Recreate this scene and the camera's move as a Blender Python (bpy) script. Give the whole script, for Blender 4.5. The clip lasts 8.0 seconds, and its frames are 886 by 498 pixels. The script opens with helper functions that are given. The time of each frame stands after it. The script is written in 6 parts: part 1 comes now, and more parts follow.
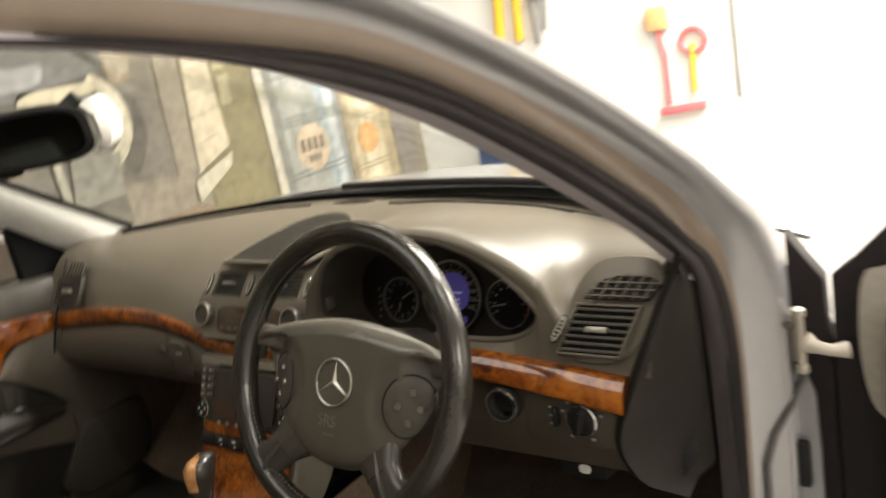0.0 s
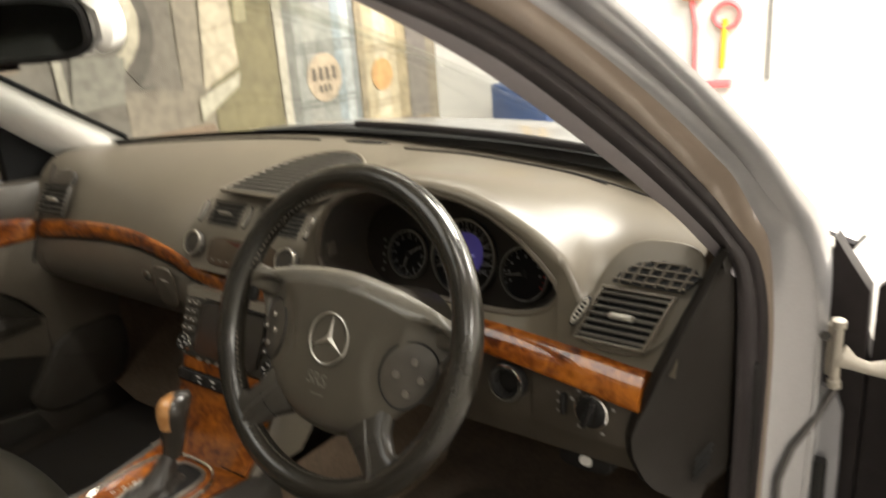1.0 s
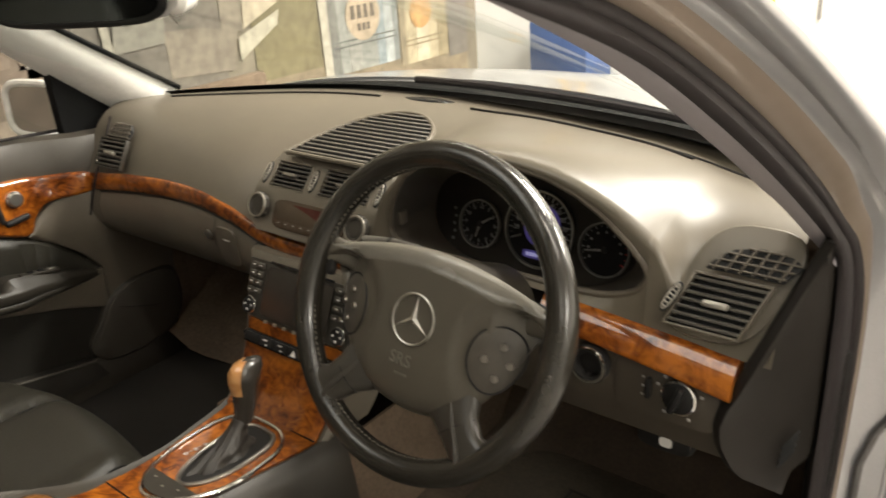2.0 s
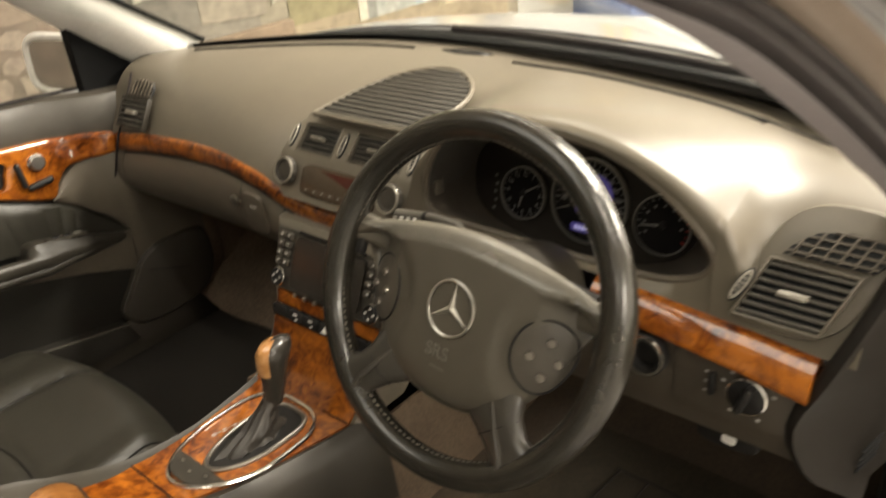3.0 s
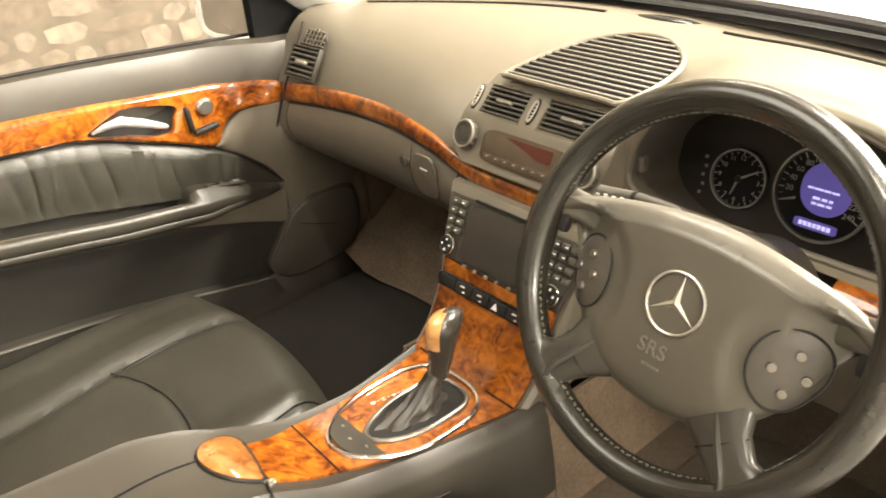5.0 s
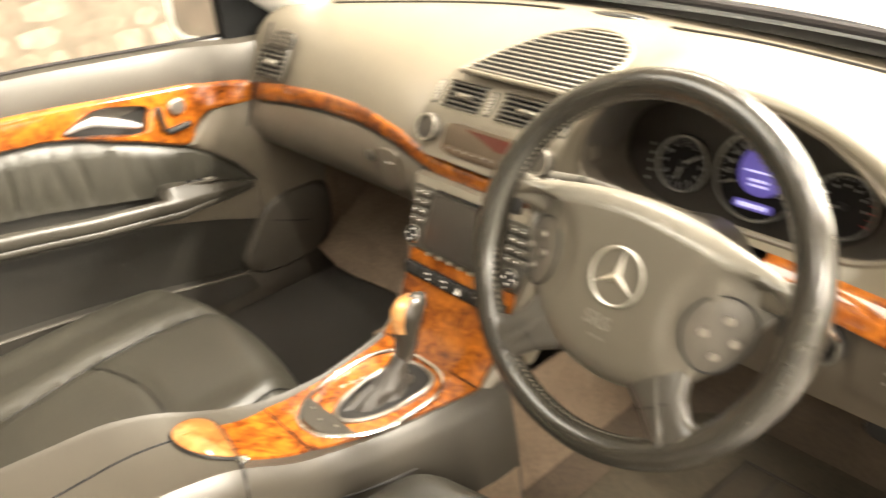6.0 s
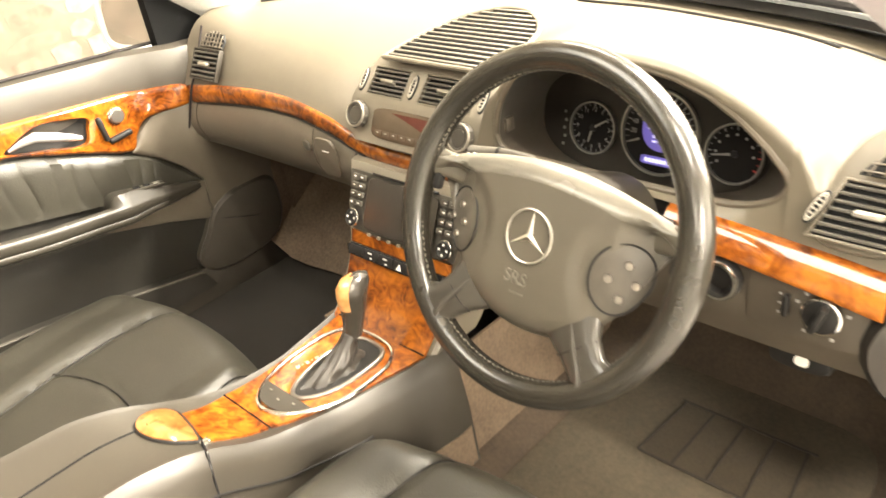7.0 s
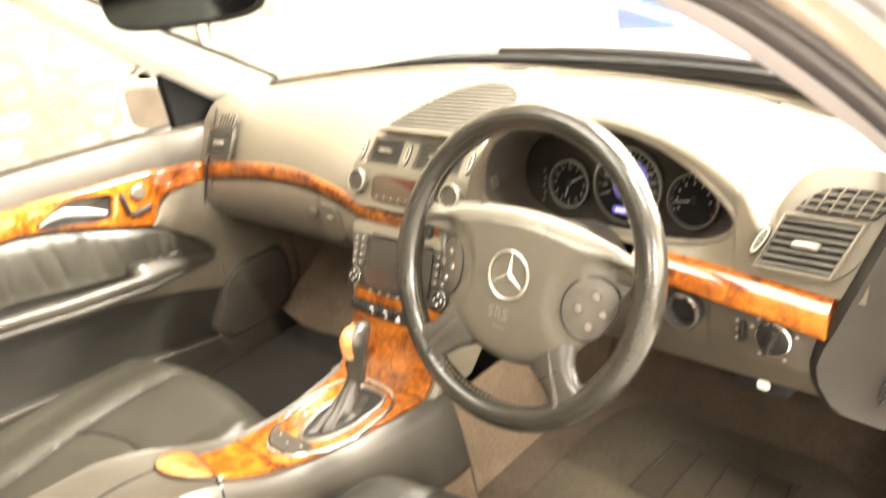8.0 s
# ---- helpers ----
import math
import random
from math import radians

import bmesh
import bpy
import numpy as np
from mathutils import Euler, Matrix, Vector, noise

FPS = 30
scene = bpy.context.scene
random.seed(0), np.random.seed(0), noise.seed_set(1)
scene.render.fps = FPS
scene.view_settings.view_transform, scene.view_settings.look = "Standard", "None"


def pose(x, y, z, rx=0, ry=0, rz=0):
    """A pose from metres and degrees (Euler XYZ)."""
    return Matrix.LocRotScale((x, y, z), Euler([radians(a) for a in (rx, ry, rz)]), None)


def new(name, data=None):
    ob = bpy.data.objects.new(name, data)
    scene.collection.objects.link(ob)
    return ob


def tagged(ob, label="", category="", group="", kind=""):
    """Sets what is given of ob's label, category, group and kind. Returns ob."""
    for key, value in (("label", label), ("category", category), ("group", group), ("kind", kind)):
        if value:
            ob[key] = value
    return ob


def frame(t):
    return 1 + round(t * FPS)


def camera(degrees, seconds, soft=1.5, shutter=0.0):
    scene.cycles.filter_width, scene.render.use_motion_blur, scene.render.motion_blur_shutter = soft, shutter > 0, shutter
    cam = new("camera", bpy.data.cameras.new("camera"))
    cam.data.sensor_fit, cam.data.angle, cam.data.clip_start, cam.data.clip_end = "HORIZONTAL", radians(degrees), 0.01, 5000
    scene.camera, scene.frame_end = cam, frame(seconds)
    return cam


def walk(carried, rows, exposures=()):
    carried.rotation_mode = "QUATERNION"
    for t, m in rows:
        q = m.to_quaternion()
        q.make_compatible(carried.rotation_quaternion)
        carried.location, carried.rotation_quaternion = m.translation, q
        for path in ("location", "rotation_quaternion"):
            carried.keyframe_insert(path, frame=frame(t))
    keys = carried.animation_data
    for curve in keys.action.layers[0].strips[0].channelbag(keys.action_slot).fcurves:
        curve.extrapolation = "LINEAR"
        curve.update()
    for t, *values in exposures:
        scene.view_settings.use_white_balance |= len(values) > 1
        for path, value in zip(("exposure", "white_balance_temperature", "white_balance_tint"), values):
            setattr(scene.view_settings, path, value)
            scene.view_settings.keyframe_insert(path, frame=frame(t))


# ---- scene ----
cam = camera(58.51, 8.0, soft=1.6, shutter=1.0)
# seconds, eye, yaw, pitch, roll
ROWS = [
    (0, 1.0444, -0.6212, 1.1670, 37.78, -14.80, -11.36),
    (0.3, 0.9963, -0.5705, 1.1642, 39.83, -16.27, -8.86),
    (0.5, 0.9753, -0.5615, 1.1626, 40.78, -15.91, -8.20),
    (0.7, 0.9735, -0.5505, 1.1640, 41.25, -16.70, -7.28),
    (1, 0.9678, -0.5672, 1.1595, 37.79, -18.63, -4.39),
    (1.3, 0.9321, -0.5752, 1.1747, 36.99, -21.18, -3.71),
    (1.5, 0.9104, -0.5823, 1.1780, 36.75, -21.31, -2.60),
    (2, 0.8907, -0.5781, 1.2061, 39.92, -23.34, -4.21),
    (2.2, 0.8861, -0.5629, 1.2153, 40.72, -23.52, -4.21),
    (3.3, 0.8031, -0.4918, 1.2000, 45.18, -29.27, -5.81),
    (3.5, 0.7875, -0.4897, 1.1868, 46.33, -29.92, -5.12),
    (3.6, 0.7778, -0.4893, 1.1842, 46.56, -29.38, -5.39),
    (4, 0.7412, -0.4889, 1.1790, 46.44, -29.45, -4.59),
    (4.4, 0.7203, -0.4981, 1.1814, 48.33, -29.26, -5.05),
    (4.5, 0.7149, -0.5060, 1.1845, 48.88, -29.43, -4.93),
    (4.7, 0.7015, -0.5172, 1.1885, 51.01, -28.92, -5.14),
    (5.8, 0.7346, -0.5532, 1.1858, 52.40, -28.79, -4.39),
    (6, 0.7568, -0.5468, 1.1903, 50.28, -28.73, -4.96),
    (6.5, 0.7810, -0.5329, 1.1896, 48.55, -29.53, -6.34),
    (7, 0.8337, -0.5545, 1.2052, 47.94, -30.10, -9.13),
    (7.5, 0.9027, -0.5761, 1.2077, 50.34, -28.59, -8.50),
    (7.6, 0.9143, -0.5825, 1.2105, 50.96, -27.74, -10.06),
    (8, 0.9290, -0.6170, 1.2076, 47.70, -24.05, -10.53),
]
EXPOSURES = [(0.0, -0.72, 5960, 10), (2.2, -0.58, 6020, 10), (3.4, -0.12, 6400, 10), (4.0, 0.38, 6350, 10), (4.5, 0.60, 6350, 10), (6.0, 1.34, 6350, 10), (6.5, 1.43, 6400, 10), (7.0, 1.63, 6400, 10), (8.0, 1.90, 6300, 10)]
walk(cam, [(t, pose(x, y, z, 0, 0, yaw) @ pose(0, 0, 0, 90 + pitch, 0, 0) @ pose(0, 0, 0, 0, 0, roll)) for t, x, y, z, yaw, pitch, roll in ROWS], EXPOSURES)

# ceiling lights, unseen, several added as fill: x, y, power, width, length
LIGHTS = [(1.2, 3.0, 440, 0.6, 1.3), (3.2, 3.0, 520, 0.6, 1.3), (1.05, 1.3, 250, 0.3, 1.3), (-1.0, 2.0, 32, 0.3, 1.3), (-0.5, -1.5, 15, 1.7, 1.8), (5.2, -1.3, 225, 1.3, 0.3), (1.9, -0.4, 45, 0.12, 1.3), (2.4, -3.0, 40, 0.3, 1.3), (-0.6, -4.2, 30, 0.3, 1.3)]
# ---- world and lamps ----
world = bpy.data.worlds.new("garage_air")
world.use_nodes = True
world.node_tree.nodes["Background"].inputs[0].default_value = (1.0, 0.93, 0.82, 1)
world.node_tree.nodes["Background"].inputs[1].default_value = 0.012
scene.world = world


# ---- materials ----
def mat(name, color, rough=0.5, metal=0.0, scale=60.0, vary=0.15, bump=0.05, bump_scale=400.0, coat=0.0, stretch=(1, 1, 1), spec=0.5):
    """A surface with a broad and a fine variation of its colour, and a fine relief."""
    m = bpy.data.materials.new(name)
    m.use_nodes = True
    nt = m.node_tree
    b = nt.nodes["Principled BSDF"]
    tc = nt.nodes.new("ShaderNodeTexCoord")
    mp = nt.nodes.new("ShaderNodeMapping")
    mp.inputs["Scale"].default_value = stretch
    nt.links.new(tc.outputs["Object"], mp.inputs[0])
    broad = nt.nodes.new("ShaderNodeTexNoise")
    broad.inputs["Scale"].default_value, broad.inputs["Detail"].default_value = scale * 0.12, 4
    fine = nt.nodes.new("ShaderNodeTexNoise")
    fine.inputs["Scale"].default_value, fine.inputs["Detail"].default_value = scale, 3
    add = nt.nodes.new("ShaderNodeMath")
    add.operation = "MULTIPLY_ADD"
    add.inputs[1].default_value = 0.5
    half = nt.nodes.new("ShaderNodeMath")
    half.operation = "MULTIPLY"
    half.inputs[1].default_value = 0.5
    ramp = nt.nodes.new("ShaderNodeValToRGB")
    ramp.color_ramp.elements[0].position, ramp.color_ramp.elements[1].position = 0.3, 0.7
    ramp.color_ramp.elements[0].color = (*[c * (1 - vary) for c in color], 1)
    ramp.color_ramp.elements[1].color = (*[min(1, c * (1 + vary)) for c in color], 1)
    for n in (broad, fine):
        nt.links.new(mp.outputs[0], n.inputs["Vector"])
    nt.links.new(fine.outputs[0], half.inputs[0])
    nt.links.new(broad.outputs[0], add.inputs[0])
    nt.links.new(half.outputs[0], add.inputs[2])
    nt.links.new(add.outputs[0], ramp.inputs[0])
    nt.links.new(ramp.outputs[0], b.inputs["Base Color"])
    rr = nt.nodes.new("ShaderNodeMapRange")
    rr.inputs[3].default_value, rr.inputs[4].default_value = max(0.02, rough - 0.08), min(1, rough + 0.08)
    nt.links.new(broad.outputs[0], rr.inputs[0])
    nt.links.new(rr.outputs[0], b.inputs["Roughness"])
    b.inputs["Metallic"].default_value = metal
    b.inputs["Specular IOR Level"].default_value = spec
    b.inputs["Coat Weight"].default_value = coat
    b.inputs["Coat Roughness"].default_value = 0.04
    if bump:
        bn = nt.nodes.new("ShaderNodeTexNoise")
        bn.inputs["Scale"].default_value, bn.inputs["Detail"].default_value = bump_scale, 2
        bp = nt.nodes.new("ShaderNodeBump")
        bp.inputs["Strength"].default_value, bp.inputs["Distance"].default_value = bump, 0.002
        nt.links.new(mp.outputs[0], bn.inputs["Vector"])
        nt.links.new(bn.outputs[0], bp.inputs["Height"])
        nt.links.new(bp.outputs[0], b.inputs["Normal"])
    return m


def burl(name, dark, mid, light, scale=9.5):
    """Glossy walnut burl: swirled figure under lacquer."""
    m = bpy.data.materials.new(name)
    m.use_nodes = True
    nt = m.node_tree
    b = nt.nodes["Principled BSDF"]
    tc = nt.nodes.new("ShaderNodeTexCoord")
    warp = nt.nodes.new("ShaderNodeTexNoise")
    warp.inputs["Scale"].default_value, warp.inputs["Detail"].default_value, warp.inputs["Distortion"].default_value = scale, 7, 1.5
    eye = nt.nodes.new("ShaderNodeTexNoise")
    eye.inputs["Scale"].default_value, eye.inputs["Detail"].default_value, eye.inputs["Distortion"].default_value = scale * 4.6, 7, 1.7
    mix = nt.nodes.new("ShaderNodeMix")
    mix.inputs[0].default_value = 0.52
    ramp = nt.nodes.new("ShaderNodeValToRGB")
    e = ramp.color_ramp.elements
    e[0].position, e[0].color = 0.375, (*dark, 1)
    e[1].position, e[1].color = 0.61, (*light, 1)
    k = e.new(0.47)
    k.color = (*mid, 1)
    nt.links.new(tc.outputs["Object"], warp.inputs["Vector"])
    nt.links.new(tc.outputs["Object"], eye.inputs["Vector"])
    nt.links.new(warp.outputs[0], mix.inputs[2])
    nt.links.new(eye.outputs[0], mix.inputs[3])
    nt.links.new(mix.outputs[0], ramp.inputs[0])
    nt.links.new(ramp.outputs[0], b.inputs["Base Color"])
    b.inputs["Roughness"].default_value = 0.4
    b.inputs["Specular IOR Level"].default_value = 0.12
    b.inputs["Coat Weight"].default_value, b.inputs["Coat Roughness"].default_value, b.inputs["Coat IOR"].default_value = 1.0, 0.03, 1.65
    return m


def glass(name, tint=(1, 1, 1), top=0.6, base=0.04):
    """A clear pane; its shine grows towards a grazing view."""
    m = bpy.data.materials.new(name)
    m.use_nodes = True
    nt = m.node_tree
    nt.nodes.remove(nt.nodes["Principled BSDF"])
    clear, shine, lw, power, rng, mix = (nt.nodes.new("ShaderNode" + n) for n in ("BsdfTransparent", "BsdfGlossy", "LayerWeight", "Math", "MapRange", "MixShader"))
    clear.inputs[0].default_value = (*tint, 1)
    shine.inputs["Roughness"].default_value = 0.02
    power.operation, power.inputs[1].default_value = "POWER", 5
    rng.inputs[3].default_value, rng.inputs[4].default_value = base, top
    nt.links.new(lw.outputs["Facing"], power.inputs[0])
    nt.links.new(power.outputs[0], rng.inputs[0])
    nt.links.new(rng.outputs[0], mix.inputs[0])
    nt.links.new(clear.outputs[0], mix.inputs[1])
    nt.links.new(shine.outputs[0], mix.inputs[2])
    nt.links.new(mix.outputs[0], nt.nodes["Material Output"].inputs[0])
    return m


def glow(name, color, power):
    m = bpy.data.materials.new(name)
    m.use_nodes = True
    b = m.node_tree.nodes["Principled BSDF"]
    b.inputs["Base Color"].default_value = (*color, 1)
    b.inputs["Emission Color"].default_value = (*color, 1)
    b.inputs["Emission Strength"].default_value = power
    return m


DASH = mat("dash_plastic", (0.110, 0.0945, 0.0700), 0.36, scale=40, vary=0.06, bump=0.04, bump_scale=900)
DASH_LOW = mat("lower_plastic", (0.088, 0.0735, 0.0545), 0.45, scale=40, vary=0.07, bump=0.12, bump_scale=900)
CONS = mat("console_plastic", (0.028, 0.0238, 0.0174), 0.46, scale=40, vary=0.07, bump=0.10, bump_scale=900)
DOORPAD = mat("door_plastic", (0.037, 0.0320, 0.0245), 0.45, scale=40, vary=0.06, bump=0.12, bump_scale=900)
PANEL = mat("panel_plastic", (0.150, 0.131, 0.100), 0.38, scale=50, vary=0.06, bump=0.05, bump_scale=900)
BLACK = mat("black_plastic", (0.012, 0.011, 0.010), 0.5, scale=60, vary=0.15, bump=0.06, bump_scale=900, spec=0.25)
GLOSSBLACK = mat("gloss_black", (0.008, 0.008, 0.009), 0.12, scale=60, vary=0.1, bump=0.0)
LEATHER = mat("seat_leather", (0.0190, 0.0172, 0.0120), 0.46, scale=30, vary=0.18, bump=0.25, bump_scale=350)
RIMLEATHER = mat("rim_leather", (0.0175, 0.0150, 0.0112), 0.25, scale=30, vary=0.4, bump=0.05, bump_scale=420, spec=0.6)
HUBPLASTIC = mat("hub_plastic", (0.066, 0.0575, 0.0435), 0.34, scale=30, vary=0.07, bump=0.1, bump_scale=900)
WOOD = burl("walnut_burl", (0.060, 0.0125, 0.0014), (0.175, 0.045, 0.0040), (0.34, 0.107, 0.0088))
WOODLIGHT = burl("light_burl", (0.115, 0.040, 0.009), (0.19, 0.076, 0.019), (0.27, 0.122, 0.036), 9)
CHROME = mat("chrome", (0.78, 0.76, 0.73), 0.14, 1.0, scale=60, vary=0.04, bump=0.0)
SATIN = mat("satin_metal", (0.55, 0.53, 0.48), 0.32, 1.0, scale=60, vary=0.06, bump=0.02)
CARPET = mat("carpet", (0.135, 0.096, 0.063), 0.95, scale=160, vary=0.35, bump=0.8, bump_scale=700)
MAT_RUG = mat("mat_carpet", (0.078, 0.062, 0.040), 0.95, scale=160, vary=0.3, bump=0.8, bump_scale=700)
RUBBER = mat("rubber", (0.021, 0.017, 0.017), 0.65, scale=60, vary=0.2, bump=0.08, spec=0.2)
PILLAR = mat("pillar_cloth", (0.76, 0.74, 0.70), 0.8, scale=140, vary=0.08, bump=0.3, bump_scale=900)
PAINT = mat("silver_paint", (0.40, 0.395, 0.405), 0.34, 0.55, scale=300, vary=0.05, bump=0.0, coat=0.7)
# Silver paint with the interior's brown reflection put into the colour.
FLANGE = mat("flange_reflection", (0.27, 0.215, 0.17), 0.38, 0.3, scale=60, vary=0.06, bump=0.0, coat=0.6)
WHITE = mat("white_print", (0.75, 0.73, 0.7), 0.5, scale=60, vary=0.05, bump=0.0)
RED = mat("red_print", (0.5, 0.04, 0.03), 0.5, scale=60, vary=0.1, bump=0.0)
SCREEN = mat("dark_screen", (0.030, 0.026, 0.022), 0.12, scale=40, vary=0.08, bump=0.0)
BLUESCREEN = glow("violet_display", (0.10, 0.078, 0.34), 0.22)
LIT = glow("lit_marks", (0.55, 0.52, 0.80), 0.5)
MIRRORGLASS = mat("mirror_glass", (0.85, 0.85, 0.85), 0.03, 1.0, vary=0.01, bump=0.0)
GLASS = glass("window_glass", (0.97, 0.98, 0.97), 0.22, 0.02)
WALLWHITE = mat("white_wall_paint", (0.80, 0.79, 0.76), 0.75, scale=6, vary=0.05, bump=0.1, bump_scale=60)
CONCRETE = mat("concrete", (0.33, 0.31, 0.28), 0.7, scale=9, vary=0.2, bump=0.25, bump_scale=120)


# ---- mesh helpers ----
def part(name, bm, material, parent=None, label="", smooth=True, angle=40):
    """Links a bmesh as one mesh object, under a thing or a part."""
    me = bpy.data.meshes.new(name)
    bmesh.ops.recalc_face_normals(bm, faces=bm.faces)
    for f in bm.faces:
        f.smooth = smooth
    for e in bm.edges:
        if len(e.link_faces) == 2 and e.calc_face_angle(0) > radians(angle):
            e.smooth = False
    bm.to_mesh(me)
    bm.free()
    me.materials.append(material)
    ob = new(name, me)
    if parent is not None:
        ob.parent = parent
        ob.matrix_parent_inverse = parent.matrix_world.inverted()
    if label:
        ob["label"] = label
    return ob


def thing(name, label, category, group="", at=(0, 0, 0), kind=""):
    e = new(name)
    e.location = at
    bpy.context.view_layer.update()
    return tagged(e, label, category, group, kind)


def box(size, at=(0, 0, 0), bevel=0.0, m=None, segs=2):
    bm = bmesh.new()
    bmesh.ops.create_cube(bm, size=1)
    bmesh.ops.scale(bm, vec=size, verts=bm.verts)
    if bevel:
        bmesh.ops.bevel(bm, geom=bm.edges[:], offset=bevel, segments=segs, affect="EDGES", profile=0.5)
    bmesh.ops.transform(bm, matrix=Matrix.Translation(at) @ (m or Matrix()), verts=bm.verts)
    return bm


def grid(rows, closed=False, cap=False):
    """A sheet through rows of points; closed joins the ends of every row, cap fills the first and the last row."""
    bm = bmesh.new()
    vs = [[bm.verts.new(p) for p in r] for r in rows]
    n = len(rows[0])
    for a, b in zip(vs, vs[1:]):
        for i in range(n if closed else n - 1):
            j = (i + 1) % n
            bm.faces.new((a[i], a[j], b[j], b[i]))
    if cap:
        bm.faces.new(vs[0])
        bm.faces.new(vs[-1][::-1])
    bmesh.ops.remove_doubles(bm, verts=bm.verts, dist=1e-6)
    return bm


def thick(bm, d):
    """Gives a sheet thickness."""
    bmesh.ops.recalc_face_normals(bm, faces=bm.faces)
    bmesh.ops.solidify(bm, geom=bm.faces[:], thickness=d)
    return bm


def join(*bms):
    out = bmesh.new()
    for b in bms:
        me = bpy.data.meshes.new("tmp")
        b.to_mesh(me)
        out.from_mesh(me)
        bpy.data.meshes.remove(me)
        b.free()
    return out


def tube(points, r, n=10, closed=False, flat=1.0):
    """A round bar along a line of points. r: one radius, or one a point."""
    pts = [Vector(p) for p in points]
    rs = r if isinstance(r, (list, tuple)) else [r] * len(pts)
    rows, up = [], None
    for i, p in enumerate(pts):
        a = pts[i - 1] if i or closed else p
        b = pts[(i + 1) % len(pts)] if i < len(pts) - 1 or closed else p
        d = (b - a).normalized()
        up = (up - d * up.dot(d)).normalized() if up else d.orthogonal().normalized()
        s = d.cross(up)
        rows.append([p + rs[i] * (math.cos(t) * up + flat * math.sin(t) * s) for t in (2 * math.pi * k / n for k in range(n))])
    if closed:
        rows.append(rows[0])
    return grid(rows, closed=True, cap=not closed)


def lathe(profile, n=24, m=None):
    """Turns (radius, height) pairs round z."""
    rows = [[(r * math.cos(2 * math.pi * k / n), r * math.sin(2 * math.pi * k / n), h) for k in range(n)] for r, h in profile]
    bm = grid(rows, closed=True, cap=True)
    if m:
        bmesh.ops.transform(bm, matrix=m, verts=bm.verts)
    return bm


def band(profile, n=24, m=None):
    """A ring whose closed cross-section is given as (radius, height) pairs."""
    rows = [[(r * math.cos(2 * math.pi * k / n), r * math.sin(2 * math.pi * k / n), h) for k in range(n)] for r, h in profile + profile[:1]]
    bm = grid(rows, closed=True)
    bmesh.ops.recalc_face_normals(bm, faces=bm.faces)
    if m:
        bmesh.ops.transform(bm, matrix=m, verts=bm.verts)
    return bm


def plate(outline, depth, m=None, bevel=0.0):
    """A flat plate: outline (x, y) extruded from z = 0 to z = depth."""
    bm = bmesh.new()
    f = bm.faces.new([bm.verts.new((x, y, 0)) for x, y in outline])
    up = bmesh.ops.extrude_face_region(bm, geom=[f])
    bmesh.ops.translate(bm, vec=(0, 0, depth), verts=[v for v in up["geom"] if isinstance(v, bmesh.types.BMVert)])
    if bevel:
        top = [e for e in bm.edges if all(v.co.z > depth * 0.5 for v in e.verts)]
        bmesh.ops.bevel(bm, geom=top, offset=bevel, segments=2, affect="EDGES", profile=0.5)
    if m:
        bmesh.ops.transform(bm, matrix=m, verts=bm.verts)
    return bm


def pillow(edge, height, depth=0.0, rings=10, n=64, power=3.0, m=None):
    """A domed pad: edge(angle) gives its outline's radius; it rises by height in the middle, and has a skirt of that depth."""
    rows = []
    for k in range(rings + 1):
        s = k / rings
        rows.append([(s * edge(t) * math.cos(t), s * edge(t) * math.sin(t), height * (1 - s**power)) for t in (2 * math.pi * i / n for i in range(n))])
    rows[0] = [(0, 0, height)] * n
    if depth:
        rows.append([(x, y, -depth) for x, y, z in rows[-1]])
    bm = grid(rows, closed=True)
    if m:
        bmesh.ops.transform(bm, matrix=m, verts=bm.verts)
    return bm


def sel(a, b, p=2.5, n=40, cx=0.0, cy=0.0):
    """Outline of a rounded oblong."""
    out = []
    for k in range(n):
        t = 2 * math.pi * k / n
        c, s = math.cos(t), math.sin(t)
        out.append((cx + a * math.copysign(abs(c) ** (2 / p), c), cy + b * math.copysign(abs(s) ** (2 / p), s)))
    return out


def lerp(x, xs, ys):
    return float(np.interp(x, xs, ys))


def facing(at, tilt, turn=0.0):
    """A pose whose x runs across the car, y up the face and z out of it to the rear; tilt: degrees that the face leans back."""
    return Matrix.Translation(at) @ Matrix.Rotation(radians(turn), 4, "Z") @ Matrix.Rotation(radians(90 - tilt), 4, "X")


def bars(widths, height, gap, at, m, depth=0.0006):
    """Unreadable small writing: a row of little bars."""
    x, out = at[0], []
    for w in widths:
        out.append(plate([(x, at[1] - height / 2), (x + w, at[1] - height / 2), (x + w, at[1] + height / 2), (x, at[1] + height / 2)], depth, m))
        x += w + gap
    return join(*out)


SLIDE = mat("slide_satin", (0.34, 0.315, 0.27), 0.34, 0.6, bump=0.0)
SLAT = mat("slat_plastic", (0.075, 0.068, 0.056), 0.4, bump=0.05, bump_scale=900)
GRILLE = mat("grille_plastic", (0.078, 0.070, 0.057), 0.4, bump=0.05, bump_scale=900)
DIALGREY = mat("dial_print", (0.23, 0.22, 0.205), 0.5, bump=0.0)
CAP = mat("shaded_cap_plastic", (0.014, 0.0117, 0.0094), 0.55, scale=40, vary=0.07, bump=0.06, bump_scale=900, spec=0.2)
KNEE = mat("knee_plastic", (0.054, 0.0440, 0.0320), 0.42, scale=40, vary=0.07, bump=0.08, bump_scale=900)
# Near-black that paints the shade inside vents, grille and slots.
VOID = mat("opening_shade", (0.004, 0.004, 0.004), 0.8, bump=0.0)

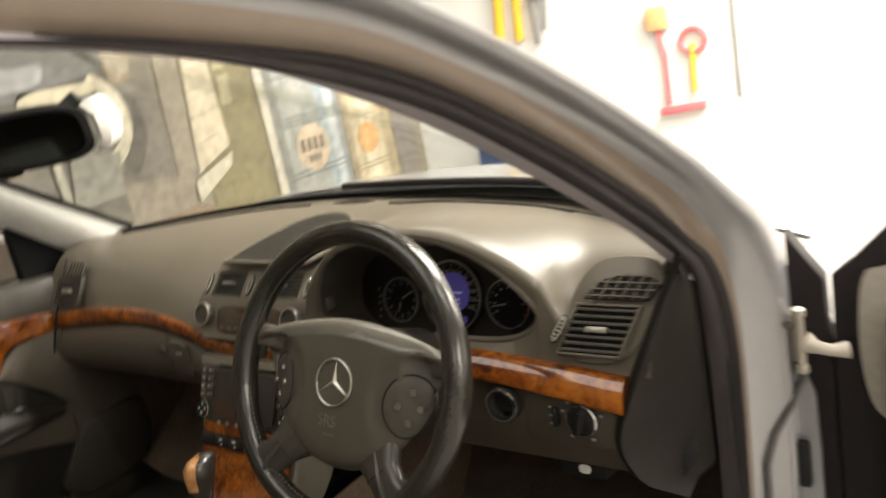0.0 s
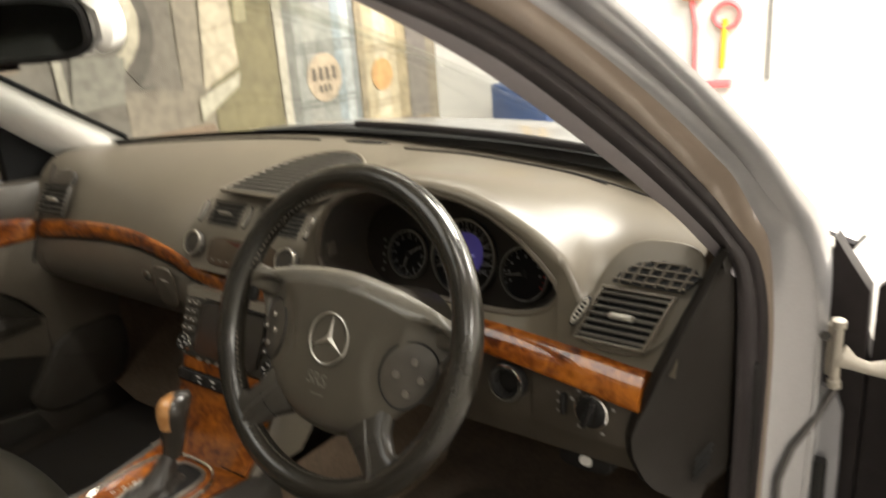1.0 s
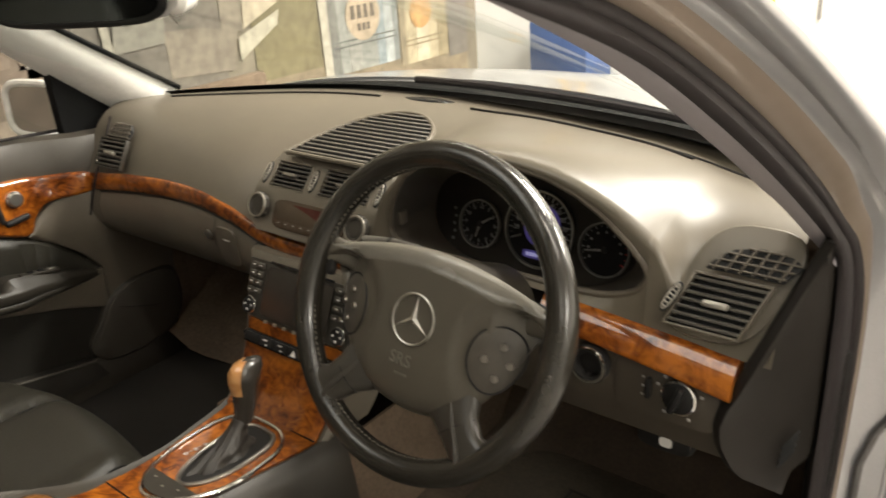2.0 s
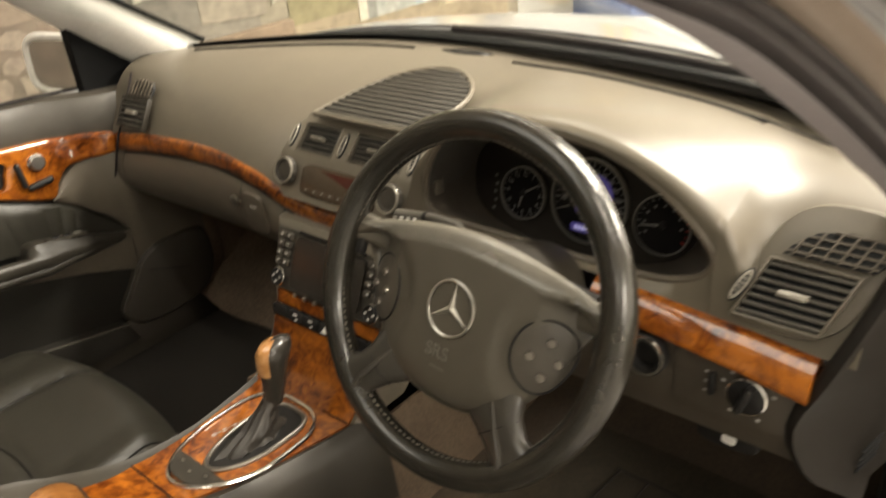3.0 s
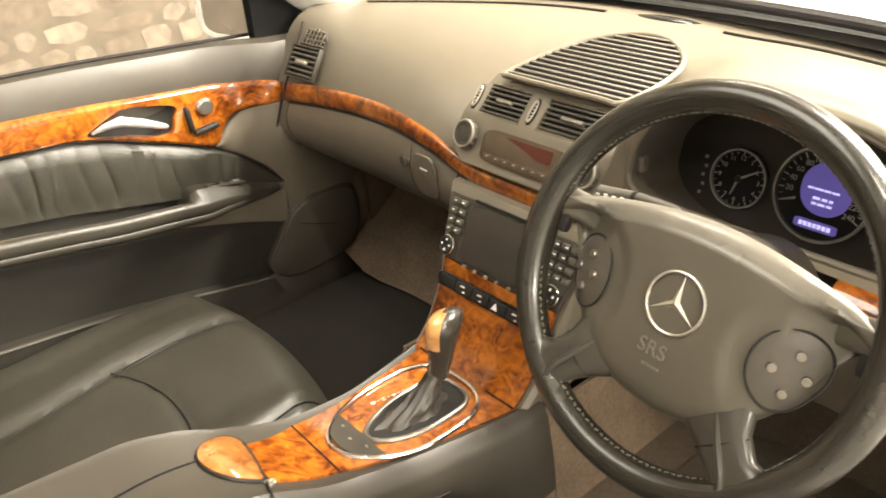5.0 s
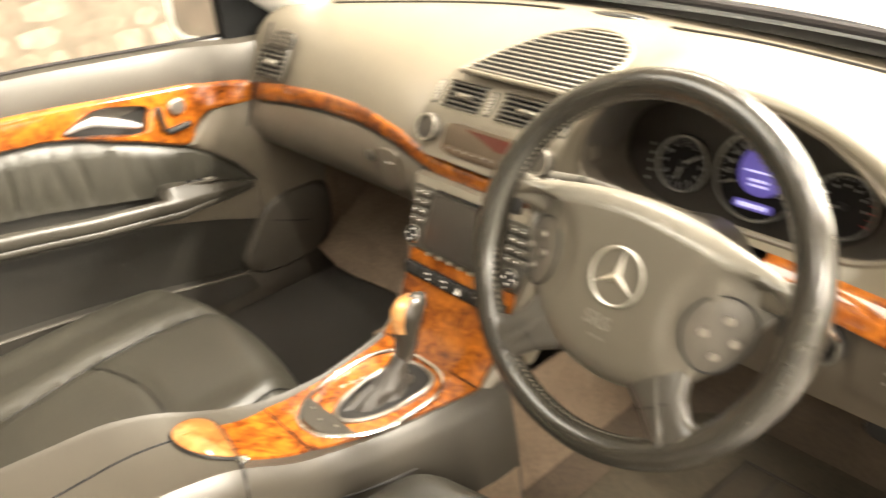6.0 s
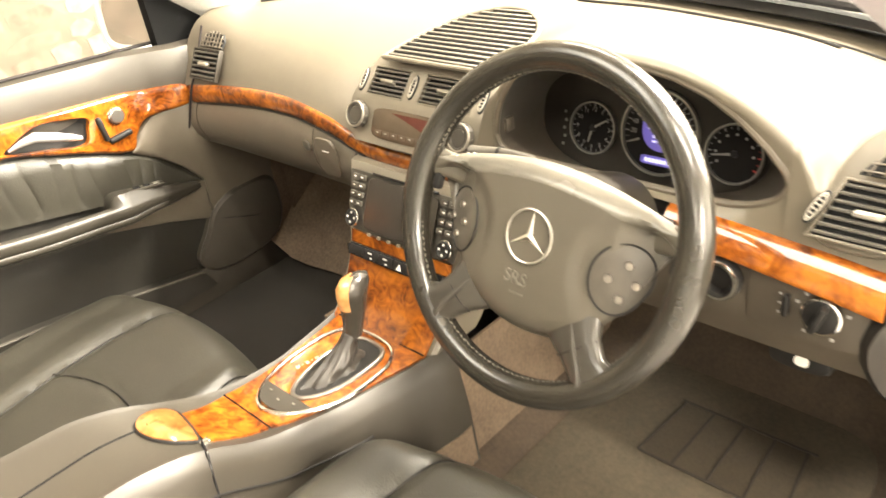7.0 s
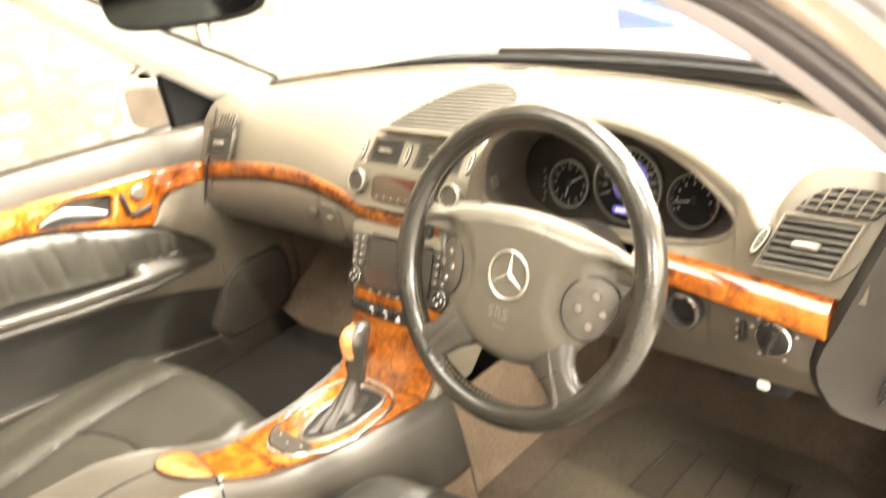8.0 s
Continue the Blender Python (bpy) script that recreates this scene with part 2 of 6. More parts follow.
# ---- the dashboard ----
WOOD_X = [-0.70, -0.62, -0.46, -0.30, -0.19, -0.10, 0.0, 0.10, 0.19, 0.30, 0.48, 0.60, 0.69]
WOOD_Z = [0.744, 0.766, 0.781, 0.785, 0.768, 0.742, 0.738, 0.742, 0.765, 0.775, 0.768, 0.757, 0.747]


def wood_top(x):
    k = np.interp(x, WOOD_X, range(len(WOOD_X)))
    i = int(min(max(k, 1), len(WOOD_X) - 2.001))
    p = [WOOD_Z[max(0, min(len(WOOD_Z) - 1, i + d))] for d in (-1, 0, 1, 2)]
    t = k - i
    return 0.5 * (2 * p[1] + (p[2] - p[0]) * t + (2 * p[0] - 5 * p[1] + 4 * p[2] - p[3]) * t * t + (3 * p[1] - p[0] - 3 * p[2] + p[3]) * t**3)


def wood_h(x):
    return lerp(x, [-0.62, -0.3, 0, 0.5, 0.68], [0.037, 0.032, 0.026, 0.033, 0.039])


def face_y(x):
    return lerp(x, [-0.72, -0.62, -0.4, 0.0, 0.4, 0.62, 0.72], [0.155, 0.162, 0.168, 0.162, 0.155, 0.158, 0.15])


BASE_X = [-0.72, -0.58, -0.47, -0.38, -0.27, -0.18, 0.0, 0.15, 0.25, 0.35, 0.45, 0.52, 0.60, 0.72]
BASE_Y = [0.285, 0.367, 0.425, 0.470, 0.508, 0.528, 0.532, 0.518, 0.506, 0.488, 0.467, 0.448, 0.415, 0.350]


def screen_base(x):
    """Where the dash meets the windscreen."""
    y = sum(lerp(x + d, BASE_X, BASE_Y) for d in (-0.06, -0.03, 0, 0.03, 0.06)) / 5
    return y, 0.893 - 0.009 * (x / 0.6) ** 2


OPEN_L, OPEN_R = 0.173, 0.560
ARCH_C, ARCH_A = (OPEN_L + OPEN_R) / 2, (OPEN_R - OPEN_L) / 2
UP_X = [0.173, 0.176, 0.181, 0.190, 0.210, 0.240, 0.280, 0.330, 0.380, 0.430, 0.470, 0.505, 0.535, 0.552, 0.5575, 0.560]
UP_Z = [0.803, 0.822, 0.838, 0.858, 0.884, 0.903, 0.915, 0.922, 0.922, 0.914, 0.900, 0.879, 0.853, 0.834, 0.826, 0.817]
LOW_X = [0.173, 0.176, 0.183, 0.196, 0.230, 0.470, 0.505, 0.532, 0.549, 0.5570, 0.560]
LOW_Z = [0.803, 0.791, 0.783, 0.779, 0.778, 0.777, 0.7795, 0.787, 0.797, 0.808, 0.817]


def arch(x):
    """Height of the instrument hood's upper edge, and how far its opening is open there."""
    if not OPEN_L < x < OPEN_R:
        return (0.803 if x < ARCH_C else 0.817), 0.0
    return lerp(x, UP_X, UP_Z), 1.0


CROWN_X = [0.12, 0.15, 0.173, 0.19, 0.22, 0.26, 0.30, 0.34, 0.39, 0.44, 0.48, 0.52, 0.545, 0.562, 0.58, 0.61]
CROWN_Z = [0.830, 0.838, 0.850, 0.872, 0.898, 0.915, 0.923, 0.927, 0.9265, 0.919, 0.906, 0.887, 0.871, 0.858, 0.842, 0.830]


def crown(x):
    """Front height of the hood's outer skin."""
    return sum(lerp(x + d, CROWN_X, CROWN_Z) for d in (-0.012, -0.006, 0, 0.006, 0.012)) / 5


def hood(x):
    """1 over the instrument hood, fading out to both sides."""
    d = (abs(x - ARCH_C) - ARCH_A - 0.004) / 0.050
    return 0.5 + 0.5 * math.cos(math.pi * min(1, max(0, d)))


def bez(a, b, c, d, n):
    out = []
    for k in range(n + 1):
        t = k / n
        out.append(tuple((1 - t) ** 3 * a[i] + 3 * t * (1 - t) ** 2 * b[i] + 3 * t * t * (1 - t) * c[i] + t**3 * d[i] for i in (0, 1)))
    return out


def raw_column(x):
    yw, zw = screen_base(x)
    yf, zt = face_y(x), wood_top(x)
    w = hood(x)
    az, op = arch(x)
    ends = max(0, min(1, (abs(x) - 0.34) / 0.26))
    ends = ends * ends * (3 - 2 * ends)
    rise = 0.085 + 0.022 * ends
    z0 = zt * (1 - w) + crown(x) * w if not op else max(crown(x), az + 0.003)
    y0 = yf * (1 - w) + 0.166 * w if not op else 0.166
    p1 = (y0 + 0.045 * (1 - w) + 0.045 * w, z0 + rise * (1 - w) + 0.020 * w)
    far = 0.5 + 0.5 * math.cos(math.pi * min(1, max(0, (abs(x - ARCH_C) - 0.08) / 0.26)))
    p2 = (y0 + (yw - y0) * 0.42, zw + 0.004 + 0.014 * far + 0.006 * ends)
    col = [(x, yw + 0.05, zw - 0.035), (x, yw, zw)] + [(x, y, z) for y, z in bez((y0, z0), p1, p2, (yw, zw), 14)[::-1][1:]]
    if not op:
        col += [(x, y0, z0 - 0.010 * w), (x, yf, zt)]
    else:
        col += [(x, 0.164, max(az + 0.001, z0 - 0.010)), (x, 0.168, az - 0.003)]
    return col


def dash_column(x):
    """The dash section with its upper part eased from side to side, so that the hood runs out softly."""
    col = raw_column(x)
    n = [(d, math.exp(-((d / 0.024) ** 2))) for d in (-0.048, -0.036, -0.024, -0.012, 0, 0.012, 0.024, 0.036, 0.048)]
    near = [(raw_column(min(0.702, max(-0.655, x + d))), w) for d, w in n]
    total = sum(w for _, w in n)
    out = []
    for k, p in enumerate(col):
        e = min(1, max(0, (15 - k) / 6)) if 1 < k < 16 else 0
        e = e * e * (3 - 2 * e) * min(1, max(0, (k - 1) / 2))
        out.append((x, *(p[i] * (1 - e) + e * sum(c[k][i] * w for c, w in near) / total for i in (1, 2))))
    return out


def shelf_z(x):
    d = min(1, abs(x - ARCH_C) / ARCH_A)
    return 0.776 - 0.042 * (1 - d**5)


def recess_column(x):
    """The inside of the instrument hood: ceiling, back and floor."""
    az, op = arch(x)
    zl = shelf_z(x)
    return [(x, 0.172, az - 0.006), (x, 0.30, max(az - 0.016, zl + 0.002)), (x, 0.31, max(az - 0.018, zl + 0.001)), (x, 0.30, zl - 0.024), (x, 0.262, zl - 0.022), (x, 0.172, 0.764)]


def lip_column(x):
    z = lerp(x, LOW_X, LOW_Z)
    return [(x, 0.178, z - 0.002), (x, 0.170, z), (x, 0.165, z - 0.002), (x, face_y(x), wood_top(x))]


dashboard = thing("dashboard", "taupe soft-plastic car dashboard with walnut burl trim below a windscreen", "dashboard", at=(0, 0.2, 0.6))
xs = sorted(set([round(v, 4) for v in np.linspace(-0.655, 0.702, 101)] + [round(ARCH_C + s * ARCH_A * d, 4) for s in (-1, 1) for d in (1.03, 1.0005, 0.9995, 0.993, 0.98, 0.96, 0.93, 0.88, 0.8)]))
hood_xs = [x for x in xs if arch(x)[1]]
part("upper_pad", grid([dash_column(x) for x in xs]), DASH, dashboard, "smooth taupe dash top", angle=110)
# The recess is coloured darker than the dash for the hood's shadow.
part("hood_recess", grid([recess_column(x) for x in hood_xs]), mat("hood_shade_plastic", (0.050, 0.044, 0.036), 0.55, bump=0.08, bump_scale=900), dashboard, "inside of the instrument hood, darkened for its shadow", angle=50)
part("hood_lip", grid([lip_column(x) for x in hood_xs]), DASH, dashboard)
part("hood_edge", tube([(x, 0.168, arch(x)[0] - 0.002) for x in hood_xs] + [(x, 0.168, lerp(x, LOW_X, LOW_Z)) for x in hood_xs[::-1]], 0.0045, 8, closed=True), DASH_LOW, dashboard, "rounded edge of the instrument hood")

def dash_z(x, y):
    """Height of the dash top at a place in plan."""
    col = sorted((p[1], p[2]) for p in dash_column(x)[1:16])
    return lerp(y, [p[0] for p in col], [p[1] for p in col])


line = [(x, screen_base(x)[0] - 0.083 + 0.10 * (x - 0.5), 0) for x in np.linspace(0.49, 0.64, 12)]
part("seam", tube([(x, y, dash_z(x, y) + 0.0006) for x, y, _ in line], 0.0018, 6), BLACK, dashboard, "thin groove beside the pillar")
# the seam across the top, near the windscreen
for x0, x1 in ((-0.56, -0.12), (0.10, 0.53)):
    line = []
    for k in range(24):
        x = x0 + (x1 - x0) * k / 23
        yw, zw = screen_base(x)
        line.append((x, yw - 0.048 - 0.078 * max(0, x), 0))
    part("seam", tube([(x, y, dash_z(x, y) + 0.0008) for x, y, _ in line], 0.0026, 6), BLACK, dashboard, "dark groove near the windscreen")
part("sun_sensor", pillow(lambda t: 1 / math.sqrt((math.cos(t) / 0.065) ** 2 + (math.sin(t) / 0.014) ** 2), 0.004, 0.004, 5, 32, m=Matrix.Translation((-0.01, 0.492, dash_z(-0.01, 0.492) - 0.001))), GLOSSBLACK, dashboard, "dark oval sensor cover")


def strip(x0, x1, n, proud=0.006, lean=0.0):
    """The wood band: a rounded bar that follows the dash face."""
    rows = []
    for k in range(n + 1):
        x = x0 + (x1 - x0) * k / n
        y, z, h = face_y(x), wood_top(x), wood_h(x)
        rows.append([(x, y + 0.012, z)] + [(x, y - 1.4 * proud * math.sin(a) ** 0.8 - lean * h * (1 - math.cos(a)) / 2, z - h / 2 + h / 2 * math.cos(a)) for a in (math.pi * i / 12 for i in range(13))] + [(x, y + 0.012, z - h)])
    return grid(rows, closed=True, cap=True)


part("wood_trim", strip(-0.622, 0.115, 60), WOOD, dashboard, "glossy walnut burl strip")
part("wood_trim", strip(0.435, 0.671, 30, 0.007, 0.60), WOOD, dashboard, "glossy walnut burl strip")
part("trim_edge", tube([(x, face_y(x) - 0.004, wood_top(x) - wood_h(x) - 0.001) for x in np.linspace(-0.61, 0.10, 40)], 0.0016, 6), BLACK, dashboard)


def lower_column(x):
    zb, yf = wood_top(x) - wood_h(x), face_y(x)
    if x < 0.05:
        pts = bez((yf + 0.004, zb + 0.004), (yf - 0.03, zb - 0.03), (yf - 0.015, 0.64), (0.21, 0.615), 10) + [(0.30, 0.60), (0.45, 0.60)]
    else:
        pts = bez((yf - 0.004, zb + 0.004), (yf - 0.012, zb - 0.02), (yf - 0.022, 0.68), (0.143, 0.645), 8) + [(0.150, 0.625), (0.175, 0.612), (0.28, 0.60), (0.45, 0.60)]
    return [(x, y, z) for y, z in pts]


part("glovebox_lid", grid([lower_column(x) for x in np.linspace(-0.612, -0.235, 26)]), DASH_LOW, dashboard, "closed taupe glovebox lid")
part("lower_panel", grid([lower_column(x) for x in np.linspace(-0.233, -0.13, 9)]), DASH_LOW, dashboard)
part("end_panel", grid([lower_column(x) for x in np.linspace(-0.66, -0.615, 8)]), DASH_LOW, dashboard)
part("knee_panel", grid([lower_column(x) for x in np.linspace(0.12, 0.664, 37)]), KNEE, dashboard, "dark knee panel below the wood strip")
part("underside", box((1.36, 0.30, 0.02), (0, 0.42, 0.605), 0.004), BLACK, dashboard)
part("door_gap", tube([(-0.612, 0.216, 0.868), (-0.606, 0.178, 0.80), (-0.606, 0.155, 0.766), (-0.622, 0.149, 0.729), (-0.652, 0.140, 0.66), (-0.670, 0.146, 0.62)], 0.0022, 6), RUBBER, dashboard, "dark gap beside the door")
# glovebox lock and handle
part("glovebox_lock", lathe([(0.0095, 0), (0.0095, 0.003), (0.006, 0.0045), (0.0, 0.0045)], 20, facing((-0.245, 0.150, 0.712), -8)), SATIN, dashboard, "round chrome glovebox lock")
part("glovebox_button", plate(sel(0.026, 0.036, 4), 0.004, facing((-0.192, 0.151, 0.70), -6), 0.0015), DASH_LOW, dashboard, "taupe glovebox release button")
part("button_mark", bars([0.018], 0.0025, 0, (-0.009, 0.012), facing((-0.192, 0.1475, 0.70), -6)), WHITE, dashboard)


def thumb(m):
    """A ribbed thumb wheel in a dark slot."""
    t = part("thumb_wheel", plate(sel(0.0062, 0.0195, 2.2), 0.0022, m, 0.001), VOID, dashboard, "ribbed thumb wheel")
    part("wheel_rim", tube([m @ Vector((0.0040 * a, 0.016 * b, 0.003)) for a, b in sel(1, 1, 2, 28)], 0.0012, 6, closed=True), SLIDE, t)
    for k in range(6):
        part("wheel_rib", box((0.0065, 0.0016, 0.004), (0, -0.0125 + 0.005 * k, 0.003), 0.0005), SLIDE, t).data.transform(m)


def vent(at, w, h, tilt, slats, turn=0.0, tab=True, skew=0.0, edge=DASH):
    """An air vent: frame, back blackened for the duct's shade, slats and a slide."""
    m = facing(at, tilt, turn) @ Matrix(((1, skew, 0, 0), (0, 1, 0, 0), (0, 0, 1, 0), (0, 0, 0, 1)))
    fr = part("air_vent", join(*[box((w + 0.006, 0.0034, 0.010), (0, s * (h / 2 + 0.0014), 0.0045), 0.0012, None) for s in (-1, 1)], *[box((0.0034, h + 0.006, 0.010), (s * (w / 2 + 0.0014), 0, 0.0045), 0.0012) for s in (-1, 1)]), edge, None, "plastic air vent")
    fr.data.transform(m)
    fr.parent = dashboard
    fr.matrix_parent_inverse = dashboard.matrix_world.inverted()
    part("vent_back", box((w, h, 0.002), (0, 0, 0.0005)), VOID, fr).data.transform(m)
    for k in range(slats):
        y = -h / 2 + h * (k + 0.5) / slats
        part("vent_slat", box((w - 0.001, h / slats * 0.42, 0.0042), (0, y, 0.0072), 0.0010, Matrix.Rotation(radians(14), 4, "X")), SLAT, fr).data.transform(m)
    if tab:
        part("vent_slide", box((w * 0.36, h * 0.13, 0.010), (0, 0.0, 0.0105), 0.0025), SLIDE, fr, "satin vent slide").data.transform(m)
    return fr


# passenger's end vent with a small grid above it
vent((-0.548, 0.172, 0.810), 0.080, 0.054, 30, 6, turn=2, edge=CONS)
gm = facing((-0.543, 0.198, 0.850), 40, 2)
pg = part("grid_vent", plate([(-0.036, -0.016), (0.034, -0.016), (0.036, 0.0), (0.026, 0.013), (0.0, 0.017), (-0.024, 0.012), (-0.034, 0.0)], 0.004, gm), VOID, dashboard, "small dark grid vent")
for k in range(4):
    v = -0.0135 + 0.0085 * k
    h = lerp(v, [-0.016, 0.0, 0.013, 0.017], [0.035, 0.035, 0.025, 0.006])
    part("grid_bar", box((2 * h, 0.0022, 0.004), (0, v, 0.0045), 0.0006), DASH_LOW, pg).data.transform(gm)
for k in range(6):
    x = -0.028 + 0.0112 * k
    h = lerp(abs(x), [0.0, 0.025, 0.036], [0.033, 0.029, 0.016])
    part("grid_bar", box((0.0022, h, 0.004), (x, -0.016 + h / 2, 0.0048), 0.0006), DASH_LOW, pg).data.transform(gm)

# driver's end vent
part("vent_surround", plate([(x + 0.30 * y, y) for x, y in sel(0.056, 0.066, 3.0, cx=0.0, cy=0.008)], 0.005, facing((0.645, 0.1855, 0.812), 30), 0.0045), DASH, dashboard, "taupe surround of the end vent")
vent((0.637, 0.1715, 0.7985), 0.078, 0.058, 30, 7, skew=0.36)
gm = facing((0.666, 0.1935, 0.8475), 36) @ Matrix(((1, 0.40, 0, 0), (0, 1, 0, 0), (0, 0, 1, 0), (0, 0, 0, 1)))
pg = part("grid_vent", plate([(-0.041, -0.017), (0.038, -0.017), (0.046, 0.002), (0.034, 0.010), (-0.002, 0.014), (-0.026, 0.008), (-0.037, -0.004)], 0.005, gm), VOID, dashboard, "half-round dark grid vent")
for k in range(4):
    v = -0.0135 + 0.0083 * k
    l, r = lerp(v, [-0.017, -0.004, 0.008, 0.014], [-0.041, -0.037, -0.026, -0.004]), lerp(v, [-0.017, 0.002, 0.010, 0.014], [0.038, 0.046, 0.034, 0.006])
    part("grid_bar", box((r - l, 0.0022, 0.004), ((l + r) / 2, v, 0.006), 0.0006), DASH_LOW, pg).data.transform(gm)
for k in range(6):
    x = -0.033 + 0.0135 * k
    h = lerp(x, [-0.041, -0.037, -0.026, -0.002, 0.034, 0.046], [-0.015, -0.004, 0.008, 0.014, 0.010, 0.002]) + 0.017
    part("grid_bar", box((0.0022, h, 0.004), (x, -0.017 + h / 2, 0.0063), 0.0006), DASH_LOW, pg).data.transform(gm)
thumb(facing((0.590, 0.160, 0.803), 30) @ Matrix.Rotation(radians(-24), 4, "Z"))

def spline2(pts, n=5):
    """A smooth closed outline through points."""
    out, m = [], len(pts)
    for i in range(m):
        p = [pts[(i + d) % m] for d in (-1, 0, 1, 2)]
        for k in range(n):
            t = k / n
            out.append(tuple(0.5 * (2 * p[1][j] + (p[2][j] - p[0][j]) * t + (2 * p[0][j] - 5 * p[1][j] + 4 * p[2][j] - p[3][j]) * t * t + (3 * p[1][j] - p[0][j] - 3 * p[2][j] + p[3][j]) * t**3) for j in (0, 1)))
    return out


# centre pod: a panel bent between the climate controls and the vents, vents, grille
TILT = 25
pod = facing((0.0, 0.178, 0.815), TILT)
upper = facing((0.0, 0.177, 0.813), 43)


def pod_pt(u, v, w=0.0):
    """A point of the bent pod face: v runs up it from the bend."""
    e = min(1, max(0, (v + 0.012) / 0.024))
    return (pod @ Vector((u, v - 0.002, w))).lerp(upper @ Vector((u, v, w)), e * e * (3 - 2 * e))


VENTS = ((-0.0985, -0.0175), (0.0125, 0.1185))
VLOW, VHIGH = 0.003, 0.050
rows, keep = [], []
for v in [-0.070, -0.064, -0.055, -0.046, -0.036, -0.026, -0.018, -0.012, -0.007, -0.002, VLOW, 0.012, 0.022, 0.032, 0.042, VHIGH, 0.056, 0.062, 0.066]:
    l = lerp(v, [-0.070, -0.055, -0.03, 0.0, 0.04, 0.066], [-0.108, -0.124, -0.130, -0.126, -0.116, -0.096])
    r = lerp(v, [-0.070, -0.055, -0.03, 0.0, 0.04, 0.066], [0.128, 0.146, 0.152, 0.152, 0.148, 0.140])
    us = [l, l + 0.4 * (VENTS[0][0] - l)] + [a + (b - a) * k / 8 for a, b in VENTS for k in range(9)] + [0.6 * VENTS[1][1] + 0.4 * r, r]
    rows.append([pod_pt(l - 0.004, v, -0.05), pod_pt(l - 0.002, v, -0.005)] + [pod_pt(u, v, -0.001 * (i in (0, len(us) - 1))) for i, u in enumerate(us)] + [pod_pt(r + 0.002, v, -0.005), pod_pt(r + 0.004, v, -0.05)])
    keep.append((v, [l, l] + us + [r, r]))
rows.append([p + Vector((0, 0.05, -0.03)) for p in rows[-1]])
panel = bmesh.new()
vs = [[panel.verts.new(p) for p in row] for row in rows]
for i in range(len(rows) - 1):
    for j in range(len(rows[0]) - 1):
        mid = keep[i][1][j] * 0.5 + keep[i][1][j + 1] * 0.5
        if VLOW - 1e-6 <= keep[i][0] < VHIGH - 1e-6 and any(a < mid < b for a, b in VENTS):
            continue
        panel.faces.new((vs[i][j], vs[i][j + 1], vs[i + 1][j + 1], vs[i + 1][j]))
part("centre_panel", panel, PANEL, dashboard, "taupe centre panel with vents and climate controls", angle=55)
for a, b in VENTS:
    vent(tuple(upper @ Vector(((a + b) / 2, (VLOW + VHIGH) / 2, -0.0085))), b - a - 0.005, VHIGH - VLOW - 0.004, 43, 6)
for cx in (-0.111, -0.003, 0.134):
    thumb(upper @ Matrix.Translation((cx, 0.025, 0)))


UNITDARK = mat("knob_face_plastic", (0.040, 0.035, 0.028), 0.4, bump=0.0)


def knob(at, r, tilt, h=0.011, label="round climate knob with a chrome ring"):
    m = facing(at, tilt)
    k = part("knob", lathe([(r, 0), (r, h * 0.7), (r * 0.93, h), (r * 0.72, h), (r * 0.66, h * 0.75), (0.0001, h * 0.72)], 32, m), UNITDARK, dashboard, label)
    part("knob_face", lathe([(r * 0.6, h * 0.7), (r * 0.55, h * 0.8), (0.0001, h * 0.82)], 28, m), UNITDARK, k, "dark knob face")
    part("knob_ring", band([(r * 0.99, h * 0.80), (r * 0.96, h * 1.06), (r * 0.86, h * 1.06), (r * 0.83, h * 0.9)], 32, m), SLIDE, k)
    for a in range(0, 360, 30):
        part("knob_rib", box((0.0016, 0.003, h * 0.6), (r * math.cos(radians(a)), r * math.sin(radians(a)), h * 0.5), 0, None), SLAT, k).data.transform(m)
    return k


knob((-0.101, 0.162, 0.787), 0.0205, TILT)
knob((0.116, 0.162, 0.787), 0.0205, TILT)
part("climate_panel", plate(sel(0.078, 0.0235, 6), 0.003, pod @ Matrix.Translation((0.007, -0.0385, 0)), 0.0012), mat("brown_gloss", (0.058, 0.041, 0.027), 0.10, bump=0.0), dashboard, "dark climate control display")
# Wedge coloured red for a reflection in the glossy panel.
part("climate_display", plate([(-0.052, 0.010), (0.036, 0.010), (0.036, -0.008), (0.014, -0.008), (-0.020, 0.002)], 0.0006, pod @ Matrix.Translation((0.022, -0.030, 0.003))), mat("red_reflection", (0.060, 0.012, 0.008), 0.12, bump=0.0), dashboard, "reddish wedge on the climate display, a reflection put into colour")
for k in range(8):
    key = part("climate_button", box((0.0150, 0.0095, 0.0022), (-0.0545 + 0.0175 * k, -0.0535, 0.0025), 0.0008), mat("brown_key", (0.066, 0.048, 0.033), 0.16, bump=0.0) if k == 0 else bpy.data.materials["brown_key"], dashboard)
    part("key_mark", box((0.0035, 0.0016, 0.0004), (-0.0545 + 0.0175 * k, -0.0525, 0.0037)), DIALGREY, key).data.transform(pod)
    key.data.transform(pod)

# speaker grille on top of the pod: slats across, in a leaf-shaped frame
gt = Matrix.Translation((0.0, 0.217, 0.869)) @ Matrix.Rotation(radians(11.5), 4, "X")


LEAF_L = ([-0.010, 0.033, 0.08, 0.126, 0.150, 0.162], [-0.070, -0.062, -0.047, -0.018, 0.018, 0.055])
LEAF_R = ([-0.012, 0.04, 0.09, 0.126, 0.150, 0.162], [0.130, 0.145, 0.1425, 0.120, 0.086, 0.055])


def leaf(v):
    """Left and right end of the grille at v from its front to its back edge."""
    return lerp(v, *LEAF_L), lerp(v, *LEAF_R)


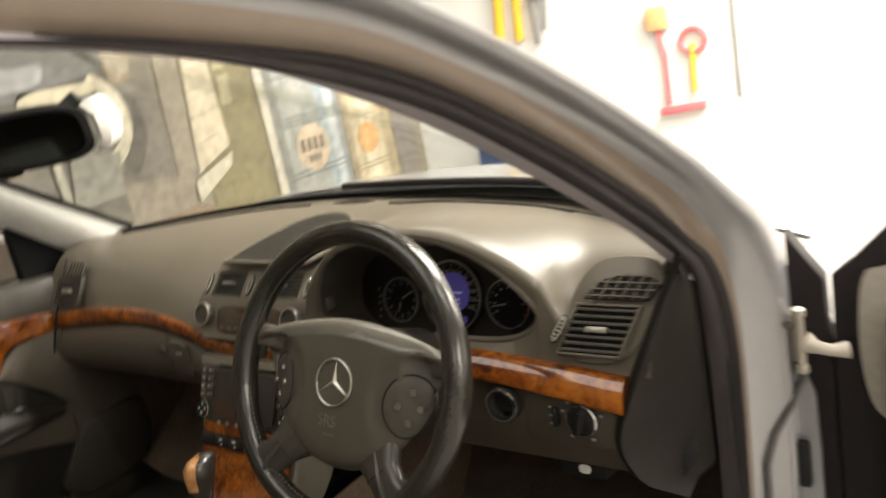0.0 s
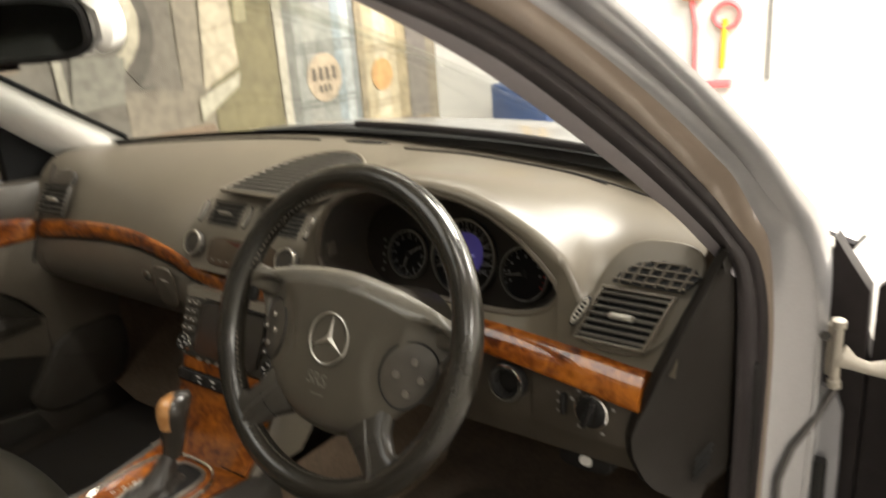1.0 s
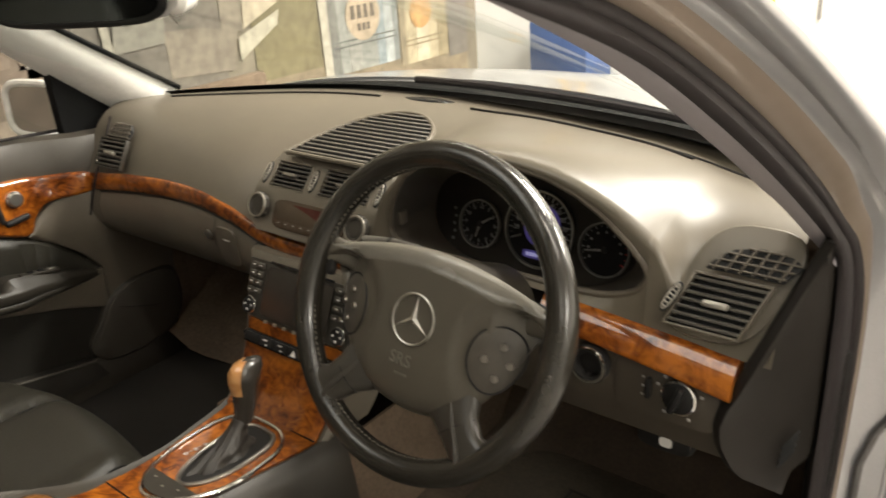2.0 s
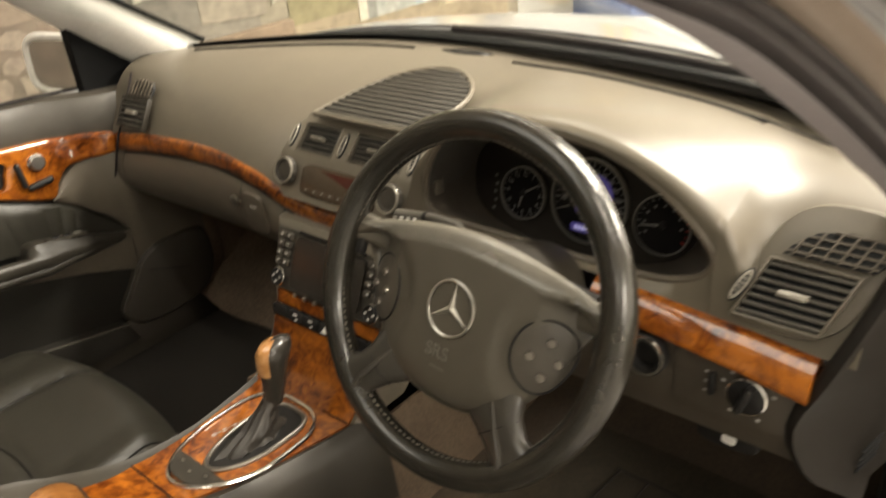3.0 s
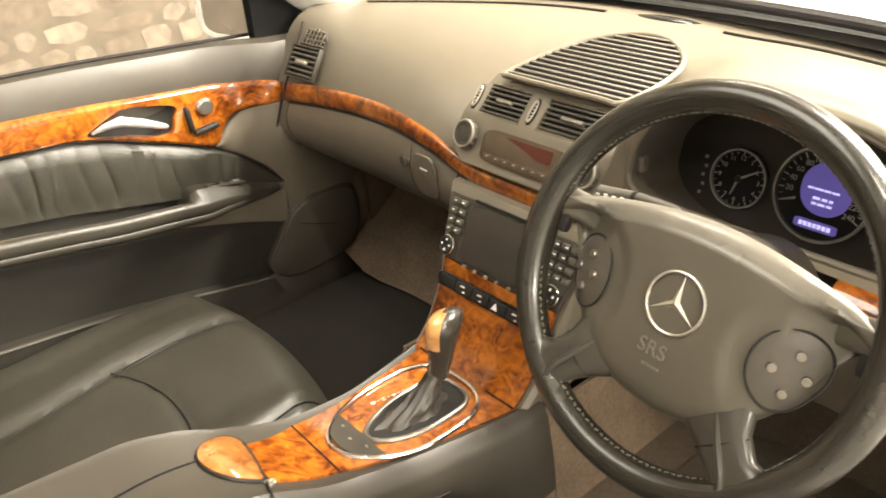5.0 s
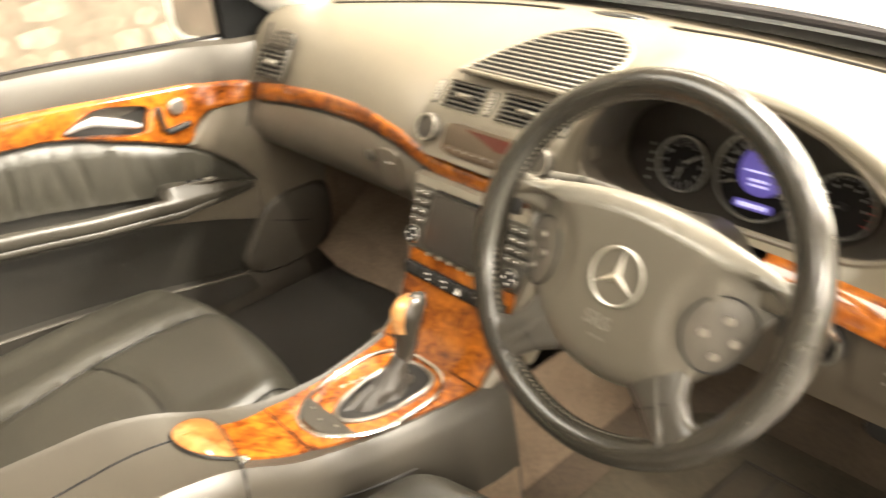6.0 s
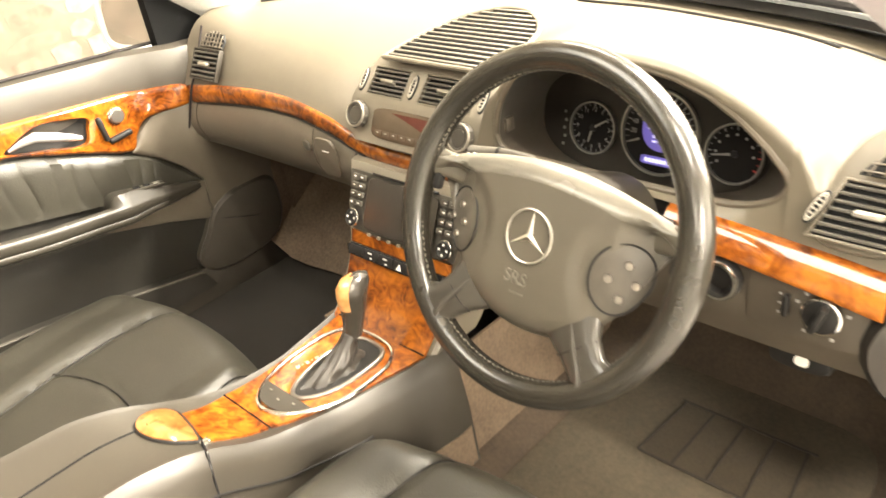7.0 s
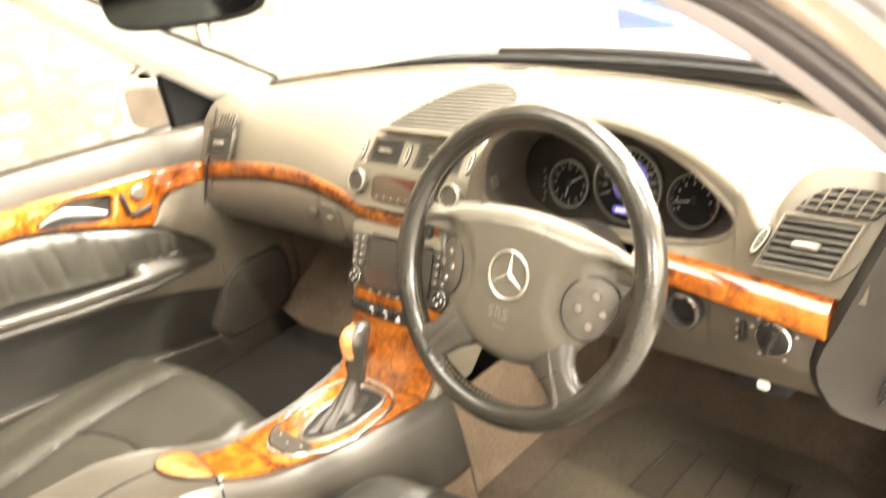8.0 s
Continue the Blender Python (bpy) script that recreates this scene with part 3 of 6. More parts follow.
out = spline2([(-0.070, -0.010), (-0.062, 0.033), (-0.047, 0.080), (-0.018, 0.126), (0.031, 0.156), (0.079, 0.154), (0.120, 0.126), (0.1425, 0.090), (0.145, 0.040), (0.130, -0.011), (0.10, -0.013), (0.0, -0.013), (-0.06, -0.012)], 4)
grille = part("speaker_grille", plate(out, 0.004, gt @ Matrix.Translation((0, 0, -0.0035))), VOID, dashboard, "leaf-shaped slatted grille on the dash top")
part("grille_frame", tube([gt @ Vector((x, y, 0.0015)) for x, y in out], 0.0038, 8, closed=True), DASH, grille)
for k in range(14):
    v = -0.004 + 0.0118 * k
    l, r = leaf(v)
    part("grille_slat", box((r - l - 0.006, 0.0046, 0.0022), ((l + r) / 2, v, 0.0030), 0.0008), GRILLE, grille).data.transform(gt)

# ---- instruments ----
cluster = part("gauge_board", plate(sel(0.162, 0.072, 2.6), 0.004, facing((0.340, 0.270, 0.800), 14)), mat("board_plastic", (0.017, 0.0135, 0.0100), 0.35, bump=0.0, spec=0.3), dashboard, "dark instrument cluster with three dials")
CL = facing((0.362, 0.264, 0.790), 14)
# the surround narrows from the hood's opening to the rounded board
GB = facing((0.340, 0.270, 0.800), 14)
surround = [[], [], [], [], []]
for k in range(72):
    t = 2 * math.pi * k / 72
    c, s = math.cos(t), math.sin(t)
    x = ARCH_C + (ARCH_A - 0.003) * math.copysign(abs(c) ** 0.75, c)
    z = arch(x)[0] - 0.003 if s >= 0 else lerp(x, LOW_X, LOW_Z) + 0.001
    inner = GB @ Vector((0.1625 * math.copysign(abs(c) ** (2 / 2.6), c), 0.0725 * math.copysign(abs(s) ** (2 / 2.6), s), 0.0042))
    outer = Vector((x, 0.1695, z))
    for row, f, dip in zip(surround, (0.0, 0.06, 0.35, 0.75, 1.0), (0.0, 0.0, 0.004, 0.004, 0.0)):
        row.append(outer.lerp(inner, f) + Vector((0.6 * dip * c, 0, dip * s)))
# The hood's shade is put into the surround's colour.
part("dial_surround", grid(surround, closed=True), mat("surround_shade_plastic", (0.050, 0.041, 0.031), 0.45, bump=0.08, bump_scale=900), dashboard, "taupe surround sloping in to the dials, darkened for the hood's shade", angle=60)


PALERING = mat("dial_ring_metal", (0.30, 0.285, 0.255), 0.3, 0.9, bump=0.0)
DIALBLACK = mat("dial_black", (0.008, 0.007, 0.0065), 0.5, bump=0.0, spec=0.1)


def dial(cx, cy, r, start, end, ticks, needle, label, red=False, hub=True, numbers=True):
    m = CL @ Matrix.Translation((cx, cy, 0.003))
    d = part("dial", plate(sel(r, r, 2, 48), 0.002, m), DIALBLACK, cluster, label)
    part("dial_ring", band([(r * 1.03, 0), (r * 1.03, 0.006), (r * 0.975, 0.006), (r * 0.965, 0.002)], 48, m), PALERING, d)
    marks, reds = [], []
    for k in range(ticks + 1):
        a = radians(start + (end - start) * k / ticks)
        big = k % 2 == 0
        t = box((0.0013 if big else 0.0007, r * (0.13 if big else 0.08), 0.0004), (0, r * 0.88, 0.0024), 0, None)
        bmesh.ops.transform(t, matrix=Matrix.Rotation(a, 4, "Z"), verts=t.verts)
        (reds if red and k > ticks * 0.78 else marks).append(t)
        if big and numbers and not (red and k > ticks * 0.9):
            marks.append(box((r * 0.085, r * 0.085, 0.0004), (r * 0.66 * -math.sin(a), r * 0.66 * math.cos(a), 0.0024)))
    part("dial_mark", join(*marks), DIALGREY, d).data.transform(m)
    if reds:
        part("red_mark", join(*reds), RED, d).data.transform(m)
    for a, l0, l1 in needle:
        n = plate([(-0.0015, r * l0), (0.0015, r * l0), (0.0008, r * l1), (-0.0008, r * l1)], 0.0008, m @ Matrix.Rotation(radians(a), 4, "Z") @ Matrix.Translation((0, 0, 0.0035)))
        part("needle", n, PALERING, d, "pale needle")
    if hub:
        part("needle_hub", lathe([(r * 0.13, 0.002), (r * 0.12, 0.005), (0.0001, 0.005)], 20, m), BLACK, d)
    return d


clock = dial(-0.099, -0.001, 0.034, 180, -180, 24, [(-58, 0.1, 0.72), (165, 0.1, 0.6)], "round clock with white hands", numbers=False)
speedo = dial(-0.002, 0.008, 0.052, 112, -116, 24, [(112, 0.55, 0.88)], "speedometer with a violet display in its centre", hub=False, numbers=False)
dial(0.096, 0.000, 0.035, 120, -120, 16, [(100, 0.1, 0.8)], "rev counter with a red sector", True)
m = CL @ Matrix.Translation((0, 0.009, 0.0058))
part("display", plate(sel(0.028, 0.029, 2.2, 40, 0.002, 0.005), 0.0006, m), BLUESCREEN, speedo, "glowing violet display")
over = m @ Matrix.Translation((0, 0, 0.0008))
for row in (bars([0.006, 0.010, 0.007, 0.008], 0.0022, 0.0012, (-0.018, 0.004), over), bars([0.008, 0.006, 0.004], 0.0030, 0.002, (-0.010, -0.006), over), bars([0.005, 0.008, 0.006], 0.0026, 0.0015, (-0.010, -0.012), over)):
    part("display_text", row, LIT, speedo)
part("odometer", plate(sel(0.024, 0.0055, 6, cy=-0.036), 0.0006, m), BLUESCREEN, speedo, "violet odometer strip")
part("odometer_text", bars([0.004] * 7, 0.005, 0.0012, (-0.018, -0.036), over), LIT, speedo)
part("warning_lamp", join(*[box((0.004, 0.004, 0.0006), (-0.146 + 0.002 * (k % 2), -0.03 + 0.011 * k, 0.003)) for k in range(5)]), mat("lamp_grey", (0.2, 0.19, 0.17), 0.5), cluster).data.transform(CL)
part("dimmer_button", box((0.006, 0.016, 0.020), (0.178, 0.19, 0.808), 0.002), DASH_LOW, dashboard)

# ---- controls under the wood on the driver's side ----
ig = facing((0.507, 0.139, 0.706), 5)
ign = part("ignition_switch", lathe([(0.024, 0), (0.024, 0.012), (0.021, 0.014), (0.016, 0.012), (0.014, 0.004), (0, 0.004)], 36, ig), BLACK, dashboard, "round ignition switch")
part("chrome_ring", band([(0.0235, 0.011), (0.022, 0.0155), (0.0195, 0.0155), (0.0185, 0.012)], 36, ig), CHROME, ign)
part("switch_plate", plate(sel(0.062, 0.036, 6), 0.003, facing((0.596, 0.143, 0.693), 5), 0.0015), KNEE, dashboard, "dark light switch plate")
lk = facing((0.615, 0.139, 0.696), 5)
ls = part("light_switch", lathe([(0.0195, 0), (0.0195, 0.006), (0.017, 0.008), (0, 0.008)], 32, lk), BLACK, dashboard, "round light switch knob")
part("knob_grip", box((0.008, 0.033, 0.014), (0, 0, 0.013), 0.003), BLACK, ls).data.transform(lk @ Matrix.Rotation(radians(-20), 4, "Z"))
part("knob_ring", band([(0.0205, 0.003), (0.0205, 0.0075), (0.0185, 0.0085), (0.018, 0.006)], 32, lk), CHROME, ls)
marks = []
for a in (-70, -40, -12, 16, 44, 72, 215, 150):
    marks.append(box((0.0038, 0.003, 0.001), (0.0265 * math.sin(radians(a)), 0.027 * math.cos(radians(a)), 0.005), 0, None))
for b in marks + [box((0.003, 0.0025, 0.001), (-0.043, 0.012 - 0.011 * k, 0.004)) for k in range(3)]:
    part("switch_mark", b, DIALGREY, ls).data.transform(lk)
part("range_wheel", box((0.007, 0.026, 0.01), (-0.037, -0.001, 0.002), 0.003), BLACK, ls).data.transform(lk)
part("brake_release", join(plate(sel(0.035, 0.014, 3), 0.03, facing((0.585, 0.20, 0.597), 10), 0.005)), BLACK, dashboard, "black parking brake release handle")
part("brake_mark", plate(sel(0.008, 0.006, 3), 0.001, facing((0.590, 0.166, 0.606), 10)), WHITE, dashboard, "white brake symbol")
# dash end cap beside the door, its colour darkened because it stands unlit
rows = []
for k in range(25):
    z = 0.592 + 0.288 * k / 24
    xl = lerp(z, [0.592, 0.60, 0.611, 0.632, 0.655, 0.678, 0.70, 0.72, 0.776, 0.85, 0.88], [0.712, 0.697, 0.680, 0.662, 0.651, 0.650, 0.657, 0.666, 0.687, 0.713, 0.724])
    yb = lerp(z, [0.592, 0.62, 0.70, 0.76, 0.80, 0.88], [0.165, 0.134, 0.131, 0.135, 0.151, 0.200])
    rows.append([(xl + 0.004, yb + 0.16, z), (xl, yb + 0.010, z), (xl + 0.004, yb + 0.004, z), (xl + 0.012, yb + 0.001, z), (0.45 * xl + 0.400, yb + 0.020 + 0.3 * (lerp(z, [0.55, 0.70, 0.84, 0.88], [0.247, 0.250, 0.232, 0.205]) - yb), z), (0.728, lerp(z, [0.55, 0.70, 0.84, 0.88], [0.240, 0.243, 0.226, 0.20]), z), (0.736, 0.30, z)])
part("end_cap", grid(rows, closed=True, cap=True), CAP, dashboard, "smooth end cap beside the door seal, darkened for shade")
for k in range(4):
    part("cap_slot", box((0.003, 0.030, 0.0025), (0.7155 + 0.001 * k, 0.203, 0.612 + 0.009 * k), 0.001, Matrix.Rotation(radians(-24), 4, "Z") @ Matrix.Rotation(radians(28), 4, "X")), VOID, dashboard)

# ---- centre stack ----
stack = thing("centre_stack", "walnut and black centre stack with a dark navigation screen", "centre console", at=(0, 0.1, 0.5))


SX = 0.020


def stack_y(z):
    return lerp(z, [0.50, 0.515, 0.53, 0.56, 0.60, 0.62, 0.65, 0.715], [0.018, 0.034, 0.048, 0.068, 0.088, 0.095, 0.107, 0.139])


rows = []
for z in np.linspace(0.715, 0.5, 16):
    y = stack_y(z)
    hw = lerp(z, [0.5, 0.592, 0.643, 0.692, 0.715], [0.104, 0.110, 0.118, 0.128, 0.134])
    rows.append([(SX + x, y, z) for x, y, z in [(-hw - 0.010, y + 0.10, z), (-hw - 0.010, y + 0.012, z), (-hw - 0.004, y + 0.002, z), (-hw, y + 0.004, z), (hw, y + 0.004, z), (hw + 0.004, y + 0.002, z), (hw + 0.010, y + 0.012, z), (hw + 0.010, y + 0.10, z)]])
part("body", grid(rows, closed=True, cap=True), PANEL, stack, "taupe plastic surround")


def stack_sheet(z0, z1, hw0, hw1, proud, n=10, arc=0.0):
    rows = []
    for k in range(n + 1):
        z = z0 + (z1 - z0) * k / n
        hw = hw0 + (hw1 - hw0) * k / n
        rows.append([(SX + x, stack_y(z) - proud - arc * math.sin(math.pi * (x + hw) / (2 * hw)), z) for x in np.linspace(-hw, hw, 9)])
    return thick(grid(rows), 0.004)


part("wood_panel", stack_sheet(0.622, 0.500, 0.108, 0.101, 0.004, 20, 0.004), WOOD, stack, "walnut burl lower panel")
UNIT = mat("unit_plastic", (0.050, 0.045, 0.036), 0.42, bump=0.04, bump_scale=900)
screen_unit = part("navigation_unit", stack_sheet(0.708, 0.626, 0.126, 0.112, 0.006), UNIT, stack, "dark taupe navigation unit")
UNITKEY = mat("unit_key", (0.065, 0.058, 0.047), 0.4, bump=0.0)
ST = facing((SX, stack_y(0.67) - 0.011, 0.67), math.degrees(math.atan2(0.032, 0.065)))
part("screen", plate(sel(0.074, 0.040, 12), 0.002, ST), SCREEN, screen_unit, "dark unlit screen")
part("slot", box((0.14, 0.004, 0.003), (0, 0.046, 0.001), 0.001), GLOSSBLACK, screen_unit).data.transform(ST)
for sx in (-1, 1):
    for row in range(4):
        for col in range(2 if sx < 0 else 3):
            part("key", box((0.013, 0.0085, 0.005), (sx * (0.089 + 0.0155 * col) - (0.0 if sx < 0 else 0.003), 0.036 - 0.0135 * row, 0.002), 0.0015), UNITKEY, screen_unit).data.transform(ST)
    part("key_mark", join(*[box((0.0045, 0.0014, 0.0006), (sx * (0.089 + 0.0155 * c), 0.036 - 0.0135 * r, 0.0048)) for r in range(4) for c in range(2)]), WHITE, screen_unit).data.transform(ST)
    ring = lathe([(0.0135, 0), (0.0135, 0.005), (0.011, 0.0065), (0.009, 0.005), (0, 0.005)], 24, ST @ Matrix.Translation((sx * 0.1, -0.029, 0)))
    rk = part("rotary_key", ring, BLACK, screen_unit, "round menu key")
    part("key_ring", band([(0.0145, 0), (0.0145, 0.003), (0.0125, 0.005), (0.012, 0.003)], 24, ST @ Matrix.Translation((sx * 0.1, -0.029, 0))), CHROME, rk)
    part("key_mark", join(*[box((0.003, 0.003, 0.0008), (sx * 0.1 + 0.0075 * math.cos(a), -0.029 + 0.0075 * math.sin(a), 0.0055)) for a in (0, 1.57, 3.14, 4.71)]), WHITE, rk).data.transform(ST)
part("small_key", join(*[box((0.006, 0.005, 0.004), (-0.055 + 0.022 * k, -0.0465, 0.003), 0.001) for k in range(6)]), SATIN, screen_unit).data.transform(ST)
SW = facing((SX, stack_y(0.598) - 0.010, 0.598), 28)
sw = part("switch_panel", plate([(-0.098, -0.010), (0.105, -0.010), (0.105, 0.011), (-0.096, 0.011), (-0.105, 0.004)], 0.006, SW, 0.002), GLOSSBLACK, stack, "black row of switches")
for k in range(5):
    part("switch", box((0.0325, 0.015, 0.005), (-0.080 + 0.034 * k, 0, 0.0055), 0.0015), BLACK, sw).data.transform(SW)
part("hazard_sign", plate([(-0.0055, -0.004), (0.0055, -0.004), (0, 0.0055)], 0.0008, SW @ Matrix.Translation((0.02, -0.001, 0.0092))), WHITE, sw, "hazard triangle")
for k in (1, 2, 4):
    part("switch_mark", box((0.008, 0.0018, 0.0008), (-0.08 + 0.034 * k, 0.003, 0.0095)), WHITE, sw).data.transform(SW)
    part("switch_mark", box((0.004, 0.002, 0.0008), (-0.076 + 0.034 * k, -0.004, 0.0095)), WHITE, sw).data.transform(SW)


# ---- steering wheel ----
WHEEL = facing((0.368, 0.0, 0.7975), 25) @ Matrix.Rotation(radians(-3), 4, "Z")
wheel = thing("steering_wheel", "black leather steering wheel with four spokes and round emblem", "steering wheel", at=(0.37, 0.0, 0.80))


def wheel_part(name, bm, material, parent, label="", angle=40):
    bmesh.ops.transform(bm, matrix=WHEEL, verts=bm.verts)
    return part(name, bm, material, parent, label, angle=angle)


SPOKE = mat("spoke_leather", (0.034, 0.030, 0.024), 0.27, scale=30, vary=0.2, bump=0.06, bump_scale=500)
PALEKEY = mat("pale_key", (0.20, 0.18, 0.155), 0.34, 0.8, bump=0.0)
R, TR = 0.1757, 0.0155
rows = []
for k in range(96):
    a = 2 * math.pi * k / 96
    swell = 1 + 0.10 * max(0, math.cos(2 * a)) ** 4
    rows.append([((R + TR * swell * math.cos(t)) * math.cos(a), (R + TR * swell * math.cos(t)) * math.sin(a), TR * 1.08 * swell * math.sin(t)) for t in (2 * math.pi * i / 16 for i in range(16))])
rows.append(rows[0])
rim = wheel_part("rim", grid(rows, closed=True), RIMLEATHER, wheel, "worn shiny black leather rim")
# stitching on the inside of the rim
sts = []
for k in range(150):
    a = 2 * math.pi * k / 150
    s = box((0.0016, 0.0042, 0.0016), (0, 0, 0), 0, None)
    bmesh.ops.transform(s, matrix=Matrix.Rotation(a, 4, "Z") @ Matrix.Translation((R - TR * 0.96, 0, 0.004)) @ Matrix.Rotation(radians(28 if k % 2 else -28), 4, "X"), verts=s.verts)
    sts.append(s)
wheel_part("stitching", join(*sts), mat("stitch", (0.085, 0.076, 0.060), 0.7, bump=0), rim)


def hub_row(u):
    """A cut through the cushion at u: from its upper edge down over the face to its lower edge."""
    q = abs(u) / 0.163
    vt = 0.068 - 0.030 * q**1.8
    soft = lambda xs, ys: sum(lerp(abs(abs(u) + d), xs, ys) for d in (-0.012, -0.008, -0.004, 0, 0.004, 0.008, 0.012)) / 7
    vb = soft([0, 0.03, 0.06, 0.09, 0.105, 0.118, 0.130, 0.138, 0.146, 0.163], [-0.116, -0.113, -0.103, -0.081, -0.066, -0.046, -0.018, 0.006, 0.018, 0.024])
    top = soft([0, 0.05, 0.075, 0.10, 0.13, 0.163], [0.0085, 0.0075, 0.0050, 0.0015, -0.001, 0.0005])
    out = []
    for t, h in ((0.0, 0.0), (0.02, 0.25), (0.05, 0.5), (0.10, 0.78), (0.145, 0.93), (0.17, 0.985), (0.2, 1.0), (0.25, 1.01), (0.3, 1.02), (0.36, 1.025), (0.42, 1.03), (0.48, 1.03), (0.55, 1.03), (0.62, 1.025), (0.68, 1.02), (0.74, 1.0), (0.8, 0.97), (0.88, 0.88), (0.94, 0.70), (0.98, 0.4), (1.0, 0.0)):
        # the sloping edge keeps one width, and the face is dished round the button pods
        k = min(0.2, 0.021 / (vt - vb))
        t = t * k / 0.2 if t <= 0.2 else k + (t - 0.2) * (1 - k) / 0.8
        v = vt + (vb - vt) * t
        dish = min(1, max(0, (0.064 - math.hypot(abs(u) - 0.113, v + 0.022)) / 0.014))
        out.append((u, v, (top + 0.014) * h - 0.014 - (0.0042 + 0.42 * max(0, abs(u) - 0.092)) * dish * dish * (3 - 2 * dish) * min(1, max(0, h))))
    return out


us = [0.163 * math.copysign(abs(k) ** 0.9, k) for k in np.linspace(-1, 1, 93)]
hub_rows = [hub_row(u) for u in us]
hub = wheel_part("hub_cover", grid([r[6:] for r in hub_rows]), HUBPLASTIC, wheel, "dark grey airbag cover")
# Hub plastic coloured lighter for the light that this slope catches.
wheel_part("upper_edge", grid([r[:7] for r in hub_rows]), mat("hub_edge_sheen", (0.100, 0.091, 0.074), 0.26, bump=0.03), wheel, "sloping edge along the hub's top, lightened for the sheen it catches")
wheel_part("hub_back", pillow(lambda t: 0.066, -0.004, 0.02, 4, 40, 3, Matrix.Translation((0, -0.03, -0.012))), BLACK, wheel)


def spoke(line, widths, depths, power=0.6):
    """A flat bar through points (u, v, w), that wide and deep at each."""
    rows = []
    pts = [Vector(p) for p in line]
    for i, p in enumerate(pts):
        d = (pts[min(i + 1, len(pts) - 1)] - pts[max(i - 1, 0)]).normalized()
        s = Vector((0, 0, 1)).cross(d).normalized()
        u = d.cross(s)
        w, h = widths[i] / 2, depths[i] / 2
        rows.append([p + s * w * math.copysign(abs(math.cos(t)) ** power, math.cos(t)) + u * h * math.copysign(abs(math.sin(t)) ** power, math.sin(t)) for t in (2 * math.pi * k / 18 for k in range(18))])
    return grid(rows, closed=True, cap=True)


for s in (-1, 1):
    wheel_part("upper_spoke", spoke([(s * 0.120, 0.026, -0.026), (s * 0.145, 0.030, -0.016), (s * 0.162, 0.032, -0.008), (s * 0.178, 0.032, -0.003)], [0.03, 0.030, 0.032, 0.044], [0.014, 0.016, 0.018, 0.020]), HUBPLASTIC, wheel, "dark upper spoke")
    low = [(s * 0.050, -0.060, -0.020), (s * 0.066, -0.084, -0.012), (s * 0.082, -0.102, -0.005), (s * 0.098, -0.118, -0.001), (s * 0.108, -0.126, 0.0), (s * 0.114, -0.131, 0.0)]
    lo = wheel_part("lower_spoke", spoke(low, [0.100, 0.072, 0.050, 0.045, 0.054, 0.076], [0.026, 0.027, 0.026, 0.024, 0.025, 0.028], 0.85), SPOKE, wheel, "smooth leather lower spoke")
    # a rolled crease along the spoke, and the seam where its leather begins
    wheel_part("crease", tube([(x * 1.0 + s * e * 0.016, y + e * 0.012, z + h) for (x, y, z), e, h in zip(low, (0.3, 0.2, 0.0, -0.2, -0.5, -1.0), (0.010, 0.0105, 0.0115, 0.012, 0.0125, 0.010))], [0.003, 0.0038, 0.0042, 0.0042, 0.0036, 0.002], 8), SPOKE, lo)
    wheel_part("seam", tube([(s * (0.082 + 0.020 * k), -0.103 + 0.016 * k, 0.0085 - 0.0095 * k * k) for k in np.linspace(-1, 1, 9)], 0.0009, 6), BLACK, lo)
    wheel_part("spoke_insert", box((0.018, 0.026, 0.012), (s * 0.159, 0.012, -0.010), 0.005), BLACK, wheel, "black spoke end")
# emblem: ring and three points
EM = Matrix.Translation((0.0005, -0.0095, 0.0085))
ering = []
for k in range(49):
    a = 2 * math.pi * k / 48
    ering.append((0.0285 * math.cos(a), 0.0285 * math.sin(a), 0.002))
emb = tube(ering[:-1], 0.0016, 8, closed=True)
bmesh.ops.transform(emb, matrix=EM, verts=emb.verts)
emblem = wheel_part("emblem", emb, SATIN, wheel, "chrome ring emblem with three rays")
for a in (90, 210, 330):
    b = bmesh.new()
    tip, l, r, top = (b.verts.new(p) for p in ((0.0275, 0, 0.001), (0.0, 0.0040, 0.001), (0.0, -0.0040, 0.001), (0.001, 0, 0.0036)))
    for f in ((tip, l, top), (top, r, tip), (l, r, top), (tip, r, l)):
        b.faces.new(f)
    bmesh.ops.transform(b, matrix=EM @ Matrix.Rotation(radians(a), 4, "Z"), verts=b.verts)
    wheel_part("ray", b, SATIN, emblem, angle=20)


def text(body, size, material, parent, m, depth=0.0008, name="lettering"):
    c = bpy.data.curves.new("tmp_text", "FONT")
    c.body, c.size, c.extrude, c.align_x, c.align_y = body, size, depth, "CENTER", "CENTER"
    o = bpy.data.objects.new("tmp_text", c)
    me = bpy.data.meshes.new_from_object(o)
    bpy.data.objects.remove(o)
    bpy.data.curves.remove(c)
    me.transform(m)
    me.materials.clear()
    me.materials.append(material)
    ob = new(name, me)
    ob.parent = parent
    ob.matrix_parent_inverse = parent.matrix_world.inverted()
    return ob


for k in range(1, 13):
    a = 2 * math.pi * k / 12
    text(str(k), 0.0075, DIALGREY, clock, CL @ Matrix.Translation((-0.099 + 0.0245 * math.sin(a), -0.001 + 0.0245 * math.cos(a), 0.0054)), 0.0002, "numeral")
for k in range(1, 13):
    a = radians(112 - 19 * k)
    text(str(20 * k), 0.0088, DIALGREY, speedo, CL @ Matrix.Translation((-0.002 - 0.0365 * math.sin(a), 0.008 + 0.0365 * math.cos(a), 0.0054)), 0.0002, "numeral")
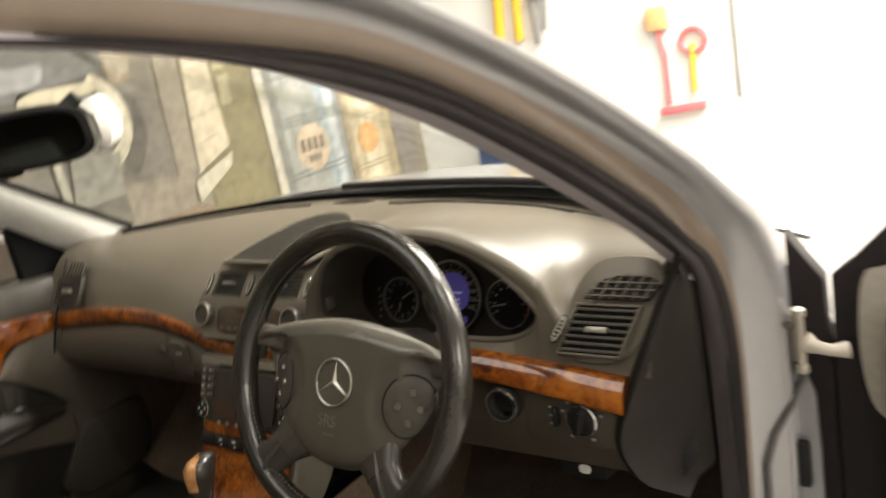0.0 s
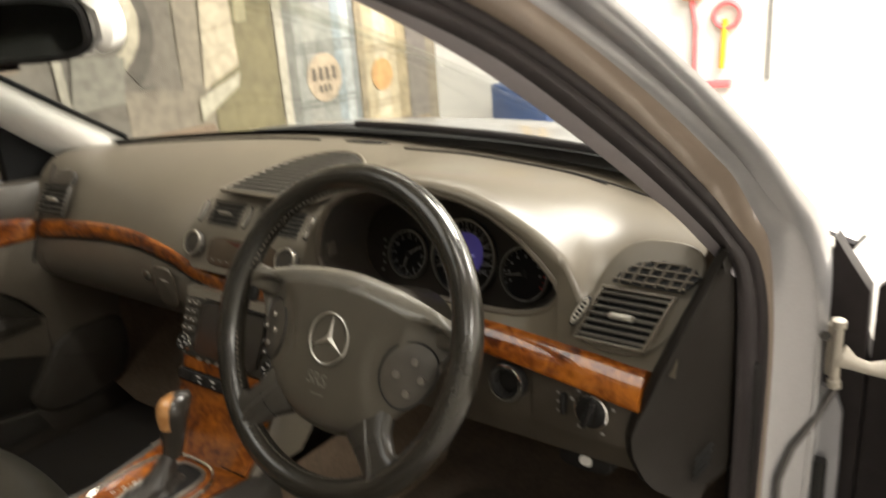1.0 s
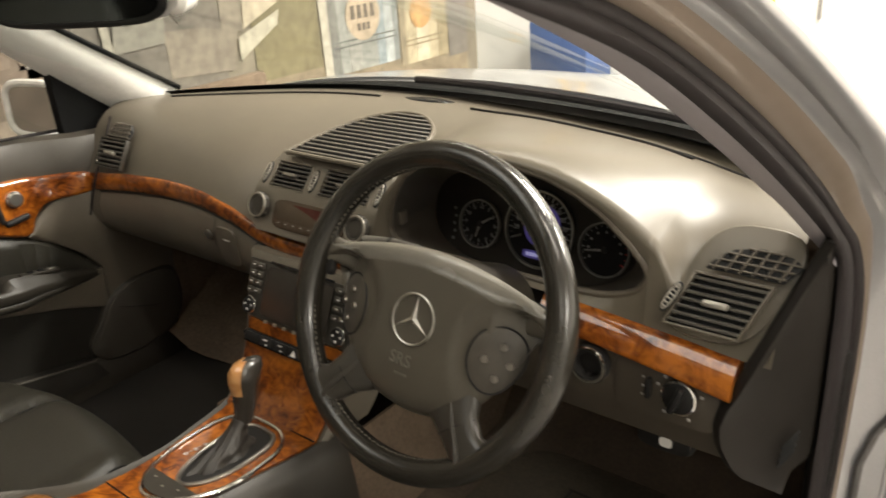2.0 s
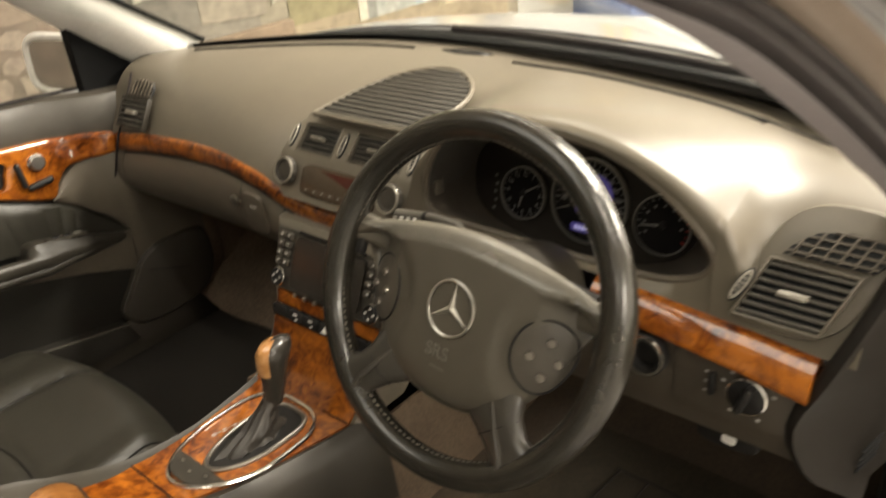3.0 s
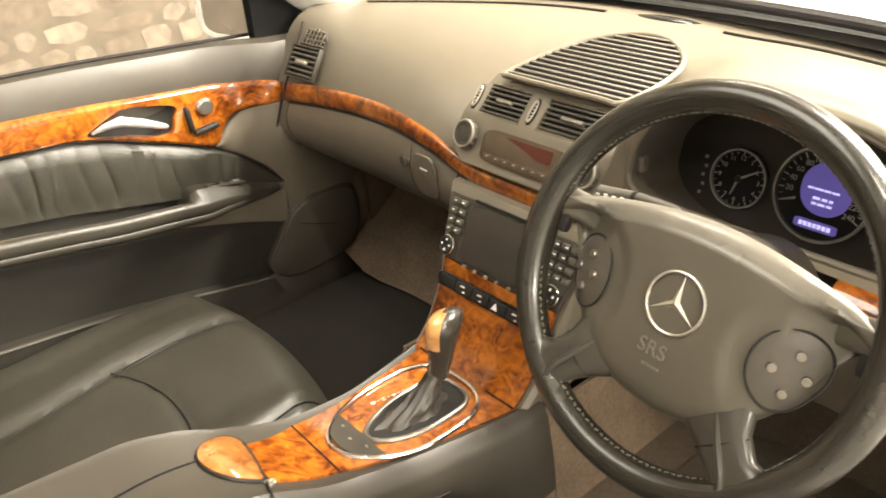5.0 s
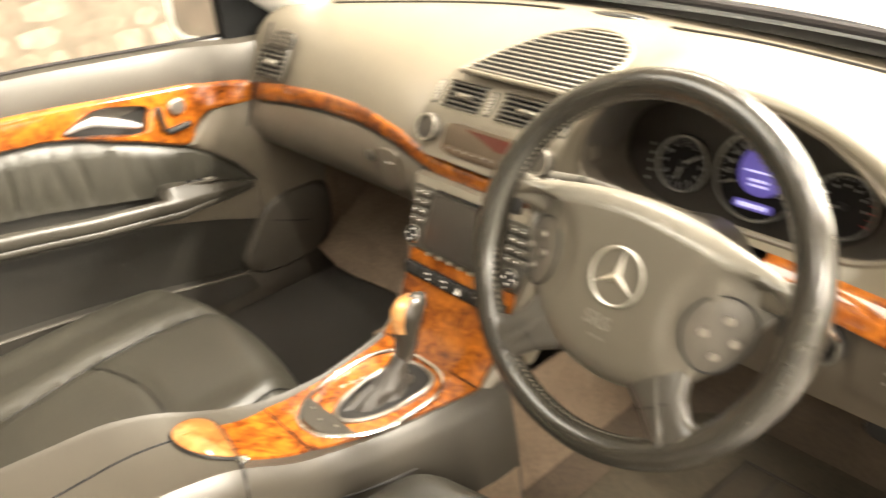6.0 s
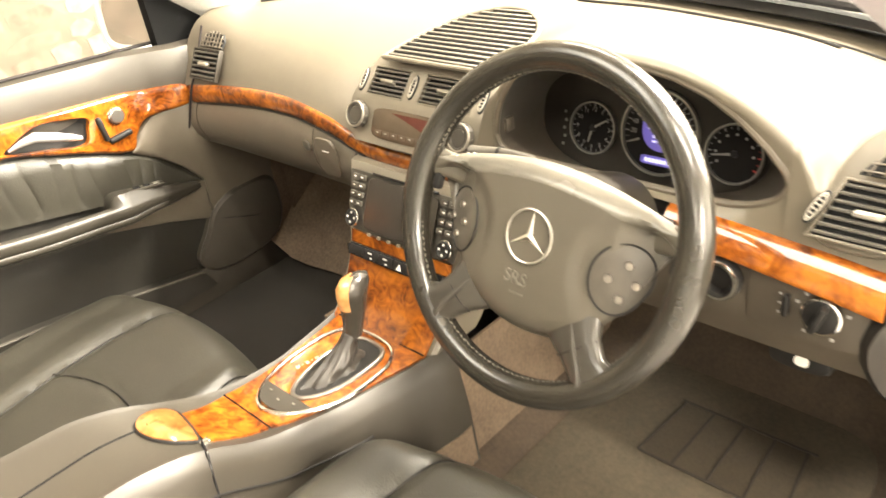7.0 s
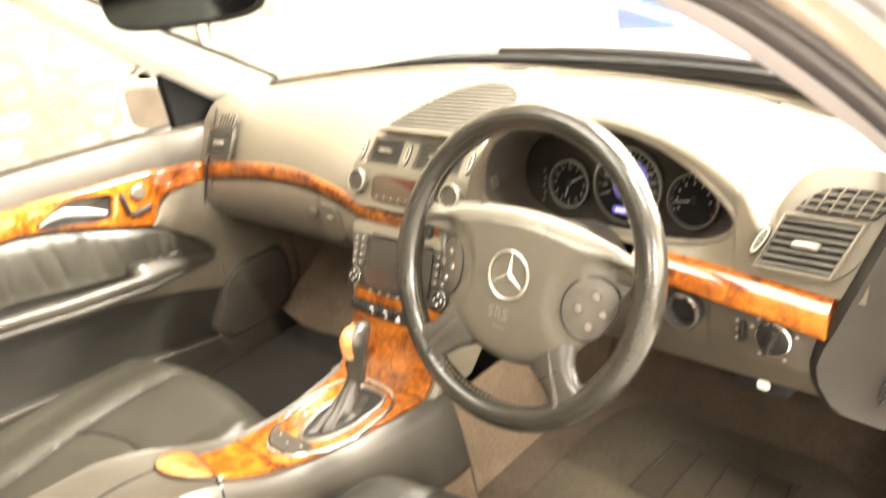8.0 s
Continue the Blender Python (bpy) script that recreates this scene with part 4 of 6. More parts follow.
text("SRS", 0.020, mat("pressed_letters", (0.115, 0.104, 0.084), 0.4, bump=0), hub, WHEEL @ Matrix.Translation((-0.005, -0.0575, 0.0090)))
part("small_print", bars([0.004, 0.003, 0.005, 0.003], 0.0026, 0.0012, (-0.004, -0.073), WHEEL @ Matrix.Translation((-0.006, 0.0, 0.0084))), mat("pressed_print", (0.11, 0.10, 0.08), 0.4, bump=0), hub)
for s in (-1, 1):
    pod_m = Matrix.Translation((s * 0.1075, -0.023, -0.0095)) @ Matrix.Rotation(radians(s * 23), 4, "Y")
    pw = wheel_part("button_pod", pillow(lambda t: (1 - 0.30 * max(0, s * math.cos(t + s * 0.5)) ** 2) / (abs(math.cos(t) / 0.034) ** 2.1 + abs(math.sin(t) / 0.037) ** 2.1) ** (1 / 2.1), 0.004, 0.010, 7, 40, 3, pod_m), mat("pod_plastic", (0.058, 0.050, 0.039), 0.4, bump=0.05, bump_scale=900), wheel, "round button pod")
    wheel_part("pod_groove", tube([pod_m @ Vector((0.0345 * (1 - 0.29 * max(0, s * math.cos(t + s * 0.5)) ** 2) * math.cos(t), 0.0375 * (1 - 0.29 * max(0, s * math.cos(t + s * 0.5)) ** 2) * math.sin(t), 0.0)) for t in np.linspace(0, 2 * math.pi, 41)[:-1]], 0.0013, 6, closed=True), BLACK, pw)
    for bx, by in ((-0.015, 0.0), (0.002, 0.0175), (0.013, 0.0), (0.0, -0.0175)):
        wheel_part("button", lathe([(0.0045, 0), (0.004, 0.003), (0.0, 0.0036)], 16, pod_m @ Matrix.Translation((bx, by, 0.0035))), PALEKEY, pw, "satin thumb button")
wheel_part("column_cover", lathe([(0.062, -0.15), (0.060, -0.06), (0.052, -0.035), (0.0, -0.035)], 28), CONS, wheel, "taupe steering column cover")
wheel_part("boss", lathe([(0.050, -0.04), (0.056, -0.012), (0.0, -0.012)], 28), BLACK, wheel)
part("stalk", tube([(0.330, 0.085, 0.795), (0.285, 0.100, 0.816), (0.235, 0.105, 0.812), (0.188, 0.102, 0.806)], [0.006, 0.006, 0.007, 0.0085], 10), SLAT, wheel, "taupe column stalk with white marks")
part("stalk_ring", tube([(0.236, 0.105, 0.812), (0.231, 0.105, 0.8115)], 0.0078, 10), BLACK, wheel)
for k in range(4):
    part("stalk_mark", box((0.005, 0.0012, 0.003 + 0.001 * (k % 2)), (0.190 + 0.011 * k, 0.0945, 0.807 + 0.0013 * k), 0.0004), WHITE, wheel)
part("stalk", tube([(0.41, 0.085, 0.79), (0.44, 0.09, 0.788), (0.475, 0.088, 0.782)], [0.006, 0.007, 0.0085], 10), BLACK, wheel, "black column stalk")

# ---- centre console between the seats ----
console = thing("centre_console", "taupe console between the seats with walnut lids and gear gate", "console", at=(0, -0.2, 0.28))


def con_z(y):
    return sum(lerp(y + d, [-0.62, -0.40, -0.34, -0.30, -0.25, -0.20, -0.12, 0.0, 0.06], [0.605, 0.598, 0.583, 0.561, 0.527, 0.507, 0.497, 0.498, 0.505]) for d in (-0.021, -0.014, -0.007, 0, 0.007, 0.014, 0.021)) / 7


def con_w(y):
    """Left and right edge of the console's top."""
    return lerp(y, [-0.62, -0.40, -0.31, -0.24, -0.1, 0.03], [-0.080, -0.066, -0.052, -0.068, -0.071, -0.090]), lerp(y, [-0.62, -0.36, -0.28, -0.2, -0.1, 0.03], [0.104, 0.102, 0.094, 0.090, 0.108, 0.136])


rows = []
for y in np.linspace(-0.62, 0.055, 44):
    z, (l, r) = con_z(y), con_w(y)
    rows.append([(l - 0.03, y, 0.27), (l - 0.022, y, z - 0.09), (l - 0.012, y, z - 0.025), (l - 0.006, y, z - 0.004), (l + 0.004, y, z + 0.004), (l + 0.012, y, z), (r - 0.016, y, z), (r - 0.006, y, z + 0.004), (r + 0.006, y, z - 0.004), (r + 0.014, y, z - 0.02), (r + 0.024, y, z - 0.09), (r + 0.034, y, 0.27)])
part("body", grid(rows, closed=True, cap=True), CONS, console, "taupe plastic console body")


def con_sheet(outline, proud, depth, material, name, parent, label="", dome=0.0):
    """A lid cut to an outline in plan that follows the console's top."""
    bm = bmesh.new()
    cx, cy = sum(p[0] for p in outline) / len(outline), sum(p[1] for p in outline) / len(outline)
    n = len(outline)
    rows = []
    for s in (0.001, 0.2, 0.4, 0.6, 0.8, 0.93, 1.0):
        rows.append([(cx + s * (x - cx), cy + s * (y - cy), con_z(cy + s * (y - cy)) + proud + dome * (1 - s**2.5)) for x, y in outline])
    rows.append([(x, y, con_z(y) + proud - depth) for x, y in outline])
    bm = grid(rows, closed=True, cap=True)
    return part(name, bm, material, parent, label)


def cut(y0, y1, l0, l1, r0, r1, n=8):
    """Outline between two straight cuts across the console."""
    ts = [k / n for k in range(n + 1)]
    return [(l0 + (l1 - l0) * t, y0 + (y1 - y0) * t) for t in ts] + [(l1 + (r1 - l1) * t, y1) for t in ts[1:-1]] + [(r1 + (r0 - r1) * t, y1 + (y0 - y1) * t) for t in ts] + [(r0 + (l0 - r0) * t, y0) for t in ts[1:-1]]


con_sheet(cut(-0.2115, 0.018, -0.046, -0.072, 0.064, 0.121), 0.004, 0.006, WOOD, "gate_panel", console, "walnut burl panel round the gear lever")
con_sheet(cut(-0.297, -0.2145, -0.008, -0.044, 0.067, 0.064), 0.004, 0.006, WOOD, "storage_lid", console, "walnut burl storage lid")
part("lid_seam", tube([(x, -0.213, con_z(-0.213) + 0.0045) for x in np.linspace(-0.045, 0.064, 8)], 0.0012, 6), GLOSSBLACK, console)
cap_out = spline2([(0.063, -0.306), (0.054, -0.331), (0.030, -0.347), (0.003, -0.348), (-0.019, -0.333), (-0.031, -0.306), (-0.022, -0.291), (0.010, -0.292), (0.045, -0.299)], 4)
con_sheet(cap_out, 0.005, 0.006, WOODLIGHT, "cup_lid", console, "pale glossy half-round wooden lid", 0.006)
part("lid_groove", tube([(0.016 + (x - 0.016) * 1.03, -0.318 + (y + 0.318) * 1.04, con_z(y) + 0.002) for x, y in cap_out], 0.0022, 6, closed=True), BLACK, console, "dark groove round the lid")
part("lid_slot", tube([(0.013 - 0.016 * k, -0.338 + 0.044 * k, con_z(-0.338 + 0.044 * k) + 0.0105 - 0.003 * k * k) for k in np.linspace(0, 1, 8)], 0.0012, 6), WOODLIGHT, console, "raised edge across the lid")
part("panel_seam", tube([(x, 0.0185, con_z(0.0185) + 0.0050) for x in np.linspace(-0.070, 0.121, 8)], 0.0014, 6), GLOSSBLACK, console)


def con_side(y, dz, out):
    """A point on the console's driver's side, dz below its top."""
    return (con_w(y)[1] + lerp(dz, [0.0, 0.02, 0.09, 0.30], [0.008, 0.014, 0.024, 0.034]) + out, y, con_z(y) - dz)


part("side_seam", tube([con_side(y, 0.052, 0.0003) for y in np.linspace(-0.60, -0.10, 30)], 0.0018, 6), BLACK, console, "dark seam along the side")
part("side_carpet", thick(grid([[con_side(y, dz, 0.0025) for dz in (0.135, 0.16, 0.19, 0.22)] for y in np.linspace(-0.60, 0.05, 34)]), 0.002), CARPET, console, "brown carpet on the side")
part("lid_hinge", box((0.012, 0.012, 0.006), (0.071, -0.300, con_z(-0.300) + 0.003), 0.002), CHROME, console)
part("armrest_seam", tube([(0.067, -0.302, con_z(-0.302) + 0.003), (0.082, -0.307, con_z(-0.307) + 0.002), (0.096, -0.311, con_z(-0.311) + 0.003), (0.104, -0.315, con_z(-0.315) - 0.006), (0.112, -0.32, con_z(-0.32) - 0.025), (0.118, -0.325, con_z(-0.32) - 0.07), (0.124, -0.33, con_z(-0.32) - 0.13)], 0.0022, 6), GLOSSBLACK, console)
part("console_seam", tube([(0.006 + 0.010 * k, -0.352 - 0.15 * k, con_z(-0.352 - 0.15 * k) + 0.0005) for k in np.linspace(0, 1, 8)], 0.0014, 6), GLOSSBLACK, console)

# gear gate: chrome ring, dark well, leather gaiter, small switches
GC = (0.023, -0.092)


def egg_out(cx, cy, a, b, grow, square, n=56):
    """An outline, round at the back, that widens to a squarer front."""
    out = []
    for k in range(n):
        t = 2 * math.pi * k / n
        c, v = math.cos(t), math.sin(t)
        p = 1.0 if v < 0 else 1 - (1 - 2 / square) * min(1, 2.5 * v)
        out.append((cx + a * math.copysign(abs(c) ** p, c) * (1 + grow * v), cy + b * math.copysign(abs(v) ** (p if v > 0 else 1), v)))
    return out


egg = egg_out(GC[0], GC[1], 0.072, 0.103, 0.12, 2.9)
gate = part("gate_ring", tube([(x, y, con_z(y) + 0.0062) for x, y in egg], 0.0034, 8, closed=True), CHROME, console, "oval chrome ring round the gear gate")
con_sheet([(GC[0] + (x - GC[0]) * 0.95, GC[1] + (y - GC[1]) * 0.95) for x, y in egg], 0.0045, 0.004, WOOD, "gate_cover", gate, "walnut burl oval")
well = egg_out(GC[0] + 0.010, GC[1] + 0.016, 0.039, 0.074, 0.16, 3.2, 40)
con_sheet(well, 0.0065, 0.004, BLACK, "gate_well", gate, "dark gear gate")
part("well_ring", tube([(x, y, con_z(y) + 0.0065) for x, y in well], 0.0036, 8, closed=True), PALEKEY, gate)
sw_out = [(GC[0] + 0.052 * math.cos(t), GC[1] - 0.060 + 0.036 * math.sin(t)) for t in np.linspace(math.pi, 2 * math.pi, 14)]
con_sheet(sw_out, 0.0085, 0.003, CONS, "switch_pad", gate, "grey switch pad")
for k in range(3):
    part("switch_mark", box((0.0050, 0.0022, 0.0008), (GC[0] - 0.026 + 0.026 * k, GC[1] - 0.071 - 0.007 * (k == 1), con_z(-0.165) + 0.0095)), SATIN, gate)
LETTER = Matrix.Translation((GC[0] - 0.0435, GC[1] - 0.012, con_z(-0.1) + 0.0066)) @ Matrix.Rotation(radians(78), 4, "Z")
for k, ch in enumerate("DNRP"):
    text(ch, 0.0085, WHITE, gate, LETTER @ Matrix.Translation((0.0155 * k, 0, 0)) @ Matrix.Rotation(radians(-90), 4, "Z"), 0.0003, "gear_letter")
    if k < 3:
        part("gear_dash", box((0.004, 0.0014, 0.0006), (0, 0, 0), 0, LETTER @ Matrix.Translation((0.0155 * k + 0.0078, 0, 0.0002))), SATIN, gate)

lever = thing("gear_lever", "gear lever with a pale wood grip and leather gaiter", "gear lever", at=(0.02, -0.07, 0.5))
gait = []
for k in range(25):
    s = k / 24
    cx, cy, cz = 0.034 + 0.004 * s, -0.079 + 0.043 * s, 0.503 + 0.051 * s
    wx, wy = 0.012 * (1 - s) ** 1.5 + 0.0115, 0.038 * (1 - s) ** 2.2 + 0.0135
    ring = []
    for i in range(40):
        t = 2 * math.pi * i / 40
        fold = 1 + 0.10 * (1 - s) ** 0.6 * math.sin(6 * t + 5 * s) + 0.08 * math.sin(2 * t - 12 * s) * (1 - s * s)
        ring.append((cx + wx * fold * math.cos(t), cy + wy * fold * math.sin(t), cz + 0.004 * (1 - s) * math.sin(9 * t + 4 * s)))
    gait.append(ring)
part("gaiter", grid(gait, closed=True, cap=True), mat("gaiter_leather", (0.024, 0.0205, 0.0165), 0.42, scale=30, vary=0.2, bump=0.15, bump_scale=500), lever, "creased dark leather gaiter", angle=70)
grip = []
for s, rx, ry, dy in ((0.0, 0.012, 0.013, 0), (0.25, 0.013, 0.015, 0), (0.5, 0.0145, 0.018, -0.002), (0.7, 0.0155, 0.022, -0.004), (0.85, 0.0155, 0.024, -0.004), (0.95, 0.012, 0.020, -0.003), (1.0, 0.005, 0.008, -0.002)):
    c = Vector((0.038, -0.036, 0.545)).lerp(Vector((0.043, -0.011, 0.637)), s)
    grip.append([(c.x + 1.18 * rx * math.cos(t), c.y + dy + 1.12 * ry * math.sin(t), c.z) for t in (2 * math.pi * i / 24 for i in range(24))])
g = part("grip", grid(grip, closed=True, cap=True), mat("grip_leather", (0.030, 0.026, 0.021), 0.24, bump=0.04, bump_scale=700), lever, "smooth dark taupe grip")
inlay = []
for row in grip[2:7]:
    c = sum((Vector(p) for p in row), Vector()) / len(row)
    inlay.append([c + (Vector(p) - c) * 1.07 + Vector((0, 0, 0.0015)) for p in row[12:22]])
part("wood_inlay", thick(grid(inlay), 0.002), burl("pale_grip_wood", (0.27, 0.115, 0.034), (0.37, 0.18, 0.060), (0.45, 0.24, 0.088), 9), g, "pale wood inlay")

# ---- seats ----
def seam_u(v, s, door_side, inner):
    """How far out the long seam of a cushion runs, from the front to the back; the seam of the side bolster by the door sweeps in."""
    if s == door_side:
        return lerp(v, [0.05, 0.15, 0.3, 0.45, 0.6, 0.75, 1.0], [0.18, 0.22, 0.28, 0.27, 0.22, 0.17, 0.14])
    return inner - 0.10 * max(0, (0.42 - v) / 0.37) ** 1.5


def seat(name, cx, label, front=-0.045, zf=0.468, door_side=-1, inner=0.52, group="front seats"):
    st = thing(name, label, "car seat", group, at=(cx, -0.35, 0.28))
    def top(u, v):
        """u: -1 to 1 across, v: 0 front to 1 back."""
        bol = 0.026 * max(0, (abs(u) - 0.55) / 0.45) ** 1.5 * min(1, v * 3)
        roll = 0.10 * max(0, 1 - v / 0.16) ** 2.4
        side = 0.075 * max(0, (abs(u) - 0.70) / 0.30) ** 2.6
        s = -1 if u < 0 else 1
        e = seam_u(v, s, door_side, inner)
        cross = 0.41 + 0.065 * ((u * -door_side - 0.45) / 0.64) ** 2
        crease = 0.007 * math.exp(-((abs(u) - e) / 0.03) ** 2) * (v > 0.04) + 0.006 * math.exp(-((v - cross) / 0.018) ** 2) * (abs(u) < e)
        swell = 0.010 * min(1, max(0, (abs(u) - e) / 0.12)) * min(1, max(0, (0.98 - abs(u)) / 0.3)) * min(1, v * 4)
        return zf + bol - roll - side - 0.03 * v - crease + swell + 0.008 * (1 - min(1, abs(u) / 0.6) ** 2)
    rows = []
    for i in range(49):
        v = (i / 48) ** 1.2
        rows.append([(cx + 0.262 * u * (1 - 0.06 * max(0, 1 - v / 0.2) ** 2), front - 0.56 * v - 0.05 * (1 - v) * u * u, top(u, v)) for u in np.sign(np.linspace(-1, 1, 57)) * abs(np.linspace(-1, 1, 57)) ** 0.85])
    rows.insert(0, [(x, y - 0.004, 0.30) for x, y, z in rows[0]])
    bm = grid(rows)
    skirt = [[(x, y, z) for x, y, z in (r[0] for r in rows)], [(x + 0.01, y, 0.30) for x, y, z in (r[0] for r in rows)]]
    skirt2 = [[(x, y, z) for x, y, z in (r[-1] for r in rows)], [(x - 0.01, y, 0.30) for x, y, z in (r[-1] for r in rows)]]
    cushion = part("cushion", join(bm, grid(skirt), grid(skirt2)), LEATHER, st, "dark leather cushion", angle=60)
    for s in (-1, 1):
        part("seam", tube([(cx + s * seam_u(v, s, door_side, inner) * 0.262, front - 0.56 * v - 0.05 * (1 - v) * seam_u(v, s, door_side, inner) ** 2, top(s * seam_u(v, s, door_side, inner), v) + 0.0028) for v in np.linspace(0.06, 0.98, 40)], 0.0013, 5), BLACK, cushion)
    ends = [seam_u(0.44, s, door_side, inner) for s in (-1, 1)]
    part("seam", tube([(cx + 0.262 * u, front - 0.56 * v - 0.05 * (1 - v) * u * u, top(u, v) + 0.0028) for u, v in ((u, 0.41 + 0.065 * ((u * -door_side - 0.45) / 0.64) ** 2) for u in np.linspace(-ends[0], ends[1], 24))], 0.0013, 5), BLACK, cushion)
    back = []
    for i in range(21):
        h = i / 20
        hw = 0.25 - 0.05 * h**3
        yc, zc = front - 0.56 - 0.20 * h, zf - 0.03 + 0.56 * h
        back.append([(cx + hw * math.copysign(abs(math.cos(t)) ** 0.6, math.cos(t)), yc + 0.06 * math.sin(t) * (1 - 0.5 * h**4) + 0.025 * abs(math.cos(t)) ** 4, zc) for t in (2 * math.pi * k / 32 for k in range(32))])
    part("backrest", grid(back, closed=True, cap=True), LEATHER, st, "dark leather backrest")
    part("base", box((0.44, 0.44, 0.05), (cx, front - 0.30, 0.295), 0.01), BLACK, st)
    return st


seat("passenger_seat", -0.375, "dark leather passenger seat with stitched seams beside the console", zf=0.454, inner=0.88)
seat("driver_seat", 0.378, "dark leather driver seat in front of the steering wheel", -0.032, 0.490, 1)

PRINT = mat("black_print", (0.004, 0.004, 0.004), 0.7, bump=0.0, spec=0.1)
# ---- passenger door, closed ----
door = thing("passenger_door", "closed passenger door with walnut trim, leather insert and armrest", "car door", at=(-0.70, 0, 0.3))
DX = -0.70


def sheet_x(outline, x0, depth, material, name, parent, label="", bulge=0.0, rings=(0.001, 0.25, 0.5, 0.75, 0.92, 1.0)):
    """A panel on the door: outline in (y, z), standing proud towards the car's middle."""
    cy, cz = sum(p[0] for p in outline) / len(outline), sum(p[1] for p in outline) / len(outline)
    rows = [[(x0 + depth + bulge * (1 - s**2.2) - (depth * 0.4 if s == 1.0 else 0), cy + s * (y - cy), cz + s * (z - cz)) for y, z in outline] for s in rings]
    rows.append([(x0, y, z) for y, z in outline])
    return part(name, grid(rows, closed=True, cap=True), material, parent, label)


def spline(pts, n=10, closed=True):
    """A smooth line through points of two numbers."""
    out, m = [], len(pts)
    for i in range(m if closed else m - 1):
        p = [pts[(i + d) % m] if closed else pts[max(0, min(m - 1, i + d))] for d in (-1, 0, 1, 2)]
        for k in range(n):
            t = k / n
            out.append(tuple(0.5 * (2 * p[1][j] + (p[2][j] - p[0][j]) * t + (2 * p[0][j] - 5 * p[1][j] + 4 * p[2][j] - p[3][j]) * t * t + (3 * p[1][j] - p[0][j] - 3 * p[2][j] + p[3][j]) * t**3) for j in range(len(p[1]))))
    if not closed:
        out.append(tuple(pts[-1]))
    return out


def sill_z(y):
    return lerp(y, [-0.9, -0.18, 0.2, 0.3], [0.885, 0.862, 0.838, 0.832])


part("upper_panel", grid([[(DX - 0.05, y, sill_z(y) - 0.004), (DX - 0.03, y, sill_z(y)), (DX - 0.004, y, sill_z(y) - 0.006), (DX + 0.010, y, sill_z(y) - 0.03), (DX + 0.006, y, sill_z(y) - 0.09), (DX - 0.01, y, 0.70), (DX - 0.05, y, 0.70)] for y in np.linspace(-0.95, 0.27, 24)], closed=True, cap=True), DOORPAD, door, "taupe padded upper door panel")
part("lower_panel", box((0.06, 1.24, 0.46), (DX - 0.030, -0.335, 0.52), 0.01), mat("door_low_plastic", (0.012, 0.0106, 0.0078), 0.5, scale=40, vary=0.1, bump=0.12, bump_scale=900), door, "dark lower door panel")
wood_out = spline([(0.165, 0.762), (0.10, 0.772), (-0.05, 0.785), (-0.25, 0.802), (-0.55, 0.812), (-0.58, 0.775), (-0.30, 0.748), (-0.20, 0.738), (-0.06, 0.692), (0.03, 0.660), (0.055, 0.690), (0.085, 0.715), (0.165, 0.728)], 8)
def inset(out, d):
    """An outline drawn in by d."""
    n, res = len(out), []
    area = sum(out[i - 1][0] * out[i][1] - out[i][0] * out[i - 1][1] for i in range(n))
    for i in range(n):
        (ax, ay), (bx, by) = out[i - 1], out[(i + 1) % n]
        l = math.hypot(bx - ax, by - ay) or 1
        s = d if area > 0 else -d
        res.append((out[i][0] - s * (by - ay) / l, out[i][1] + s * (bx - ax) / l))
    return res


HOLLOW = spline([(-0.036, 0.736), (-0.034, 0.757), (-0.084, 0.770), (-0.123, 0.775), (-0.172, 0.759), (-0.190, 0.744), (-0.12, 0.725), (-0.053, 0.709)], 12)
HC = (-0.108, 0.7425)
HOLLOW.sort(key=lambda p: math.atan2(p[1] - HC[1], p[0] - HC[0]))
hollow_a = [math.atan2(p[1] - HC[1], p[0] - HC[0]) for p in HOLLOW]
hollow_r = [math.hypot(p[0] - HC[0], p[1] - HC[1]) for p in HOLLOW]


def hollow_at(p, grow):
    """The point of the hollow's edge that lies towards p from its middle."""
    t = math.atan2(p[1] - HC[1], p[0] - HC[0])
    r = float(np.interp(t, hollow_a, hollow_r, period=2 * math.pi)) + grow
    return HC[0] + r * math.cos(t), HC[1] + r * math.sin(t)


trim = [[(DX + h, y, z) for y, z in inset(wood_out, d)] for d, h in ((0.0, 0.0), (0.0, 0.007), (0.0008, 0.0105), (0.0028, 0.0135), (0.0055, 0.0158))]
trim_in = inset(wood_out, 0.0055)
for f in (0.15, 0.3, 0.45, 0.6, 0.75, 0.88):
    trim.append([(DX + 0.0165, y + f * (h[0] - y), z + f * (h[1] - z)) for (y, z), h in ((q, hollow_at(p, 0.002)) for p, q in zip(wood_out, trim_in))])
trim += [[(DX + 0.0165, *hollow_at(p, 0.002)) for p in wood_out], [(DX + 0.0150, *hollow_at(p, 0.0)) for p in wood_out], [(DX + 0.004, *hollow_at(p, -0.001)) for p in wood_out]]
part("wood_trim", grid(trim, closed=True), WOOD, door, "glossy walnut burl door trim")
# Black floor: the hollow's shade put into the colour.
part("handle_recess", grid([[(DX + 0.005 - 0.004 * (1 - k * k), HC[0] + k * (y - HC[0]), HC[1] + k * (z - HC[1])) for y, z in HOLLOW] for k in (0.01, 0.4, 0.8, 1.03)], closed=True), BLACK, door, "handle recess, blackened for its shade")
